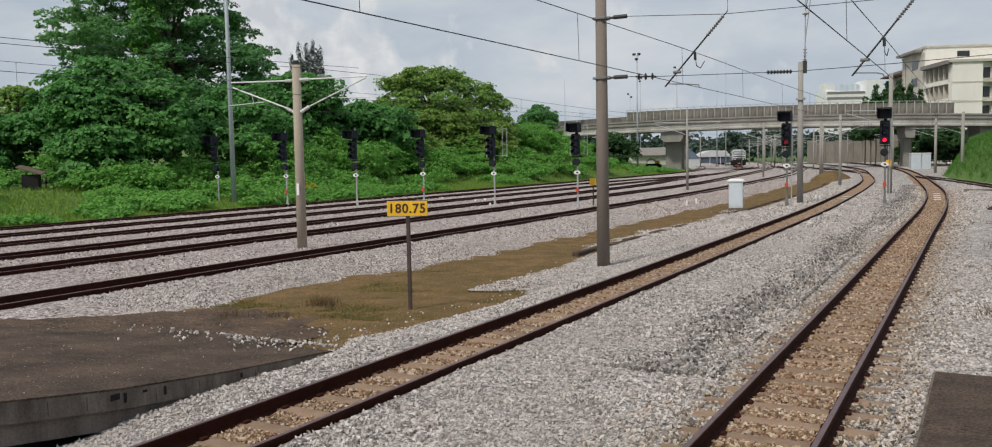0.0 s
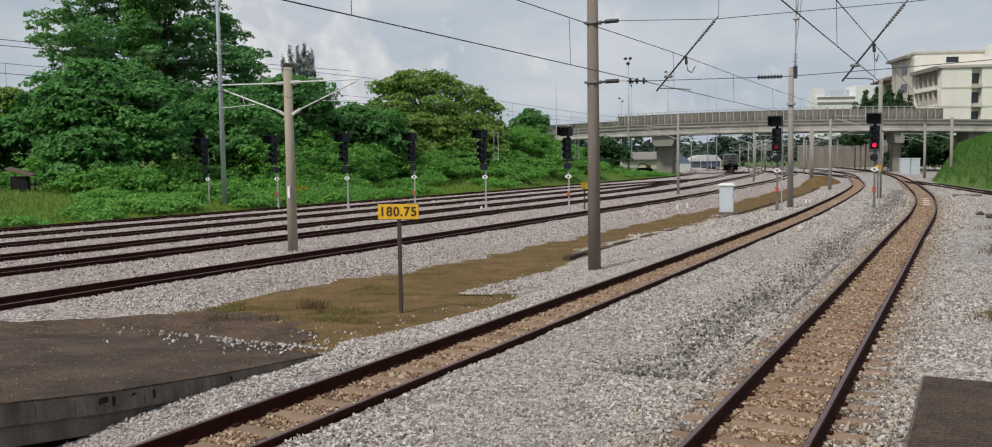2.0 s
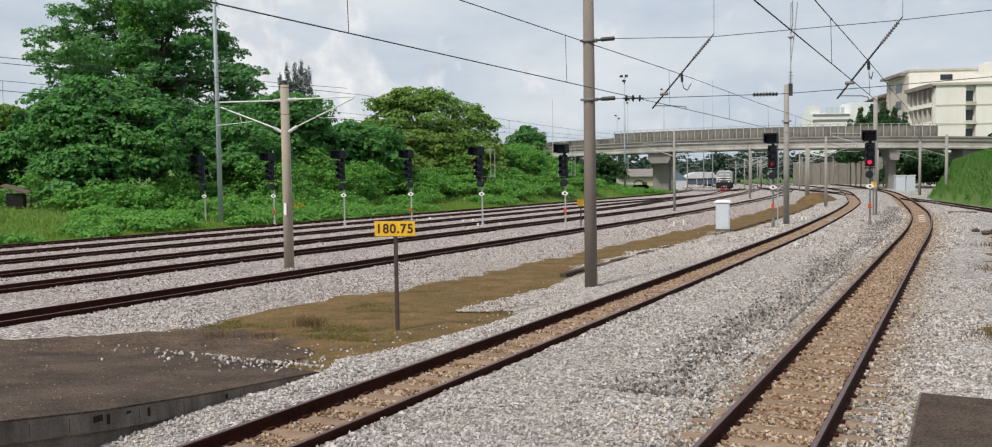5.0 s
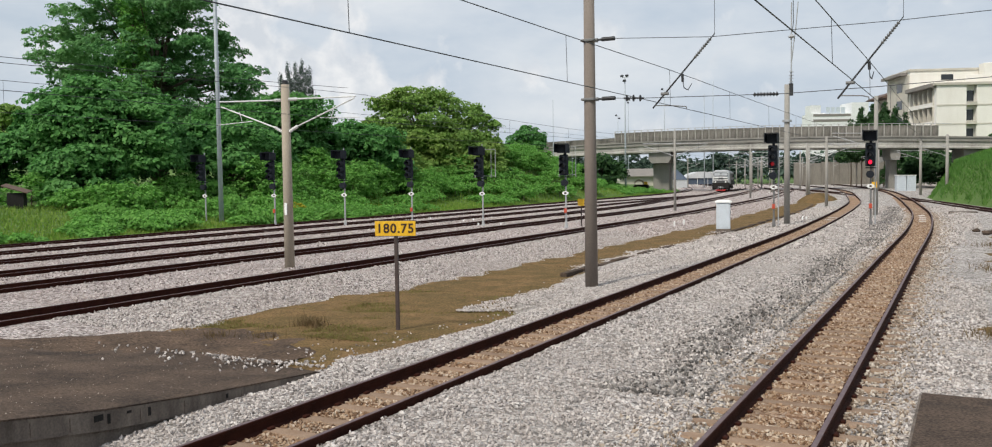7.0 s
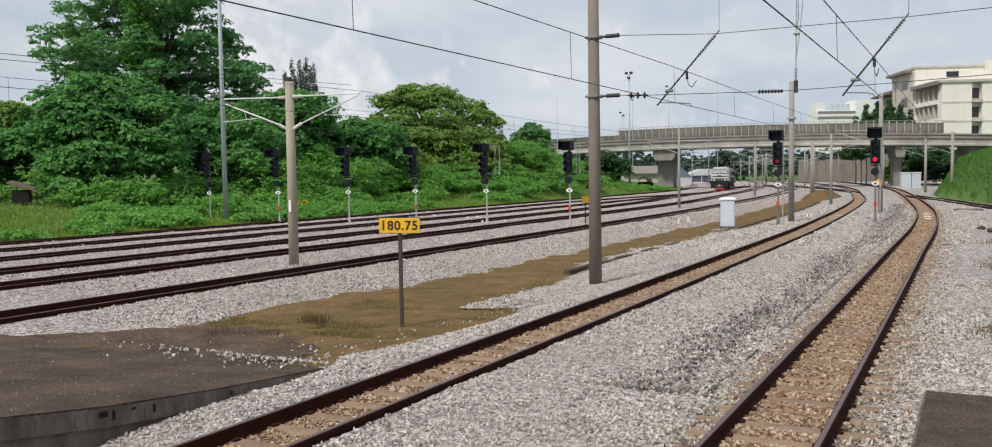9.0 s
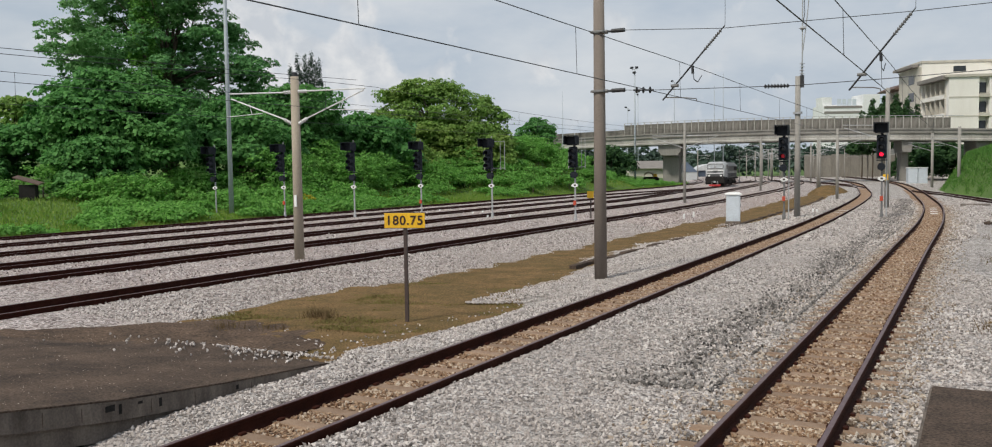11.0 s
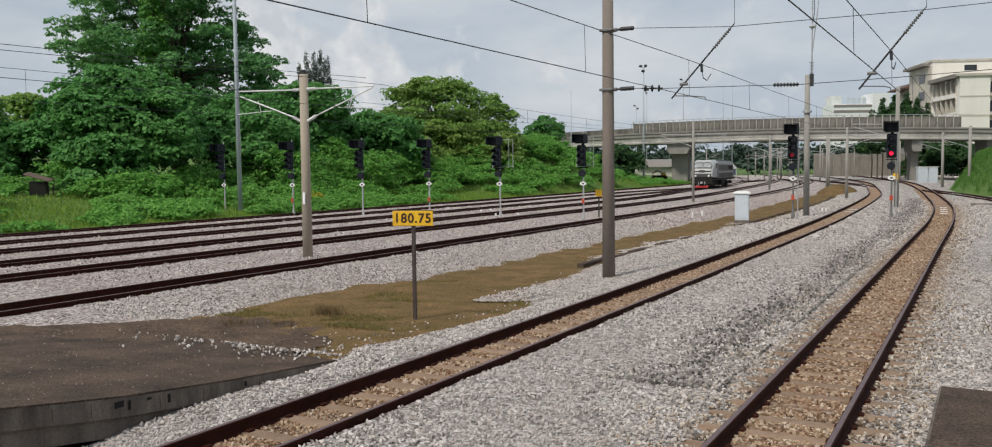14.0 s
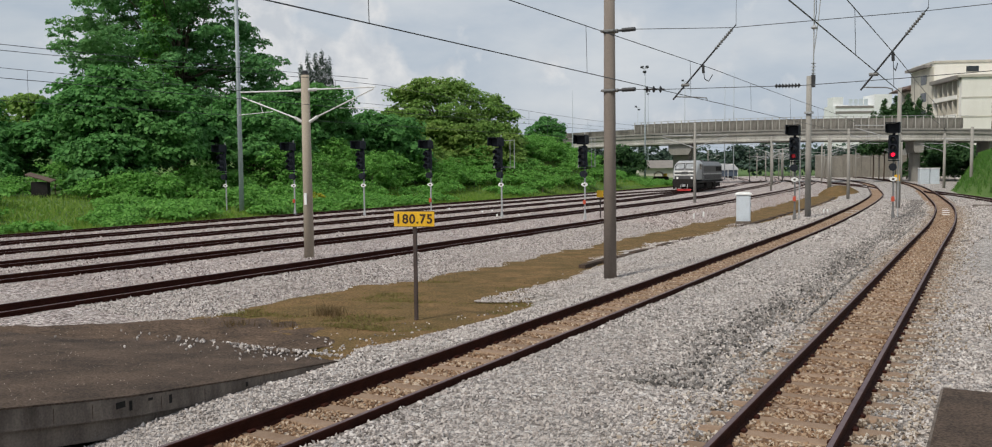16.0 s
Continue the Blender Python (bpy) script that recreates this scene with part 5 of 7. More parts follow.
crane = thing("yard_machine", "dark yard machine with a pale curved boom on the grass", "machine", at=pose(-55.2, 165, 0.1, 0, 0, 20))
part("body", Mesh().box(-1.3, 1.3, -0.8, 0.8, 0.45, 0.95, 0.1), M_UNDER, crane)
part("cab", Mesh().box(0.5, 1.2, -0.7, 0.7, 0.95, 1.5, 0.1), M_YELLOW, crane)
part("boom", Mesh().tube([(-1.3, 0, 0.7), (-1.2, 0, 1.4), (-0.5, 0, 1.9), (0.3, 0, 1.6), (0.5, 0, 0.9)], 0.16, 8), M_POLELIGHT, crane, "pale curved boom")
for sx in (-1.1, 1.1):
    part("wheel", Mesh().tube([(sx, -0.95, 0.45), (sx, 0.95, 0.45)], 0.45, 14), M_UNDER, crane)

# white cabinets at the foot of the green bank
for i, (x, y) in enumerate(((-8.4, 146.4), (-7.1, 147.0))):
    w = thing("equipment_hut", "white metal equipment hut at the foot of the bank", "hut", "equipment huts", pose(x, y, -0.3, 0, 0, 14))
    part("body", Mesh().box(-0.66, 0.66, -0.8, 0.8, -0.2, 2.45, 0.04), M_CABINET, w)
    for k in range(6):
        part("louvre", Mesh().box(-0.5, 0.5, -0.84, -0.81, 0.4 + 0.3 * k, 0.5 + 0.3 * k), M_CABINET, w)
    part("roof", Mesh().box(-0.75, 0.75, -0.9, 0.9, 2.45, 2.55, 0.02), M_WHITE, w)


# ---------------------------------------------------------------- far buildings
def gallery_side(t, x, y0, y1, floors, bays, top, pitch, deep):
    """Open galleries along a side wall at x: slabs, parapets, fins and the dark windows behind them."""
    for i in range(floors):
        z = top - pitch * (i + 1)
        part("gallery", Mesh().box(x - 0.35, x + deep, y0, y1, z - 0.35, z, 0.03).box(x - 0.3, x - 0.1, y0, y1, z, z + 0.55), M_CREAM, t, "cream gallery slab and parapet")
        for b in range(bays):
            ya, yb = y0 + (y1 - y0) * b / bays, y0 + (y1 - y0) * (b + 1) / bays
            w = part("window", Mesh().box(x + deep - 0.08, x + deep - 0.02, ya + 0.3, yb - 0.3, z + 0.6, z + pitch - 0.75), M_GLASS, t, "dark recessed window")
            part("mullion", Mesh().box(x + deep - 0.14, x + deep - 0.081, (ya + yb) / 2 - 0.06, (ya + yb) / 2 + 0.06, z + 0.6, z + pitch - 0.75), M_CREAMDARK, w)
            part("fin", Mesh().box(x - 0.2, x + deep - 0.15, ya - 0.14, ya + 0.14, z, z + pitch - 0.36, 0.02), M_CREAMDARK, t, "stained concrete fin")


BLOCK = pose(-5.08, 204.94, 0, 0, 0, 22.3)      # near corner of the apartments; x along the front, y along the galleried side
front = thing("apartment_block", "cream apartment block with a plain end wall and dark side galleries", "building", "apartment blocks", BLOCK)
part("wall", Mesh().box(0.0, 5.9, 0, 1.6, -1, 20.4).box(7.9, 20.0, 0, 1.6, -1, 20.4).box(1.9, 20.0, 1.6, 15.0, -1, 20.4).box(5.9, 7.9, 1.2, 1.6, -1, 20.4), M_CREAM, front, "pale cream rendered wall")
part("roof", Mesh().box(-0.7, 20.3, -0.35, 15.0, 20.4, 20.95, 0.05), M_CREAMDARK, front, "stained flat roof edge")
part("eave", Mesh().box(-1.1, -0.7, 0.3, 15.0, 20.1, 20.9, 0.05).box(-0.7, 0.3, 0.3, 15.0, 20.0, 20.38), M_GREYROOF, front, "dark weathered eave over the galleries")
gallery_side(front, 0.0, 1.62, 15.0, 4, 5, 20.4, 3.9, 1.85)
for i in range(5):
    z = 20.4 - 3.9 * (i + 1)
    part("floor_band", Mesh().box(0.0, 5.88, -0.06, -0.004, z - 0.35, z - 0.05).box(7.92, 20.0, -0.06, -0.004, z - 0.35, z - 0.05), M_CREAMDARK, front, "faint floor band across the end wall")
    part("balcony", Mesh().box(5.92, 7.88, -0.3, 1.18, z - 0.25, z, 0.03).box(5.92, 7.88, -0.3, -0.2, z + 0.45, z + 0.55).box(5.92, 7.88, -0.3, -0.24, z, z + 0.4), M_CREAMDARK, front, "narrow balcony with a pale rail")
    part("window", Mesh().box(6.05, 7.75, 1.12, 1.18, z + 0.5, z + 2.8), M_GLASS, front, "dark tall window")
rear = thing("apartment_block", "taller cream rear block with a shade-darkened side wall and dark eave", "building", "apartment blocks", BLOCK @ pose(0, 15.02, 0))
part("wall", Mesh().box(0, 15.2, 0, 14.0, -1, 25.0, 0.05), M_CREAM, rear)
# thin darker skin paints the shade on the side turned from the sun
part("side_wall", Mesh().box(-0.25, -0.004, 0.3, 14.0, -1, 24.2), M_CREAMDARK, rear, "side wall in darker cream for its shaded face")
part("roof", Mesh().box(-0.2, 15.4, -0.2, 14.2, 25.0, 25.5, 0.05), M_CREAMDARK, rear, "stained flat roof edge")
part("eave", Mesh().box(-1.7, -0.2, 1.5, 14.2, 24.3, 24.9, 0.08), M_GREYROOF, rear, "dark weathered eave")
part("opening", Mesh().box(6.6, 9.2, -0.06, -0.004, 23.0, 24.2), M_GLASS, rear, "dark roof-level opening")
for k in range(5):
    part("side_window", Mesh().box(-0.31, -0.252, 4.0, 7.5, 20.8 - 3.9 * k, 22.8 - 3.9 * k), M_GLASS, rear, "dark side window")
part("parapet", Mesh().box(9.5, 20.0, -6.0, -5.7, 20.95, 23.4, 0.05).box(14.5, 16.8, -3.0, -0.3, 20.95, 26.2, 0.05), M_CREAM, rear, "cream roof parapet and stair head")
wing = thing("apartment_wing", "weathered cream wing with a broken brown eave", "building", "apartment wings", BLOCK @ pose(0, 29.04, 0))
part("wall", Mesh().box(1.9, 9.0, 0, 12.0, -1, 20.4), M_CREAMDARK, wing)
gallery_side(wing, 0.0, 0.2, 12.0, 3, 4, 20.6, 3.7, 1.85)
part("roof", Mesh().prism([(-1.4, 20.7), (1.5, 22.0), (9.2, 22.0), (9.2, 20.5), (-1.3, 20.5)], 0, 12.6), M_ROOF, wing, "sloping brown roof with a lifted corner")

hotel = thing("white_building", "distant white building with a long dark window band and roof letters", "building", at=pose(-48.5, 431, -1.0, 0, 0, 29))
part("wall", Mesh().box(-14.5, 8, 0, 12, 0, 30.6), M_FARWHITE, hotel)
part("tower", Mesh().box(3.5, 11, -1, 12, 0, 35.5), M_FARWHITE, hotel)
part("annex", Mesh().box(11, 17, -0.5, 12, 0, 30.5), M_FARWHITE, hotel)
for z in (31.4, 29.0):
    part("window_band", Mesh().box(-13.8, 3.3, -0.12, -0.02, z - 2.0, z - 0.9), M_GREYROOF, hotel)
part("rooftop", Mesh().box(-14.5, -10, 1, 8, 30.6, 34.5).box(-9.8, 3, 1, 8, 30.6, 31.0), M_FARWHITE, hotel)
for k in range(4):
    part("roof_letter", Mesh().box(-7.6 + 2.3 * k, -5.9 + 2.3 * k, 0.6, 0.9, 30.6, 33.6), M_CABINET, hotel, "pale bar in place of a roof letter")

# ---------------------------------------------------------------- locomotive
def locomotive():
    """Diesel locomotive; its origin is the rail level under its front coupler, its body runs back along +y."""
    L, W = 17.0, 1.36
    t = thing("diesel_locomotive", "silver-grey diesel locomotive with striped nose and red pilot, running", "locomotive")
    # nose and cab: stations of a tapering shell
    st = [(0.55, 1.24, 1.5, 2.55), (0.72, 1.30, 1.45, 2.78), (1.0, 1.34, 1.4, 3.10), (1.35, 1.36, 1.4, 3.46), (1.9, W, 1.4, 3.62), (4.2, W, 1.4, 3.66)]
    vs, fs = [], []
    for y, w, z0, z1 in st:
        c = 0.32
        vs += [(-w, y, z0), (-w, y, z1 - c - 0.25), (-w + 0.10, y, z1 - c), (-w + c + 0.1, y, z1), (w - c - 0.1, y, z1), (w - 0.10, y, z1 - c), (w, y, z1 - c - 0.25), (w, y, z0)]
    for i in range(len(st) - 1):
        fs += [(i * 8 + k, i * 8 + (k + 1) % 8, (i + 1) * 8 + (k + 1) % 8, (i + 1) * 8 + k) for k in range(8)]
    fs += [tuple(range(8)), tuple(range((len(st) - 1) * 8 + 7, (len(st) - 1) * 8 - 1, -1))]
    cab = part("cab", Mesh().add(vs, fs), M_LOCOCAB, t, "rounded silver cab with raked windscreens")
    for s in (-1, 1):
        scr = Mesh()
        pts = [(0.07, 0.60, 2.62), (1.06, 0.64, 2.58), (1.14, 0.92, 2.92), (0.92, 1.18, 3.24), (0.08, 1.20, 3.28)]
        ring = [(s * x, y - 0.05, z + 0.03) for x, y, z in pts]
        back = [(s * x, y + 0.10, z - 0.06) for x, y, z in pts]
        n = len(pts)
        scr.add(ring + back, [tuple(range(n)), tuple(range(2 * n - 1, n - 1, -1))] + [(k, (k + 1) % n, n + (k + 1) % n, n + k) for k in range(n)])
        part("windscreen", scr, M_SCREEN, cab, "raked windscreen coloured pale for its reflection")
        rim = [Vector(q) + Vector((0, -0.02, 0.01)) for q in ring]
        part("screen_rubber", Mesh().tube(rim + [rim[0], rim[1]], 0.05, 6), M_LOCODARK, cab, "dark windscreen surround")
        part("side_window", Mesh().box(s * W - 0.02, s * W + 0.02, 2.3, 3.1, 2.6, 3.2), M_GLASS, cab, "dark side window")
        part("cab_door", Mesh().box(s * W - 0.015, s * W + 0.015, 3.35, 4.0, 1.45, 3.2), M_LOCO, cab)
        part("headlight", Mesh().tube([(s * 0.8, 0.62, 1.62), (s * 0.8, 0.48, 1.62)], 0.13, 14), M_WHITE, cab, "round headlight")
    for z, h in ((2.28, 0.15), (1.92, 0.13)):
        part("nose_stripe", Mesh().box(-1.0, 1.0, 0.515, 0.56, z, z + h, 0.02).box(-1.16, -1.0, 0.54, 0.80, z, z + h).box(1.0, 1.16, 0.54, 0.80, z, z + h), M_WHITE, cab, "white stripe across the nose")
    part("nose_band", Mesh().box(-1.08, 1.08, 0.52, 0.57, 2.06, 2.26, 0.01).box(-1.1, 1.1, 0.53, 0.58, 1.5, 1.86, 0.01), M_LOCODARK, cab, "charcoal band across the nose")
    part("nose_badge", Mesh().box(-0.35, 0.35, 0.49, 0.56, 2.02, 2.36, 0.03), M_LOCODARK, cab, "dark badge on the nose")
    # long hood with sloped shoulders, panels, grilles and roof gear
    hood = part("hood", Mesh().prism([(-1.22, 1.25), (-1.22, 3.05), (-0.85, 3.55), (0.85, 3.55), (1.22, 3.05), (1.22, 1.25)], 4.2, 16.3), M_LOCO, t, "grey engine hood")
    part("hood_band", Mesh().box(-1.235, 1.235, 4.25, 16.25, 2.30, 2.95), M_LOCODARK, hood, "charcoal band along the hood")
    part("hood_stripe", Mesh().box(-1.245, 1.245, 4.25, 16.25, 1.98, 2.12), M_WHITE, hood, "thin white stripe")
    for s in (-1, 1):
        for k in range(8):
            part("hood_door", Mesh().box(s * 1.235 - 0.02, s * 1.235 + 0.02, 4.6 + 1.42 * k, 5.9 + 1.42 * k, 1.35, 1.9), M_LOCODARK, hood)
        part("radiator_grille", Mesh().box(s * 1.25 - 0.02, s * 1.25 + 0.02, 12.6, 16.0, 2.35, 2.9), M_UNDER, hood, "dark radiator grille")
    part("exhaust", Mesh().box(-0.4, 0.4, 8.4, 9.3, 3.55, 3.74, 0.05), M_LOCODARK, hood)
    part("radiator_fan", Mesh().tube([(0, 14.2, 3.55), (0, 14.2, 3.66)], 0.75, 20), M_LOCODARK, hood)
    part("rear_cab_end", Mesh().box(-1.2, 1.2, 16.3, 16.75, 1.2, 3.2, 0.1), M_LOCO, t)
    frame_ = part("underframe", Mesh().box(-1.38, 1.38, 0.5, 16.8, 0.98, 1.22, 0.03), M_UNDER, t, "black underframe and walkway")
    part("fuel_tank", Mesh().prism([(-1.2, 0.95), (-1.2, 0.5), (-0.9, 0.28), (0.9, 0.28), (1.2, 0.5), (1.2, 0.95)], 6.9, 10.2), M_UNDER, t, "black fuel tank")
    for s in (-1, 1):
        for k in range(10):
            y = 4.6 + 1.28 * k
            part("handrail_post", Mesh().tube([(s * 1.34, y, 1.22), (s * 1.34, y, 2.1)], 0.02, 5), M_LOCO, frame_)
        part("handrail", Mesh().tube([(s * 1.34, 4.5, 2.1), (s * 1.34, 16.4, 2.1)], 0.02, 5), M_LOCO, frame_)
        part("bogie_step", Mesh().box(s * 1.2 - 0.12, s * 1.2 + 0.12, 0.55, 0.95, 0.35, 0.98), M_UNDER, t)
    wheels = []
    for by in (1.7, 11.9):
        bogie = part("bogie", Mesh().box(-1.12, -0.98, by - 0.3, by + 4.0, 0.42, 0.86, 0.05).box(0.98, 1.12, by - 0.3, by + 4.0, 0.42, 0.86, 0.05).box(-0.98, 0.98, by + 0.8, by + 1.05, 0.45, 0.85).box(-0.98, 0.98, by + 2.55, by + 2.8, 0.45, 0.85), M_UNDER, t, "black bogie frame")
        for k in range(3):
            ws = Mesh()
            for s in (-1, 1):
                ws.tube([(s * 0.47, 0, 0), (s * 0.50, 0, 0), (s * 0.505, 0, 0), (s * 0.60, 0, 0)], [0.51, 0.51, 0.48, 0.475], 24)
                for q in range(4):
                    ws.box(s * 0.61 - 0.012, s * 0.61 + 0.012, -0.05, 0.05, 0.12, 0.36, 0, Matrix.Rotation(q * math.pi / 2, 4, "X"))
            ws.tube([(-0.95, 0, 0), (0.95, 0, 0)], 0.09, 12)
            w = part("wheelset", ws, M_UNDER, t, "dark steel wheelset")
            w.location = (0, by + 0.15 + 1.72 * k, 0.48)
            wheels.append(w)
            for x in (-1.2, 1.02):
                part("axle_box", Mesh().box(x, x + 0.18, by - 0.05 + 1.72 * k, by + 0.35 + 1.72 * k, 0.32, 0.64, 0.03), M_UNDER, bogie)
    part("buffer_beam", Mesh().box(-1.3, 1.3, 0.42, 0.72, 0.55, 1.5, 0.05), M_UNDER, t, "black buffer beam")
    part("pilot", Mesh().prism([(-0.85, 0.34), (0.85, 0.34), (0.7, 0.10), (-0.7, 0.10)], 0.30, 0.5), M_BUFFER, t, "red pilot below the buffer beam")
    part("coupler", Mesh().box(-0.14, 0.14, 0.0, 0.5, 0.60, 0.86, 0.03).tube([(-0.35, 0.40, 0.85), (-0.38, 0.2, 0.5), (-0.3, 0.40, 0.4)], 0.035, 6).tube([(0.35, 0.40, 0.85), (0.38, 0.2, 0.5), (0.3, 0.40, 0.4)], 0.035, 6), M_STEEL, t, "grey coupler and air hoses")
    part("number_board", Mesh().box(-0.3, 0.3, 1.52, 1.62, 3.36, 3.52, 0.02), M_LOCODARK, cab, "dark number board with a plain bar")
    return t, wheels


loco, wheelsets = locomotive()
loco.scale = (1, 1, 0.955)

stock = thing("parked_carriage", "blue-grey and white carriage parked beyond the bridge", "carriage", at=pose(-57.5, 226, 0, 0, 0, 14))
part("body", Mesh().prism([(-1.4, 0.9), (-1.4, 3.0), (-1.1, 3.5), (1.1, 3.5), (1.4, 3.0), (1.4, 0.9)], 0, 18), M_FARWHITE, stock)
part("window_band", Mesh().box(-1.43, 1.43, -0.03, 17.8, 1.9, 2.75), M_BLUEGREY, stock, "dark blue window band")
for q in (1.0, 14.0):
    part("bogie", Mesh().box(-1.1, 1.1, q, q + 3.0, 0.05, 0.9), M_UNDER, stock)


# ---------------------------------------------------------------- plants
rng = np.random.default_rng(7)


def leaf_mesh(name, centres, outward, size, material, droop=0.3, up=0.8):
    """Folded leaf sprays at the given places, facing more or less outwards and up."""
    n = len(centres)
    nrm = outward + rng.normal(0, 0.55, (n, 3)) + np.array([0, 0, up])
    nrm /= np.linalg.norm(nrm, axis=1, keepdims=True) + 1e-9
    a = np.cross(nrm, rng.normal(0, 1, (n, 3)))
    a /= np.linalg.norm(a, axis=1, keepdims=True) + 1e-9
    b = np.cross(nrm, a)
    s = (size * rng.uniform(0.55, 1.35, n))[:, None]
    w = s * rng.uniform(0.35, 0.6, n)[:, None]
    p0 = centres - a * s * 0.5
    p1 = centres + b * w - nrm * s * 0.05
    p2 = centres + a * s * 0.55 - nrm * s * droop
    p3 = centres - b * w - nrm * s * 0.05
    v = np.stack([p0, p1, p2, p3], 1).reshape(-1, 3)
    i = np.arange(n)[:, None] * 4
    f = np.concatenate([i + np.array([0, 1, 2]), i + np.array([0, 2, 3])])
    return fast_mesh(name, v, f, material)


def clumps(blobs, per_m2, leaves_each, clump_r, flat=0.6, low=-0.35, inner=0.12):
    """Leaf places in clumps spread over lobes (x, y, z, rx, ry, rz)."""
    cs, out = [], []
    for bx, by, bz, rx, ry, rz in blobs:
        area = 4 * math.pi * ((rx * ry) ** 1.6 / 3 + (rx * rz) ** 1.6 / 3 + (ry * rz) ** 1.6 / 3) ** (1 / 1.6)
        k = max(6, int(area * per_m2))
        d = rng.normal(0, 1, (k * 2, 3))
        d /= np.linalg.norm(d, axis=1, keepdims=True)
        d = d[d[:, 2] > low][:k]
        r = 1 - np.abs(rng.normal(0, inner, len(d)))
        c = np.array([bx, by, bz]) + d * np.array([rx, ry, rz]) * r[:, None]
        m = rng.integers(int(leaves_each * 0.5), int(leaves_each * 1.5), len(c))
        cc, dd = np.repeat(c, m, 0), np.repeat(d, m, 0)
        q = rng.normal(0, 1, cc.shape)
        q[:, 2] = np.where(rng.uniform(0, 1, len(q)) < 0.82, np.abs(q[:, 2]), q[:, 2])
        q /= np.linalg.norm(q, axis=1, keepdims=True)
        rr = np.repeat(clump_r * rng.uniform(0.55, 1.5, len(c)), m)[:, None]
        cs.append(cc + q * rr * rng.uniform(0.72, 1.05, len(q))[:, None] * np.array([1, 1, flat]))
        out.append(dd * 0.35 + q * 0.9)
    return np.concatenate(cs), np.concatenate(out)


def lobes(cx, cy, cz, rx, ry, rz, n, share=0.45, seed=0):
    """A crown broken into overlapping lobes."""
    r = np.random.default_rng(seed)
    out = [(cx, cy, cz, rx * 0.72, ry * 0.72, rz * 0.74)]
    for i in range(n):
        d = r.normal(0, 1, 3)
        d /= np.linalg.norm(d)
        d[2] = abs(d[2]) * 1.1 - 0.35
        k = share * r.uniform(0.7, 1.25)
        out.append((cx + d[0] * rx * 0.75, cy + d[1] * ry * 0.75, cz + d[2] * rz * 0.8, rx * k, ry * k, rz * k * 0.85))
    return out


def tree(name, x, y, crown, material, label, per_m2, leaves_each, clump_r, leaf, trunk_r, flat=0.6, low=-0.5, inner=0.12):
    z = float(bank_z(x, y))
    t = thing(name, label, "tree", "trees", pose(x, y, z))
    b = np.array(crown, float)
    b[:, :3] -= np.array([x, y, z])
    top = b[:, 2].mean()
    part("trunk", Mesh().tube([(0, 0, -0.5), (0.1, 0.05, top * 0.35), (0.0, 0.1, top * 0.7), (0.15, 0, top)], [trunk_r * 1.25, trunk_r, trunk_r * 0.75, trunk_r * 0.35], 10), M_BARK, t, smooth=True)
    for i, q in enumerate(b[1:14]):
        s = Vector((0.05, 0.05, top * (0.35 + 0.04 * (i % 7))))
        e = Vector(q[:3])
        part("limb", Mesh().tube([s, s.lerp(e, 0.5) + Vector((0, 0, 0.08 * (e - s).length)), e], [trunk_r * 0.45, trunk_r * 0.28, trunk_r * 0.1], 6), M_BARK, t, smooth=True)
    c, o = clumps([tuple(q) for q in b], per_m2, leaves_each, clump_r, flat, low, inner)
    part("crown", leaf_mesh("crown", c, o, leaf, material), material, t)
    return t


# tall spreading tree: limbs that end in flat leafy pads, its left side open to the sky
pads = []
r0 = np.random.default_rng(3)
for tier in range(11):
    z0 = 6.5 + 2.15 * tier
    reach = float(np.interp(z0, [6, 9, 12, 15, 19, 23, 26, 29], [9.0, 12.0, 14.2, 14.3, 13.4, 11.2, 8.4, 5.0]))
    for i in range(int(12 + 2.7 * reach)):
        a, d = 2 * math.pi * r0.uniform(0, 1), reach * r0.uniform(0.05, 1.0) ** 0.6
        s, e = d * math.cos(a), 0.75 * d * math.sin(a)
        z = z0 + r0.uniform(-1.0, 1.0) - 0.010 * d * d
        if z < np.interp(s, [-14, -6, -3, 3, 6], [11.8, 11.4, 8.5, 5.5, 4.5]) or (s < 0 and r0.uniform() < 0.12):
            continue
        w = r0.uniform(1.2, 2.3)
        if s + 0.8 * w > np.interp(z, [6, 12, 16, 21, 26, 30], [12, 12.4, 9.0, 6.6, 5.2, 3]) or -s + 0.8 * w > np.interp(z, [6, 12, 16, 21, 26, 30], [9, 10.6, 12.4, 10.6, 8.2, 4]):
            continue
        pads.append((-74.0 + 0.66 * s - 0.75 * e, 65.4 + 0.75 * s + 0.66 * e, z, w, w, r0.uniform(0.35, 0.62) * w))
rain = tree("rain_tree", -74, 65.4, [(-74, 65.4, 15.5, 1.0, 1.0, 2.0)] + pads, M_RAIN, "tall spreading green tree with tiered open branches", 0.60, 28, 0.55, 0.27, 0.6, 0.6, -0.55, 0.25)
for k, p in enumerate(pads[::7]):
    e = Vector(p[:3]) - Vector((-74, 65.4, float(bank_z(-74, 65.4))))
    s0 = Vector((0.1, 0.05, 7.5 + 0.45 * (k % 12)))
    part("limb", Mesh().tube([s0, s0.lerp(e, 0.4) + Vector((0, 0, 0.6)), s0.lerp(e, 0.75) + Vector((0, 0, 0.4)), e], [0.2, 0.12, 0.07, 0.03], 6), M_BARK, rain, smooth=True)
part("second_stem", Mesh().tube([(0.3, -0.2, -0.5), (2.2, -3.6, 4.0), (3.1, -5.3, 9.0), (3.2, -5.6, 19.0)], [0.4, 0.3, 0.25, 0.1], 8), M_BARK, rain, smooth=True)
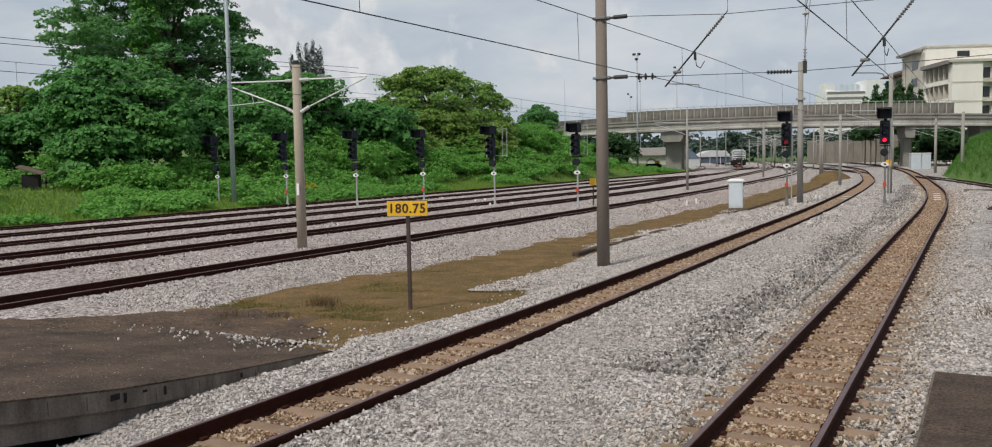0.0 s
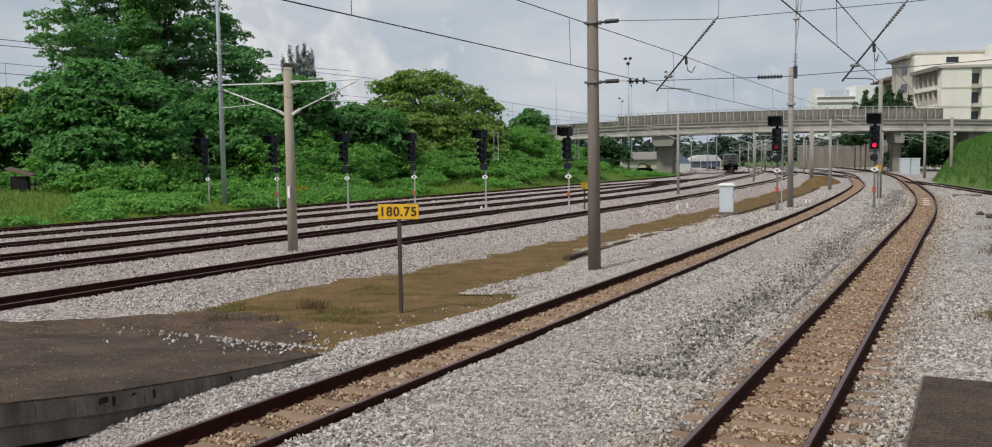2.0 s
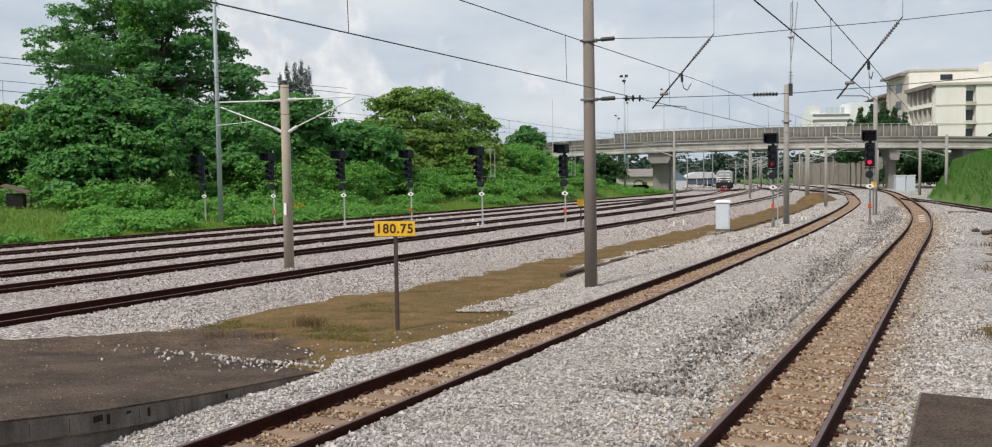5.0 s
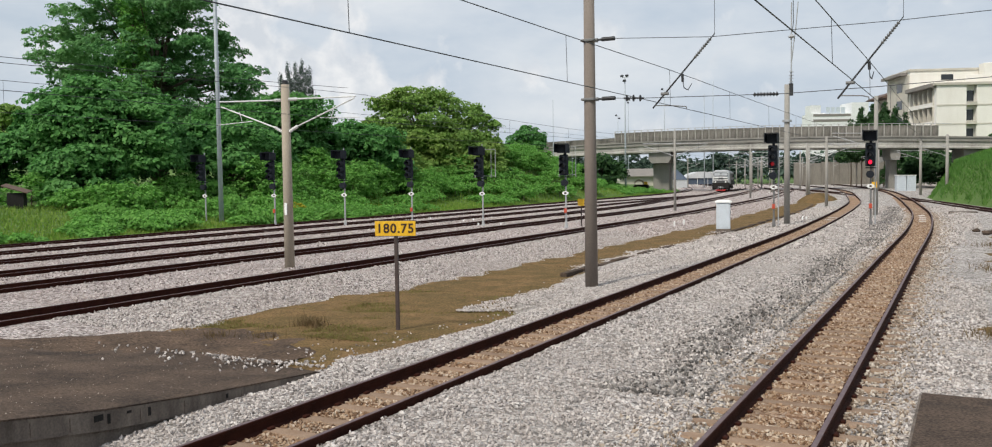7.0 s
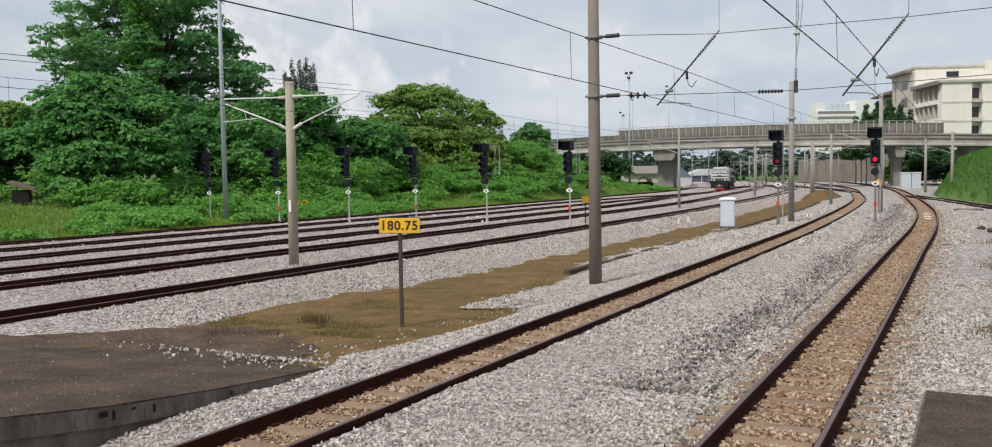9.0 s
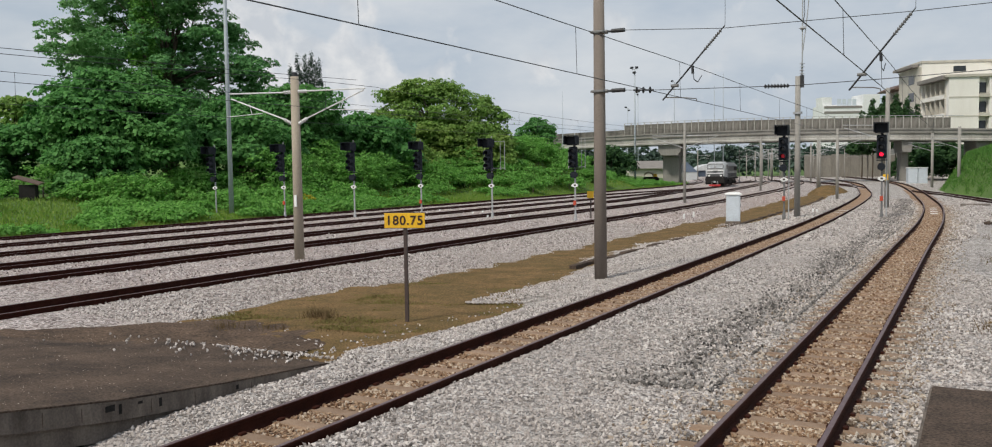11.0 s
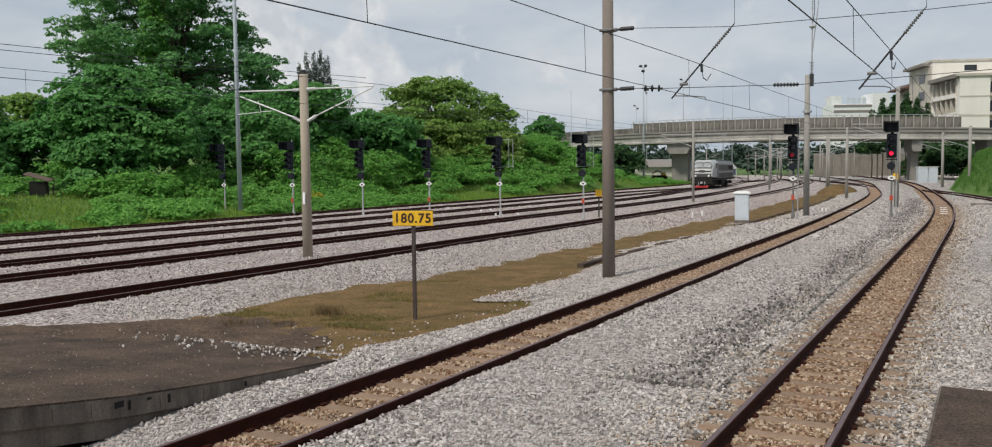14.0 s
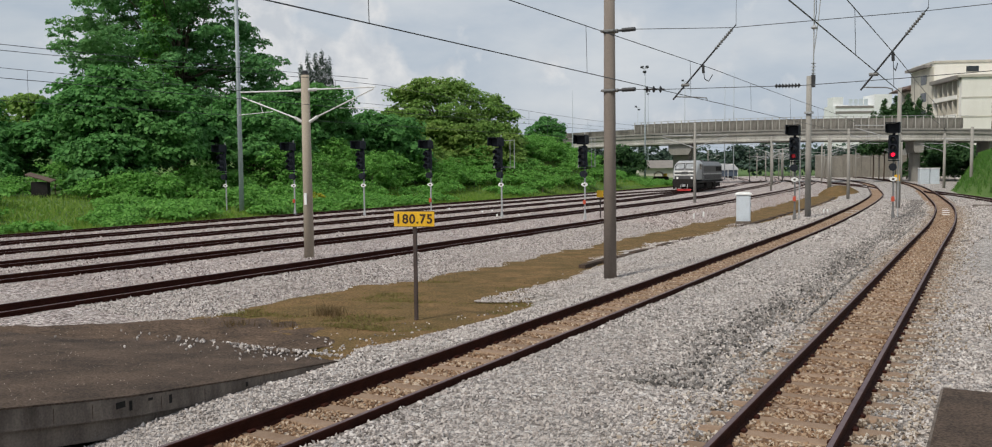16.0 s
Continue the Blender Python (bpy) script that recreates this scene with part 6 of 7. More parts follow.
c, o = clumps([(3.2 + 0.3 * math.sin(2.1 * k), -5.5 + 0.2 * math.cos(1.7 * k), 7.0 + 0.85 * k, 1.15, 1.15, 1.0) for k in range(14)], 1.6, 22, 0.45, 1.0, -0.9)
part("creeper", leaf_mesh("creeper", c, o, 0.22, M_SHRUB), M_SHRUB, rain, "bright green creeper climbing the trunk")
tree("broadleaf_tree", -61, 48, lobes(-61.0, 47.6, 5.4, 9.0, 6.5, 6.7, 26, 0.32, 11), M_LEAF, "dense rounded broadleaf tree with glossy green leaves", 0.62, 56, 0.85, 0.32, 0.4, 0.62)
tree("broadleaf_tree", -57.2, 43.2, lobes(-57.2, 43.2, 2.8, 4.4, 3.6, 3.2, 16, 0.36, 31), M_LEAF, "low broadleaf tree with leaves down to the grass", 0.7, 46, 0.7, 0.3, 0.2, 0.62)
tree("broadleaf_tree", -66, 40, lobes(-66, 39, 2.6, 4.6, 3.6, 3.0, 14, 0.36, 33), M_LEAF, "low broadleaf tree with leaves down to the grass", 0.7, 42, 0.75, 0.32, 0.2, 0.62)
tree("broadleaf_tree", -71, 42, lobes(-72, 41, 4.2, 7.5, 6.0, 5.4, 16, 0.36, 12), M_LEAF, "dense rounded broadleaf tree with glossy green leaves", 0.6, 50, 0.85, 0.33, 0.35, 0.62)
tree("broadleaf_tree", -56, 57, lobes(-56.5, 57, 4.6, 5.5, 5.5, 4.8, 14, 0.36, 23), M_LEAF, "dark green broadleaf tree behind the yard signals", 0.6, 46, 0.8, 0.32, 0.3, 0.62)
tree("broadleaf_tree", -60, 66, lobes(-60, 66, 6.2, 7.5, 7.0, 6.0, 18, 0.36, 13), M_LEAF, "dark green broadleaf tree behind the yard signals", 0.55, 46, 0.85, 0.33, 0.4, 0.62)
tree("broadleaf_tree", -58.5, 76, lobes(-57.6, 76.5, 4.8, 6.0, 6.0, 4.8, 16, 0.36, 14), M_LEAF, "dark green broadleaf tree behind the yard signals", 0.6, 42, 0.85, 0.33, 0.35, 0.62)
olive = []
for k, (s, e, z, w) in enumerate(((-4.3, 0, 11.3, 2.3), (-1.2, 0.5, 11.9, 2.4), (2.0, 0, 11.6, 2.3), (4.6, 0.5, 10.6, 2.1), (6.9, 0, 8.9, 1.9), (-6.0, 0, 9.4, 1.5), (-3.6, -1, 8.4, 2.6), (0.4, -1.5, 8.6, 2.8), (4.0, -1, 7.6, 2.6), (7.0, -0.5, 6.2, 2.0), (-2.0, 1.5, 5.8, 2.8), (2.2, 1.5, 5.2, 2.8), (-5.0, 0, 6.0, 1.8), (-6.4, -1.5, 3.6, 2.2), (-3.0, -2.5, 4.4, 2.6), (0.8, -3, 4.6, 2.8), (4.6, -2.5, 4.4, 2.6), (7.6, -1.5, 4.4, 2.2), (-5.6, -1.0, 7.6, 2.0), (-4.4, -2.6, 6.6, 2.2), (-1.0, -3.0, 6.8, 2.4), (2.6, -3.0, 6.6, 2.4), (6.0, -2.4, 5.6, 2.0), (-6.6, -2.0, 5.4, 1.8))):
    olive += lobes(-58.6 + 0.846 * s - 0.533 * e, 93.0 + 0.533 * s + 0.846 * e, z, w * 1.3, w * 1.3, w * 1.08, 6, 0.42, 60 + k)
tree("olive_tree", -58.6, 93, olive, M_LEAFB, "large olive-green spreading tree behind the bank", 0.85, 30, 0.65, 0.30, 0.45, 0.65, -0.6, 0.25)
tree("olive_tree", -60, 86, lobes(-59.5, 85, 3.6, 5.5, 5.0, 3.8, 16, 0.34, 25), M_LEAFB, "green tree filling the gap behind the signals", 0.8, 30, 0.7, 0.3, 0.3)
tree("shade_tree", -56.8, 117, lobes(-56.8, 117, 7.6, 3.0, 3.0, 3.2, 14, 0.36, 16), M_LEAF, "smaller dark green tree near the bridge", 1.2, 30, 0.5, 0.26, 0.3, 0.65, -0.5, 0.25)
tree("shade_tree", -53, 138, lobes(-52.5, 136, 3.2, 4.2, 3.6, 3.6, 12, 0.38, 17), M_DARKLEAF, "dark low tree beside the bridge", 1.2, 26, 0.6, 0.34, 0.25)
tree("shade_tree", -104, 68, lobes(-104, 68, 8.5, 7.5, 6.0, 5.0, 10, 0.38, 18), M_LEAFB, "dark olive tree beyond the lane", 0.6, 24, 0.9, 0.5, 0.4)
tree("shade_tree", -95, 130, lobes(-95, 130, 7, 14, 7, 5.5, 12, 0.36, 19), M_LEAFB, "distant green tree behind the yard", 0.4, 22, 1.1, 0.7, 0.4)

# small shed with a rusty roof half hidden among the bushes
hut = thing("garden_shed", "small rusty-roofed shed half hidden in the bushes", "shed", at=pose(-55.6, 37.2, 1.2, 0, 0, 40))
# solid near-black block paints the shade below the roof
part("wall", Mesh().box(-0.7, 0.7, -0.5, 0.5, -1.6, 1.42), M_UNDER, hut, "solid side coloured black for the shaded opening")
part("roof", Mesh().add([(-1.1, -0.8, 2.05), (1.1, -0.8, 1.35), (1.1, 0.8, 1.55), (-1.1, 0.8, 2.25), (-1.1, -0.8, 2.13), (1.1, -0.8, 1.43), (1.1, 0.8, 1.63), (-1.1, 0.8, 2.33)], [(3, 2, 1, 0), (4, 5, 6, 7), (0, 1, 5, 4), (1, 2, 6, 5), (2, 3, 7, 6), (3, 0, 4, 7)]), M_ROOF, hut, "sloping rusty roof sheet")
hut.scale = (0.72, 0.72, 0.72)

# feathery conifer standing behind
con = []
for k, dx in enumerate((-2.4, -1.3, -0.3, 0.7, 1.5, 2.4)):
    top = 21.5 - 0.8 * abs(dx) + 0.9 * (k % 2)
    for j in range(7):
        con.append((-98.9 + dx * 0.87 + 0.3 * math.sin(5 * j + k), 116.5 + dx * 0.48, top - 1.7 * (6 - j) - 0.4, 0.95 - 0.11 * j, 0.95 - 0.11 * j, 1.5))
tree("casuarina", -98.9, 116.5, con, M_FARLEAF, "grey-green feathery casuarina rising behind the trees", 9.0, 18, 0.26, 0.13, 0.15, 2.5, -0.9)

# shrubs on the bank, each bush on its own
bush_spots = []
r1 = np.random.default_rng(21)
for k in range(150):
    y = 18 + 126 * (k + r1.uniform(0, 1)) / 150
    edge = float(LINE_Y6(y)) - 3.0
    d = 0.9 + 16.5 * r1.uniform(0, 1) ** 0.9 + (1.2 if y < 50 else 0)
    bush_spots.append((edge - d, y, r1.uniform(1.4, 2.8), r1.uniform(0.28, 0.7) + 0.075 * d))
for k in range(46):
    y = 26 + 116 * (k + r1.uniform(0, 1)) / 46
    edge = float(LINE_Y6(y)) - 3.0
    bush_spots.append((edge - r1.uniform(8.5, 13.5), y, r1.uniform(2.0, 3.2), r1.uniform(2.3, 3.6) if 52 < y < 84 else r1.uniform(1.2, 2.1)))
for k in range(70):
    y = 20 + 45 * (k + r1.uniform(0, 1)) / 70
    bush_spots.append((float(LINE_Y6(y)) - 2.6 - 9.0 * r1.uniform(0, 1), y, r1.uniform(0.9, 1.7), r1.uniform(0.22, 0.42)))
# a clearing is kept before the rusty shed
bush_spots = [q for q in bush_spots if not (q[1] < 40 and q[0] < -42 and abs(q[0] * 0.557 + q[1] * 0.831) < 3.0)]
bush_spots += [(-58.5, 36.2, 1.6, 1.2), (-60.5, 35.0, 2.0, 1.5), (-57.6, 39.6, 2.0, 1.7), (-54.0, 39.6, 1.5, 0.9), (-60.0, 33.2, 1.8, 1.2), (-62.5, 36.5, 2.2, 2.0), (-56.4, 35.2, 1.2, 0.5)]
for k in range(34):
    y = 86 + 40 * (k + r1.uniform(0, 1)) / 34
    bush_spots.append((float(LINE_Y6(y)) - 3.0 - r1.uniform(1.0, 13.0), y, r1.uniform(1.6, 2.8), r1.uniform(0.8, 1.4)))
for k, (x, y, r, h) in enumerate(bush_spots):
    if y > 120:
        h *= 0.5
    z = float(bank_z(x, y))
    b = thing("shrub", "bright green tangled shrub on the grassy bank", "shrub", "shrubs on the bank", pose(x, y, z))
    blob = lobes(0, 0, h * 0.45, r, r, h, 6, 0.45, 100 + k)
    c, o = clumps(blob, 1.0, 20, 0.40, 0.75, -0.2)
    part("foliage", leaf_mesh("foliage", c, o, 0.19, M_SHRUB, 0.3, 1.1), M_SHRUB, b)
    part("stem", Mesh().tube([(0, 0, -0.3), (0.05, 0, h * 0.6)], [0.06, 0.03], 6), M_BARK, b)

yb = thing("flowering_bush", "small yellow-flowering bush in the grass", "shrub", at=pose(-44.6, 52.2, float(bank_z(-44.6, 52.2))))
c, o = clumps([(0, 0, 0.5, 0.5, 0.5, 0.6)], 6.0, 12, 0.2, 0.8, -0.3)
part("foliage", leaf_mesh("foliage", c, o, 0.16, M_YELLOWLEAF), M_YELLOWLEAF, yb)

# bushy growth on the right-hand bank and beside the bridge
for k, (x, y, r, h) in enumerate(((12, 158, 3.5, 2.5), (9, 170, 5, 4), (20, 160, 4, 3), (-7.0, 182, 3.5, 5.0), (-10.5, 187, 4.0, 6.3), (-5.5, 189, 4.0, 6.6), (-2.0, 184, 3.0, 2.4), (4.0, 186, 3.0, 2.0))):
    z = float(bank_z(x, y))
    b = thing("shrub", "dark green shrub on the steep bank by the bridge", "shrub", "shrubs by the bridge", pose(x, y, z))
    c, o = clumps(lobes(0, 0, h * 0.45, r, r, h, 7, 0.45, 300 + k), 1.2, 16, 0.5, 0.8, -0.3)
    part("foliage", leaf_mesh("foliage", c, o, 0.42, M_DARKLEAF), M_DARKLEAF, b)
    part("stem", Mesh().tube([(0, 0, -0.3), (0.05, 0, h * 0.6)], [0.08, 0.04], 6), M_BARK, b)
# trees between the bridge and the apartments
for k, (x, y, h, r) in enumerate(((-18.4, 194.1, 15.0, 2.6), (-16.3, 194.6, 15.6, 2.8), (-14.2, 194.3, 15.9, 2.9), (-12.2, 195.0, 14.9, 2.5), (-10.4, 194.4, 13.4, 2.2), (-20.6, 196.0, 12.8, 2.6))):
    cone = [(x, y, h * (0.46 + 0.105 * j), r * (1.15 - 0.21 * j), r * (1.15 - 0.21 * j), h * 0.075) for j in range(6)]
    tree("cypress", x, y, cone, M_DARKLEAF, "dark green conical tree in front of the apartments", 4.5, 22, 0.45, 0.34, 0.12, 1.0, -0.9)


def blades(name, xs, ys, zs, height, width, material, label, category):
    n = len(xs)
    q = rng.uniform(0, math.pi, n)
    w = width * rng.uniform(0.6, 1.4, n)
    h = height * rng.uniform(0.45, 1.3, n)
    lean = rng.normal(0, 0.35, (n, 2)) * h[:, None]
    base = np.stack([xs, ys, zs - 0.03], 1)
    side = np.stack([np.cos(q) * w, np.sin(q) * w, np.zeros(n)], 1)
    tip = base + np.concatenate([lean, h[:, None]], 1)
    v = np.stack([base - side, base + side, tip], 1).reshape(-1, 3)
    ob = new(name, fast_mesh(name, v, np.arange(3 * n).reshape(-1, 3), material))
    return tagged(ob, label, category, kind="stuff")


n = 90000
ys = 12 + 150 * rng.uniform(0, 1, n) ** 1.4
dl = 0.3 + 15 * rng.uniform(0, 1, n) ** 1.3
xs = LINE_Y6(ys) - 1.9 - dl
blades("grass", xs, ys, bank_z(xs, ys), 0.27, 0.04, M_GRASS, "long green grass with yellowing patches on the bank", "grass")
n = 120000
ys = 60 + 115 * rng.uniform(0, 1, n)
xs = np.maximum(LINE_D(np.clip(ys, 20, 106.9)) + 2.4, LINE_A(ys) + 2.7) + 0.2 + 17 * rng.uniform(0, 1, n)
blades("bank_grass", xs, ys, bank_z(xs, ys), 0.32, 0.05, M_BANKGRASS, "bright green grass on the steep bank", "grass")
n = 16000
ys = 11 + 70 * rng.uniform(0, 1, n) ** 1.8
f = rng.uniform(0, 1, n)
xs = (LINE_Y1(ys) + 3.3) * f + (LINE_B(ys) - 3.5) * (1 - f)
keep = (np.sin(xs * 1.1 + ys * 0.5) + np.sin(ys * 0.9 - xs * 0.6) + rng.normal(0, 0.5, n)) > 0.1
xs, ys = xs[keep], ys[keep]
blades("dry_grass", xs, ys, np.interp(ys, SOIL_Y, SOIL_Z), 0.04, 0.012, M_DRYGRASS, "thin dry grass on the soil strip", "grass")
n = 34000
ys = 13.3 + 8 * rng.uniform(0, 1, n) ** 1.3
f = rng.uniform(0, 1, n)
xs = -14.2 * f - 8.9 * (1 - f)
keep = (np.sin(xs * 1.7 + ys * 0.9) + np.sin(ys * 1.3 - xs * 0.8) + rng.normal(0, 0.8, n)) > -0.5
xs, ys = xs[keep], ys[keep]
blades("mossy_grass", xs, ys, np.interp(ys, SOIL_Y, SOIL_Z), 0.035, 0.014, M_MOSS, "short olive mossy grass beside the kilometre sign", "grass")
tx, ty = [], []
for cx, cy, rr, k in ((-12.05, 14.4, 0.16, 240), (-12.5, 12.2, 0.16, 110), (-11.6, 12.6, 0.2, 70), (0.6, 17.2, 0.3, 260), (1.2, 16.8, 0.3, 200), (1.4, 38, 0.6, 260), (1.2, 29, 0.5, 260), (1.2, 24, 0.4, 200)):
    tx.append(cx + rng.normal(0, rr, k)), ty.append(cy + rng.normal(0, rr, k))
tx, ty = np.concatenate(tx), np.concatenate(ty)
blades("dry_tufts", tx, ty, np.where(tx > -5, -0.1, np.interp(ty, SOIL_Y, SOIL_Z)), 0.22, 0.01, M_DRYGRASS, "dead brown grass tufts", "grass")

# far woods behind everything
far = [(-112 + 4.2 * k, 276 + 0.2 * k, 1.6, 4.0, 2.5, 2.6 + 0.8 * math.sin(k * 2.1)) for k in range(17)]
r2 = np.random.default_rng(5)
far += [(-58 + 4.5 * k, 300 + k, 4.0, 4.5, 3.0, 4.2 + 0.9 * math.sin(k * 1.7)) for k in range(9)]
for k in range(120):
    x = -330 + 420 * (k + r2.uniform(0, 1)) / 120
    far.append((x, 330 + 0.25 * (x + 100) + r2.uniform(-12, 12), r2.uniform(2.5, 5.0), r2.uniform(6, 10), r2.uniform(5, 8), r2.uniform(4.5, 8.0)))
c, o = clumps(far, 0.07, 14, 1.7, 0.7, -0.2)
tagged(new("far_woods", leaf_mesh("far_woods", c, o, 1.25, M_FARLEAF)), "line of distant woods with haze tinted into the green", "woods", kind="stuff")


# ---------------------------------------------------------------- loose ballast stones
def stones(name, n, places, size, material, label, flat=0.75):
    xs, ys, zs = places
    n = len(xs)
    base = np.array([(-1, 0, 0), (0, -1, 0), (1, 0, 0), (0, 1, 0), (0, 0, 1), (0, 0, -1)], float) * 0.72
    v = base[None] * rng.uniform(0.6, 1.2, (n, 6, 3)) + rng.normal(0, 0.11, (n, 6, 3))
    s = size * rng.uniform(0.55, 1.3, n)
    v = v * s[:, None, None] * np.array([1.15, 0.85, flat])
    ax = rng.normal(0, 1, (n, 4))
    ax /= np.linalg.norm(ax, axis=1, keepdims=True)
    w, a, b, c = ax.T
    R = np.stack([np.stack([1 - 2 * (b * b + c * c), 2 * (a * b - c * w), 2 * (a * c + b * w)], 1),
                  np.stack([2 * (a * b + c * w), 1 - 2 * (a * a + c * c), 2 * (b * c - a * w)], 1),
                  np.stack([2 * (a * c - b * w), 2 * (b * c + a * w), 1 - 2 * (a * a + b * b)], 1)], 1)
    v = np.einsum("nij,nkj->nki", R, v) + np.stack([xs, ys, zs], 1)[:, None]
    f = np.array([(0, 1, 4), (1, 2, 4), (2, 3, 4), (3, 0, 4), (1, 0, 5), (2, 1, 5), (3, 2, 5), (0, 3, 5)])
    quads = (np.arange(n)[:, None, None] * 6 + f[None]).reshape(-1, 3)
    ob = new(name, fast_mesh(name, v.reshape(-1, 3), quads, material))
    return tagged(ob, label, "ballast", kind="stuff")


def bed_places(n, profile, y0, y1, power, pick):
    ys = y0 + (y1 - y0) * rng.uniform(0, 1, n) ** power
    xs, zs = np.empty(n), np.empty(n)
    u = rng.uniform(0, 1, n)
    k = np.round(ys * 4) / 4
    for yy in np.unique(k):
        m = k == yy
        px, pz = profile(float(yy))
        lo, hi = pick(px, float(yy))
        xs[m] = lo + (hi - lo) * u[m]
        zs[m] = np.interp(xs[m], px, pz)
    zs = zs + wobble(xs, ys)
    return xs, ys, zs


def clear_of(p, lines, half):
    xs, ys, zs = p
    keep = np.ones(len(xs), bool)
    for f in lines:
        keep &= np.abs(xs - f(ys)) > half
    return xs[keep], ys[keep], zs[keep]


p = clear_of(bed_places(84000, main_profile, 5.3, 34, 1.6, lambda px, y: (px[0] + 0.1, px[0] + 11.5)), (LINE_B,), 0.61)
p = clear_of(p, (LINE_A,), 0.9)
keep = ~((p[0] > -0.5) & (p[1] < 10.2)) & ~((p[0] < -8.3) & (p[1] < 10.2))
stones("ballast_stones", 0, (p[0][keep], p[1][keep], p[2][keep] + 0.006), 0.038, M_STONES, "loose pale grey crushed stones of the track bed")
p = clear_of(bed_places(30000, yard_profile, 12, 45, 1.4, lambda px, y: (px[-1] - 5.0, px[-1])), (LINE_Y1,), 0.61)
stones("yard_stones", 0, (p[0], p[1], p[2] + 0.008), 0.047, M_STONES, "loose pale grey crushed stones of the yard track bed")
p = clear_of(bed_places(18000, main_profile, 33, 80, 1.3, lambda px, y: (px[0] + 0.1, min(px[-1], px[0] + 12.5))), (LINE_A, LINE_B), 0.66)
stones("far_ballast_stones", 0, (p[0], p[1], p[2] + 0.01), 0.075, M_STONES, "loose pale grey crushed stones along the curve")
for line in (LINE_A, LINE_B):
    n = 15000
    ys = 6.5 + 52 * rng.uniform(0, 1, n) ** 1.5
    xs = line(ys) + rng.uniform(-0.47, 0.47, n)
    off = np.abs(((ys - 4.0) % 0.62) - 0.31) < 0.19
    if line is LINE_A:      # dusty stones between the sleeper ends, thinning out over the shoulder
        k = 13000
        y2 = 6.5 + 62 * rng.uniform(0, 1, k) ** 1.5
        side = np.where(rng.uniform(0, 1, k) < 0.5, -1.0, 1.0)
        d2 = 0.60 + np.abs(rng.normal(0, 0.42, k))
        x2 = line(y2) + side * d2
        gap = (np.abs(((y2 - 4.0) % 0.62) - 0.31) < 0.20) | (d2 > 0.98)
        gap &= ~((x2 > -0.5) & (y2 < 12.0))
        stones("shoulder_stones", 0, (x2[gap], y2[gap], np.interp(d2[gap], [0.6, 0.98, 1.2], [-0.17, -0.15, -0.115])), 0.042, M_TANSTONES, "dust-stained stones along the rails' shoulders")
    stones("infill_stones", 0, (xs[off], ys[off], np.full(off.sum(), -0.165)), 0.042, M_RUSTSTONES, "rust-stained stones packed between the rails")
n = 430
a = rng.normal(0, 1, (n, 2))
u = rng.uniform(0, 1, n) ** 0.5
sx, sy = -14.0 + 5.2 * u + 0.4 * a[:, 0], 12.0 - 1.6 * u + (0.38 + 0.55 * (1 - u)) * a[:, 1]
ok = (sx > -14.5) & (sx < -8.6) & (sy < 13)
stz = np.interp(sy, [9.6, 10.5, 10.9, 13.0], [-0.015, -0.10, -0.21, -0.24])
n = 700
cx, cy = rng.uniform(-15.0, -8.6, n), rng.uniform(4.2, 10.2, n)
stones("grit", 0, (cx, cy, np.interp(cy, [3.0, 5.07, 5.74, 6.51, 8.12, 9.6, 10.5], [0.70, 0.46, 0.36, 0.25, 0.09, -0.015, -0.10]) + 0.003), 0.0095, M_TANSTONES, "small pale grit lying on the old platform")
stones("stray_stones", 0, (sx[ok], sy[ok], stz[ok] + 0.015), 0.045, M_STONES, "stray white stones scattered on the old platform")


p = bed_places(15000, yard_profile, 44, 100, 1.3, lambda px, y: (px[-1] - 5.5, px[-1]))
p = clear_of(p, (LINE_Y1,), 0.61)
stones("far_yard_stones", 0, (p[0], p[1], p[2] + 0.01), 0.066, M_PINKSTONES, "loose pale grey crushed stones of the yard track bed")
p = bed_places(20000, yard_profile, 14, 60, 1.3, lambda px, y: (px[-1] - 25.0, px[-1] - 4.6))
p = clear_of(p, (LINE_Y1, LINE_Y2, LINE_Y3, LINE_Y4, LINE_Y5, LINE_Y6), 0.66)
stones("yard_middle_stones", 0, (p[0], p[1], p[2] + 0.01), 0.055, M_PINKSTONES, "loose pale grey crushed stones between the yard tracks")
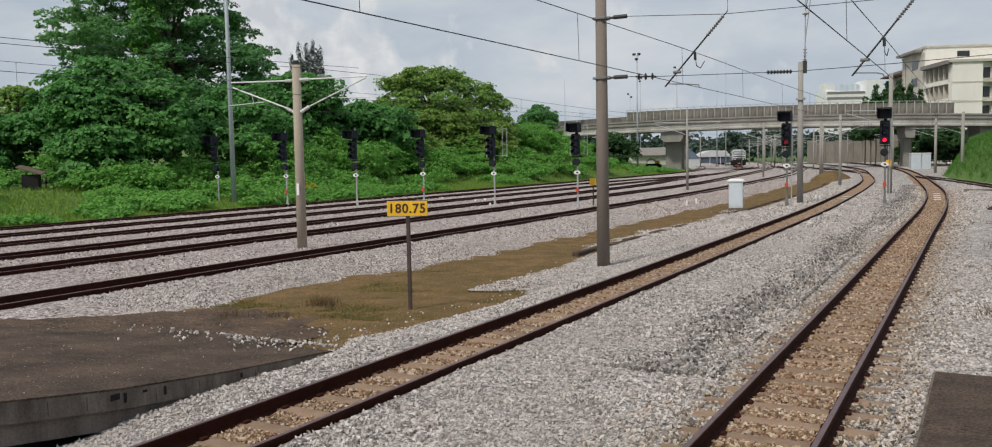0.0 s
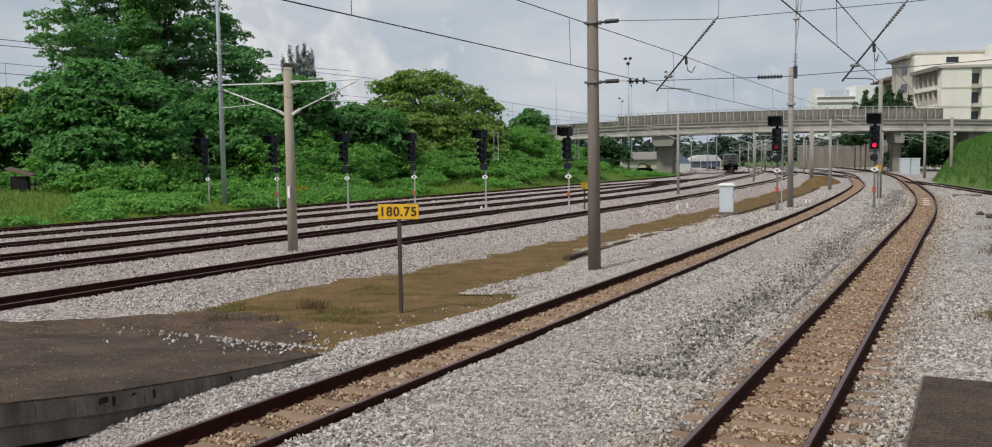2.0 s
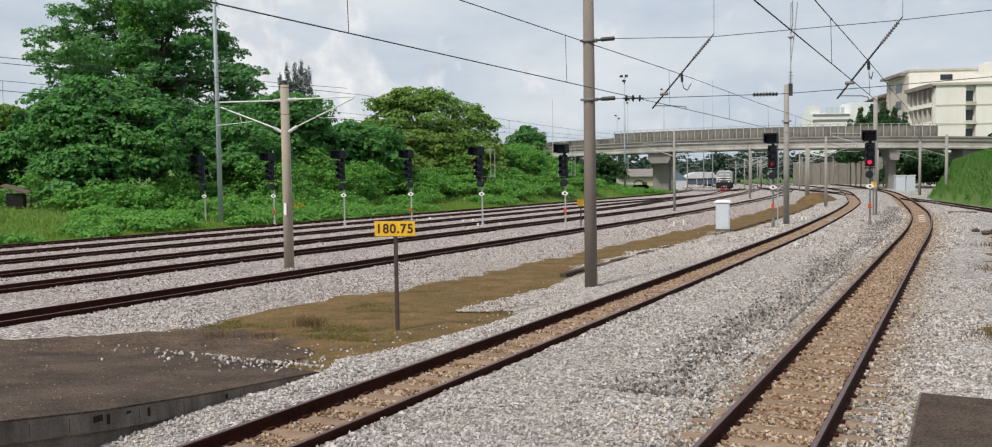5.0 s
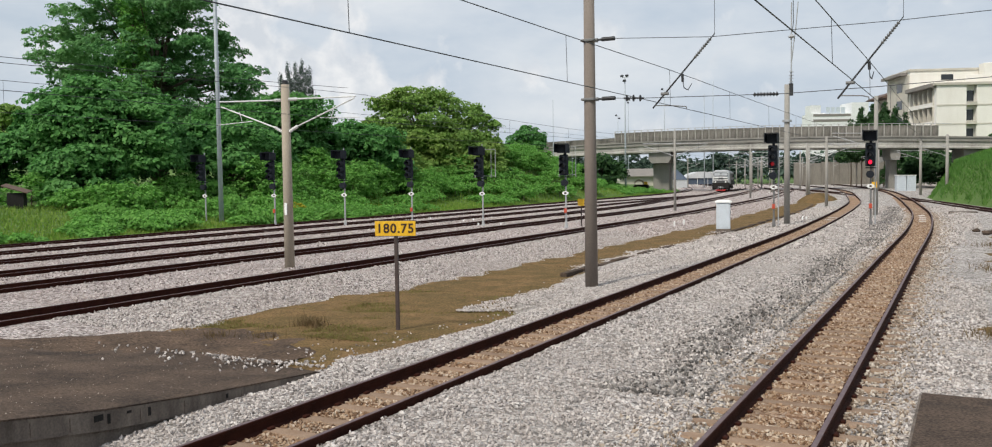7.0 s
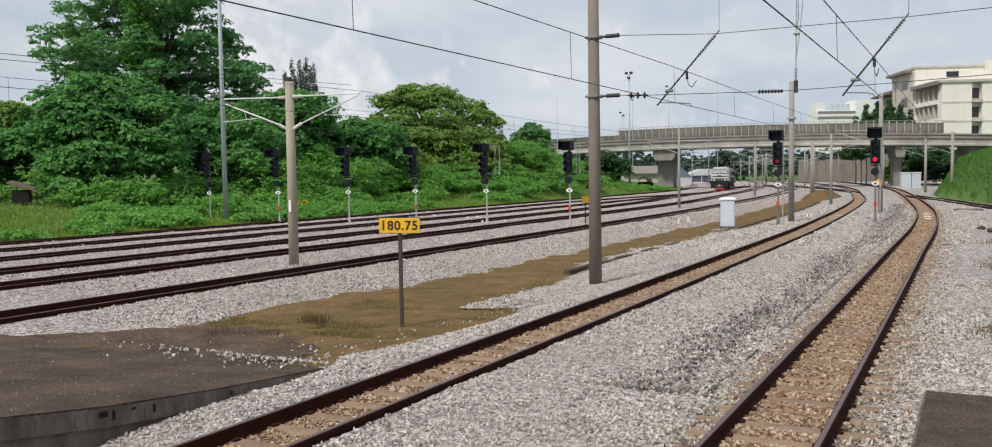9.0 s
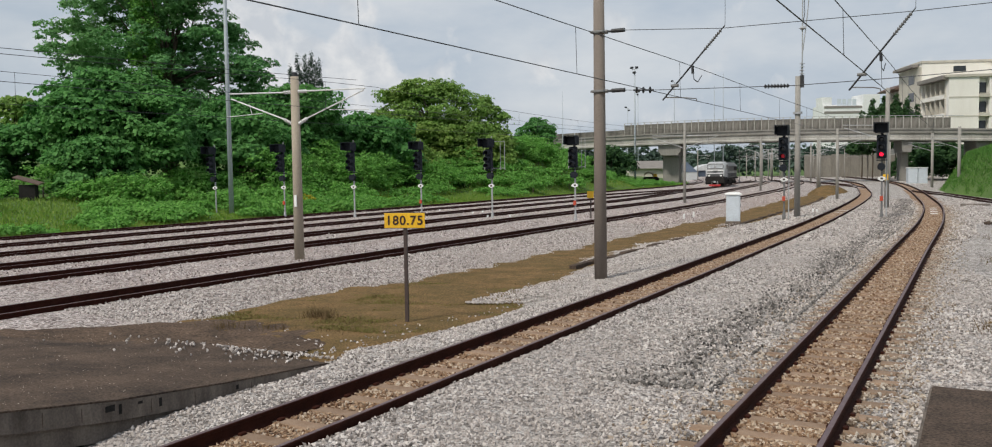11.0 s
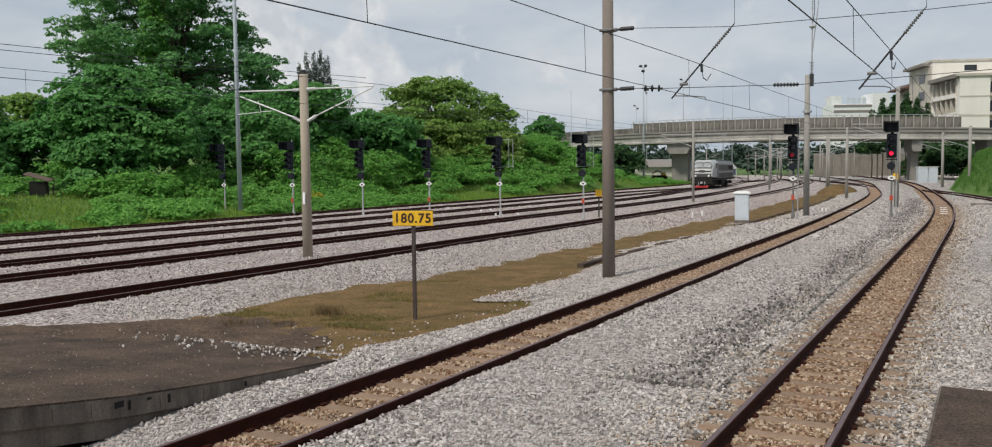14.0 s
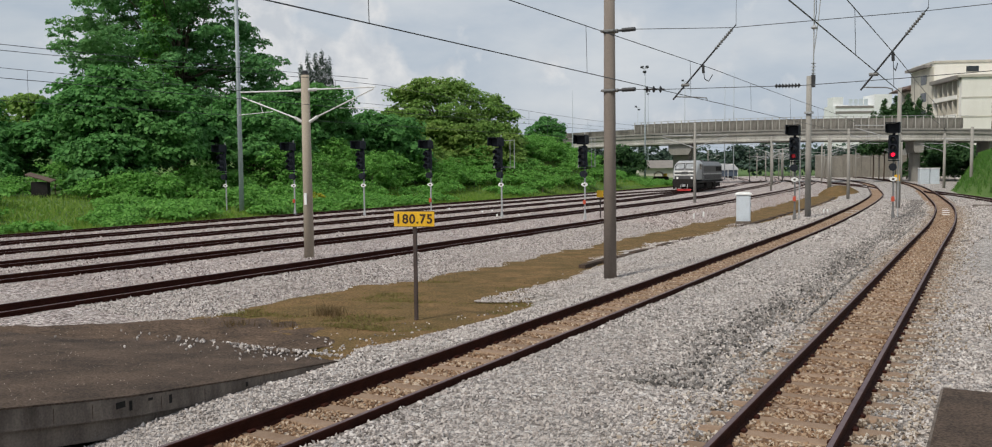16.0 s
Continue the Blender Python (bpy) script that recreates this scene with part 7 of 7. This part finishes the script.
# a tongue of stones spilt over the soil, and strays along the ballast's foot
k = 7500
ky = 11.0 + 68 * rng.uniform(0, 1, k) ** 1.4
kx = (LINE_A(ky) + LINE_B(ky)) / 2 + 0.75 + 0.55 * rng.normal(0, 1, k) + 0.4 * np.sin(0.35 * ky)
kx = np.minimum(kx, LINE_A(ky) - 1.1)
stones("old_stones", 0, (kx, ky, np.full(k, -0.105)), 0.048, M_DARKSTONES, "older soot-grey stones in the hollow between the main lines")
n = 3400
u = rng.uniform(0, 1, n)
ty = 17.9 + 7.0 * u ** 1.15
tx = np.interp(ty, [17.9, 18.5, 24], [-10.55, -10.65, -10.6]) + 0.06 * np.sin(7 * ty)
tx = tx + (np.interp(ty, [17.9, 18.6, 24], [-10.2, -9.0, -9.0]) - tx) * rng.uniform(0, 1, n)
k = 220
ey = 11.5 + 40 * rng.uniform(0, 1, k) ** 1.4
ex = LINE_B(ey) - np.interp(ey, [11, 14, 16.7, 18.2, 18.9, 24], [2.2, 2.6, 2.4, 2.1, 3.5, 3.6]) - np.abs(rng.normal(0, 0.35, k))
tx, ty = np.concatenate([tx, ex]), np.concatenate([ty, ey])
stones("spilt_stones", 0, (tx, ty, np.interp(ty, SOIL_Y, SOIL_Z) + 0.02), 0.038, M_STONES, "pale stones spilt from the ballast over the soil")


n = 150
q = rng.normal(0, 0.42, (n, 2))
stones("heaped_stones", 0, (-11.6 + q[:, 0], 48.5 + q[:, 1], -0.34 - 0.12 * np.hypot(q[:, 0], q[:, 1])), 0.075, M_STONES, "pale stones heaped round the relay cabinet")


# ---------------------------------------------------------------- what moves
def motions():
    speed, start = 5.27, 180.5
    def place(t):
        y = start - speed * t
        return float(LINE_RUN(y)), y
    rows = []
    for k in range(33):
        t = 0.5 * k
        x, y = place(t)
        bx, by = float(LINE_RUN(y + 15)), y + 15
        rows.append((t, pose(x, y, 0.0, 0, 0, math.degrees(math.atan2(x - bx, by - y)))))
    walk(loco, rows)
    turn = math.degrees(speed / 0.48)
    for w in wheelsets:
        at = tuple(w.location)
        walk(w, [(4 * k / 30, pose(*at, turn * 4 * k / 30, 0, 0)) for k in range(121)])


motions()
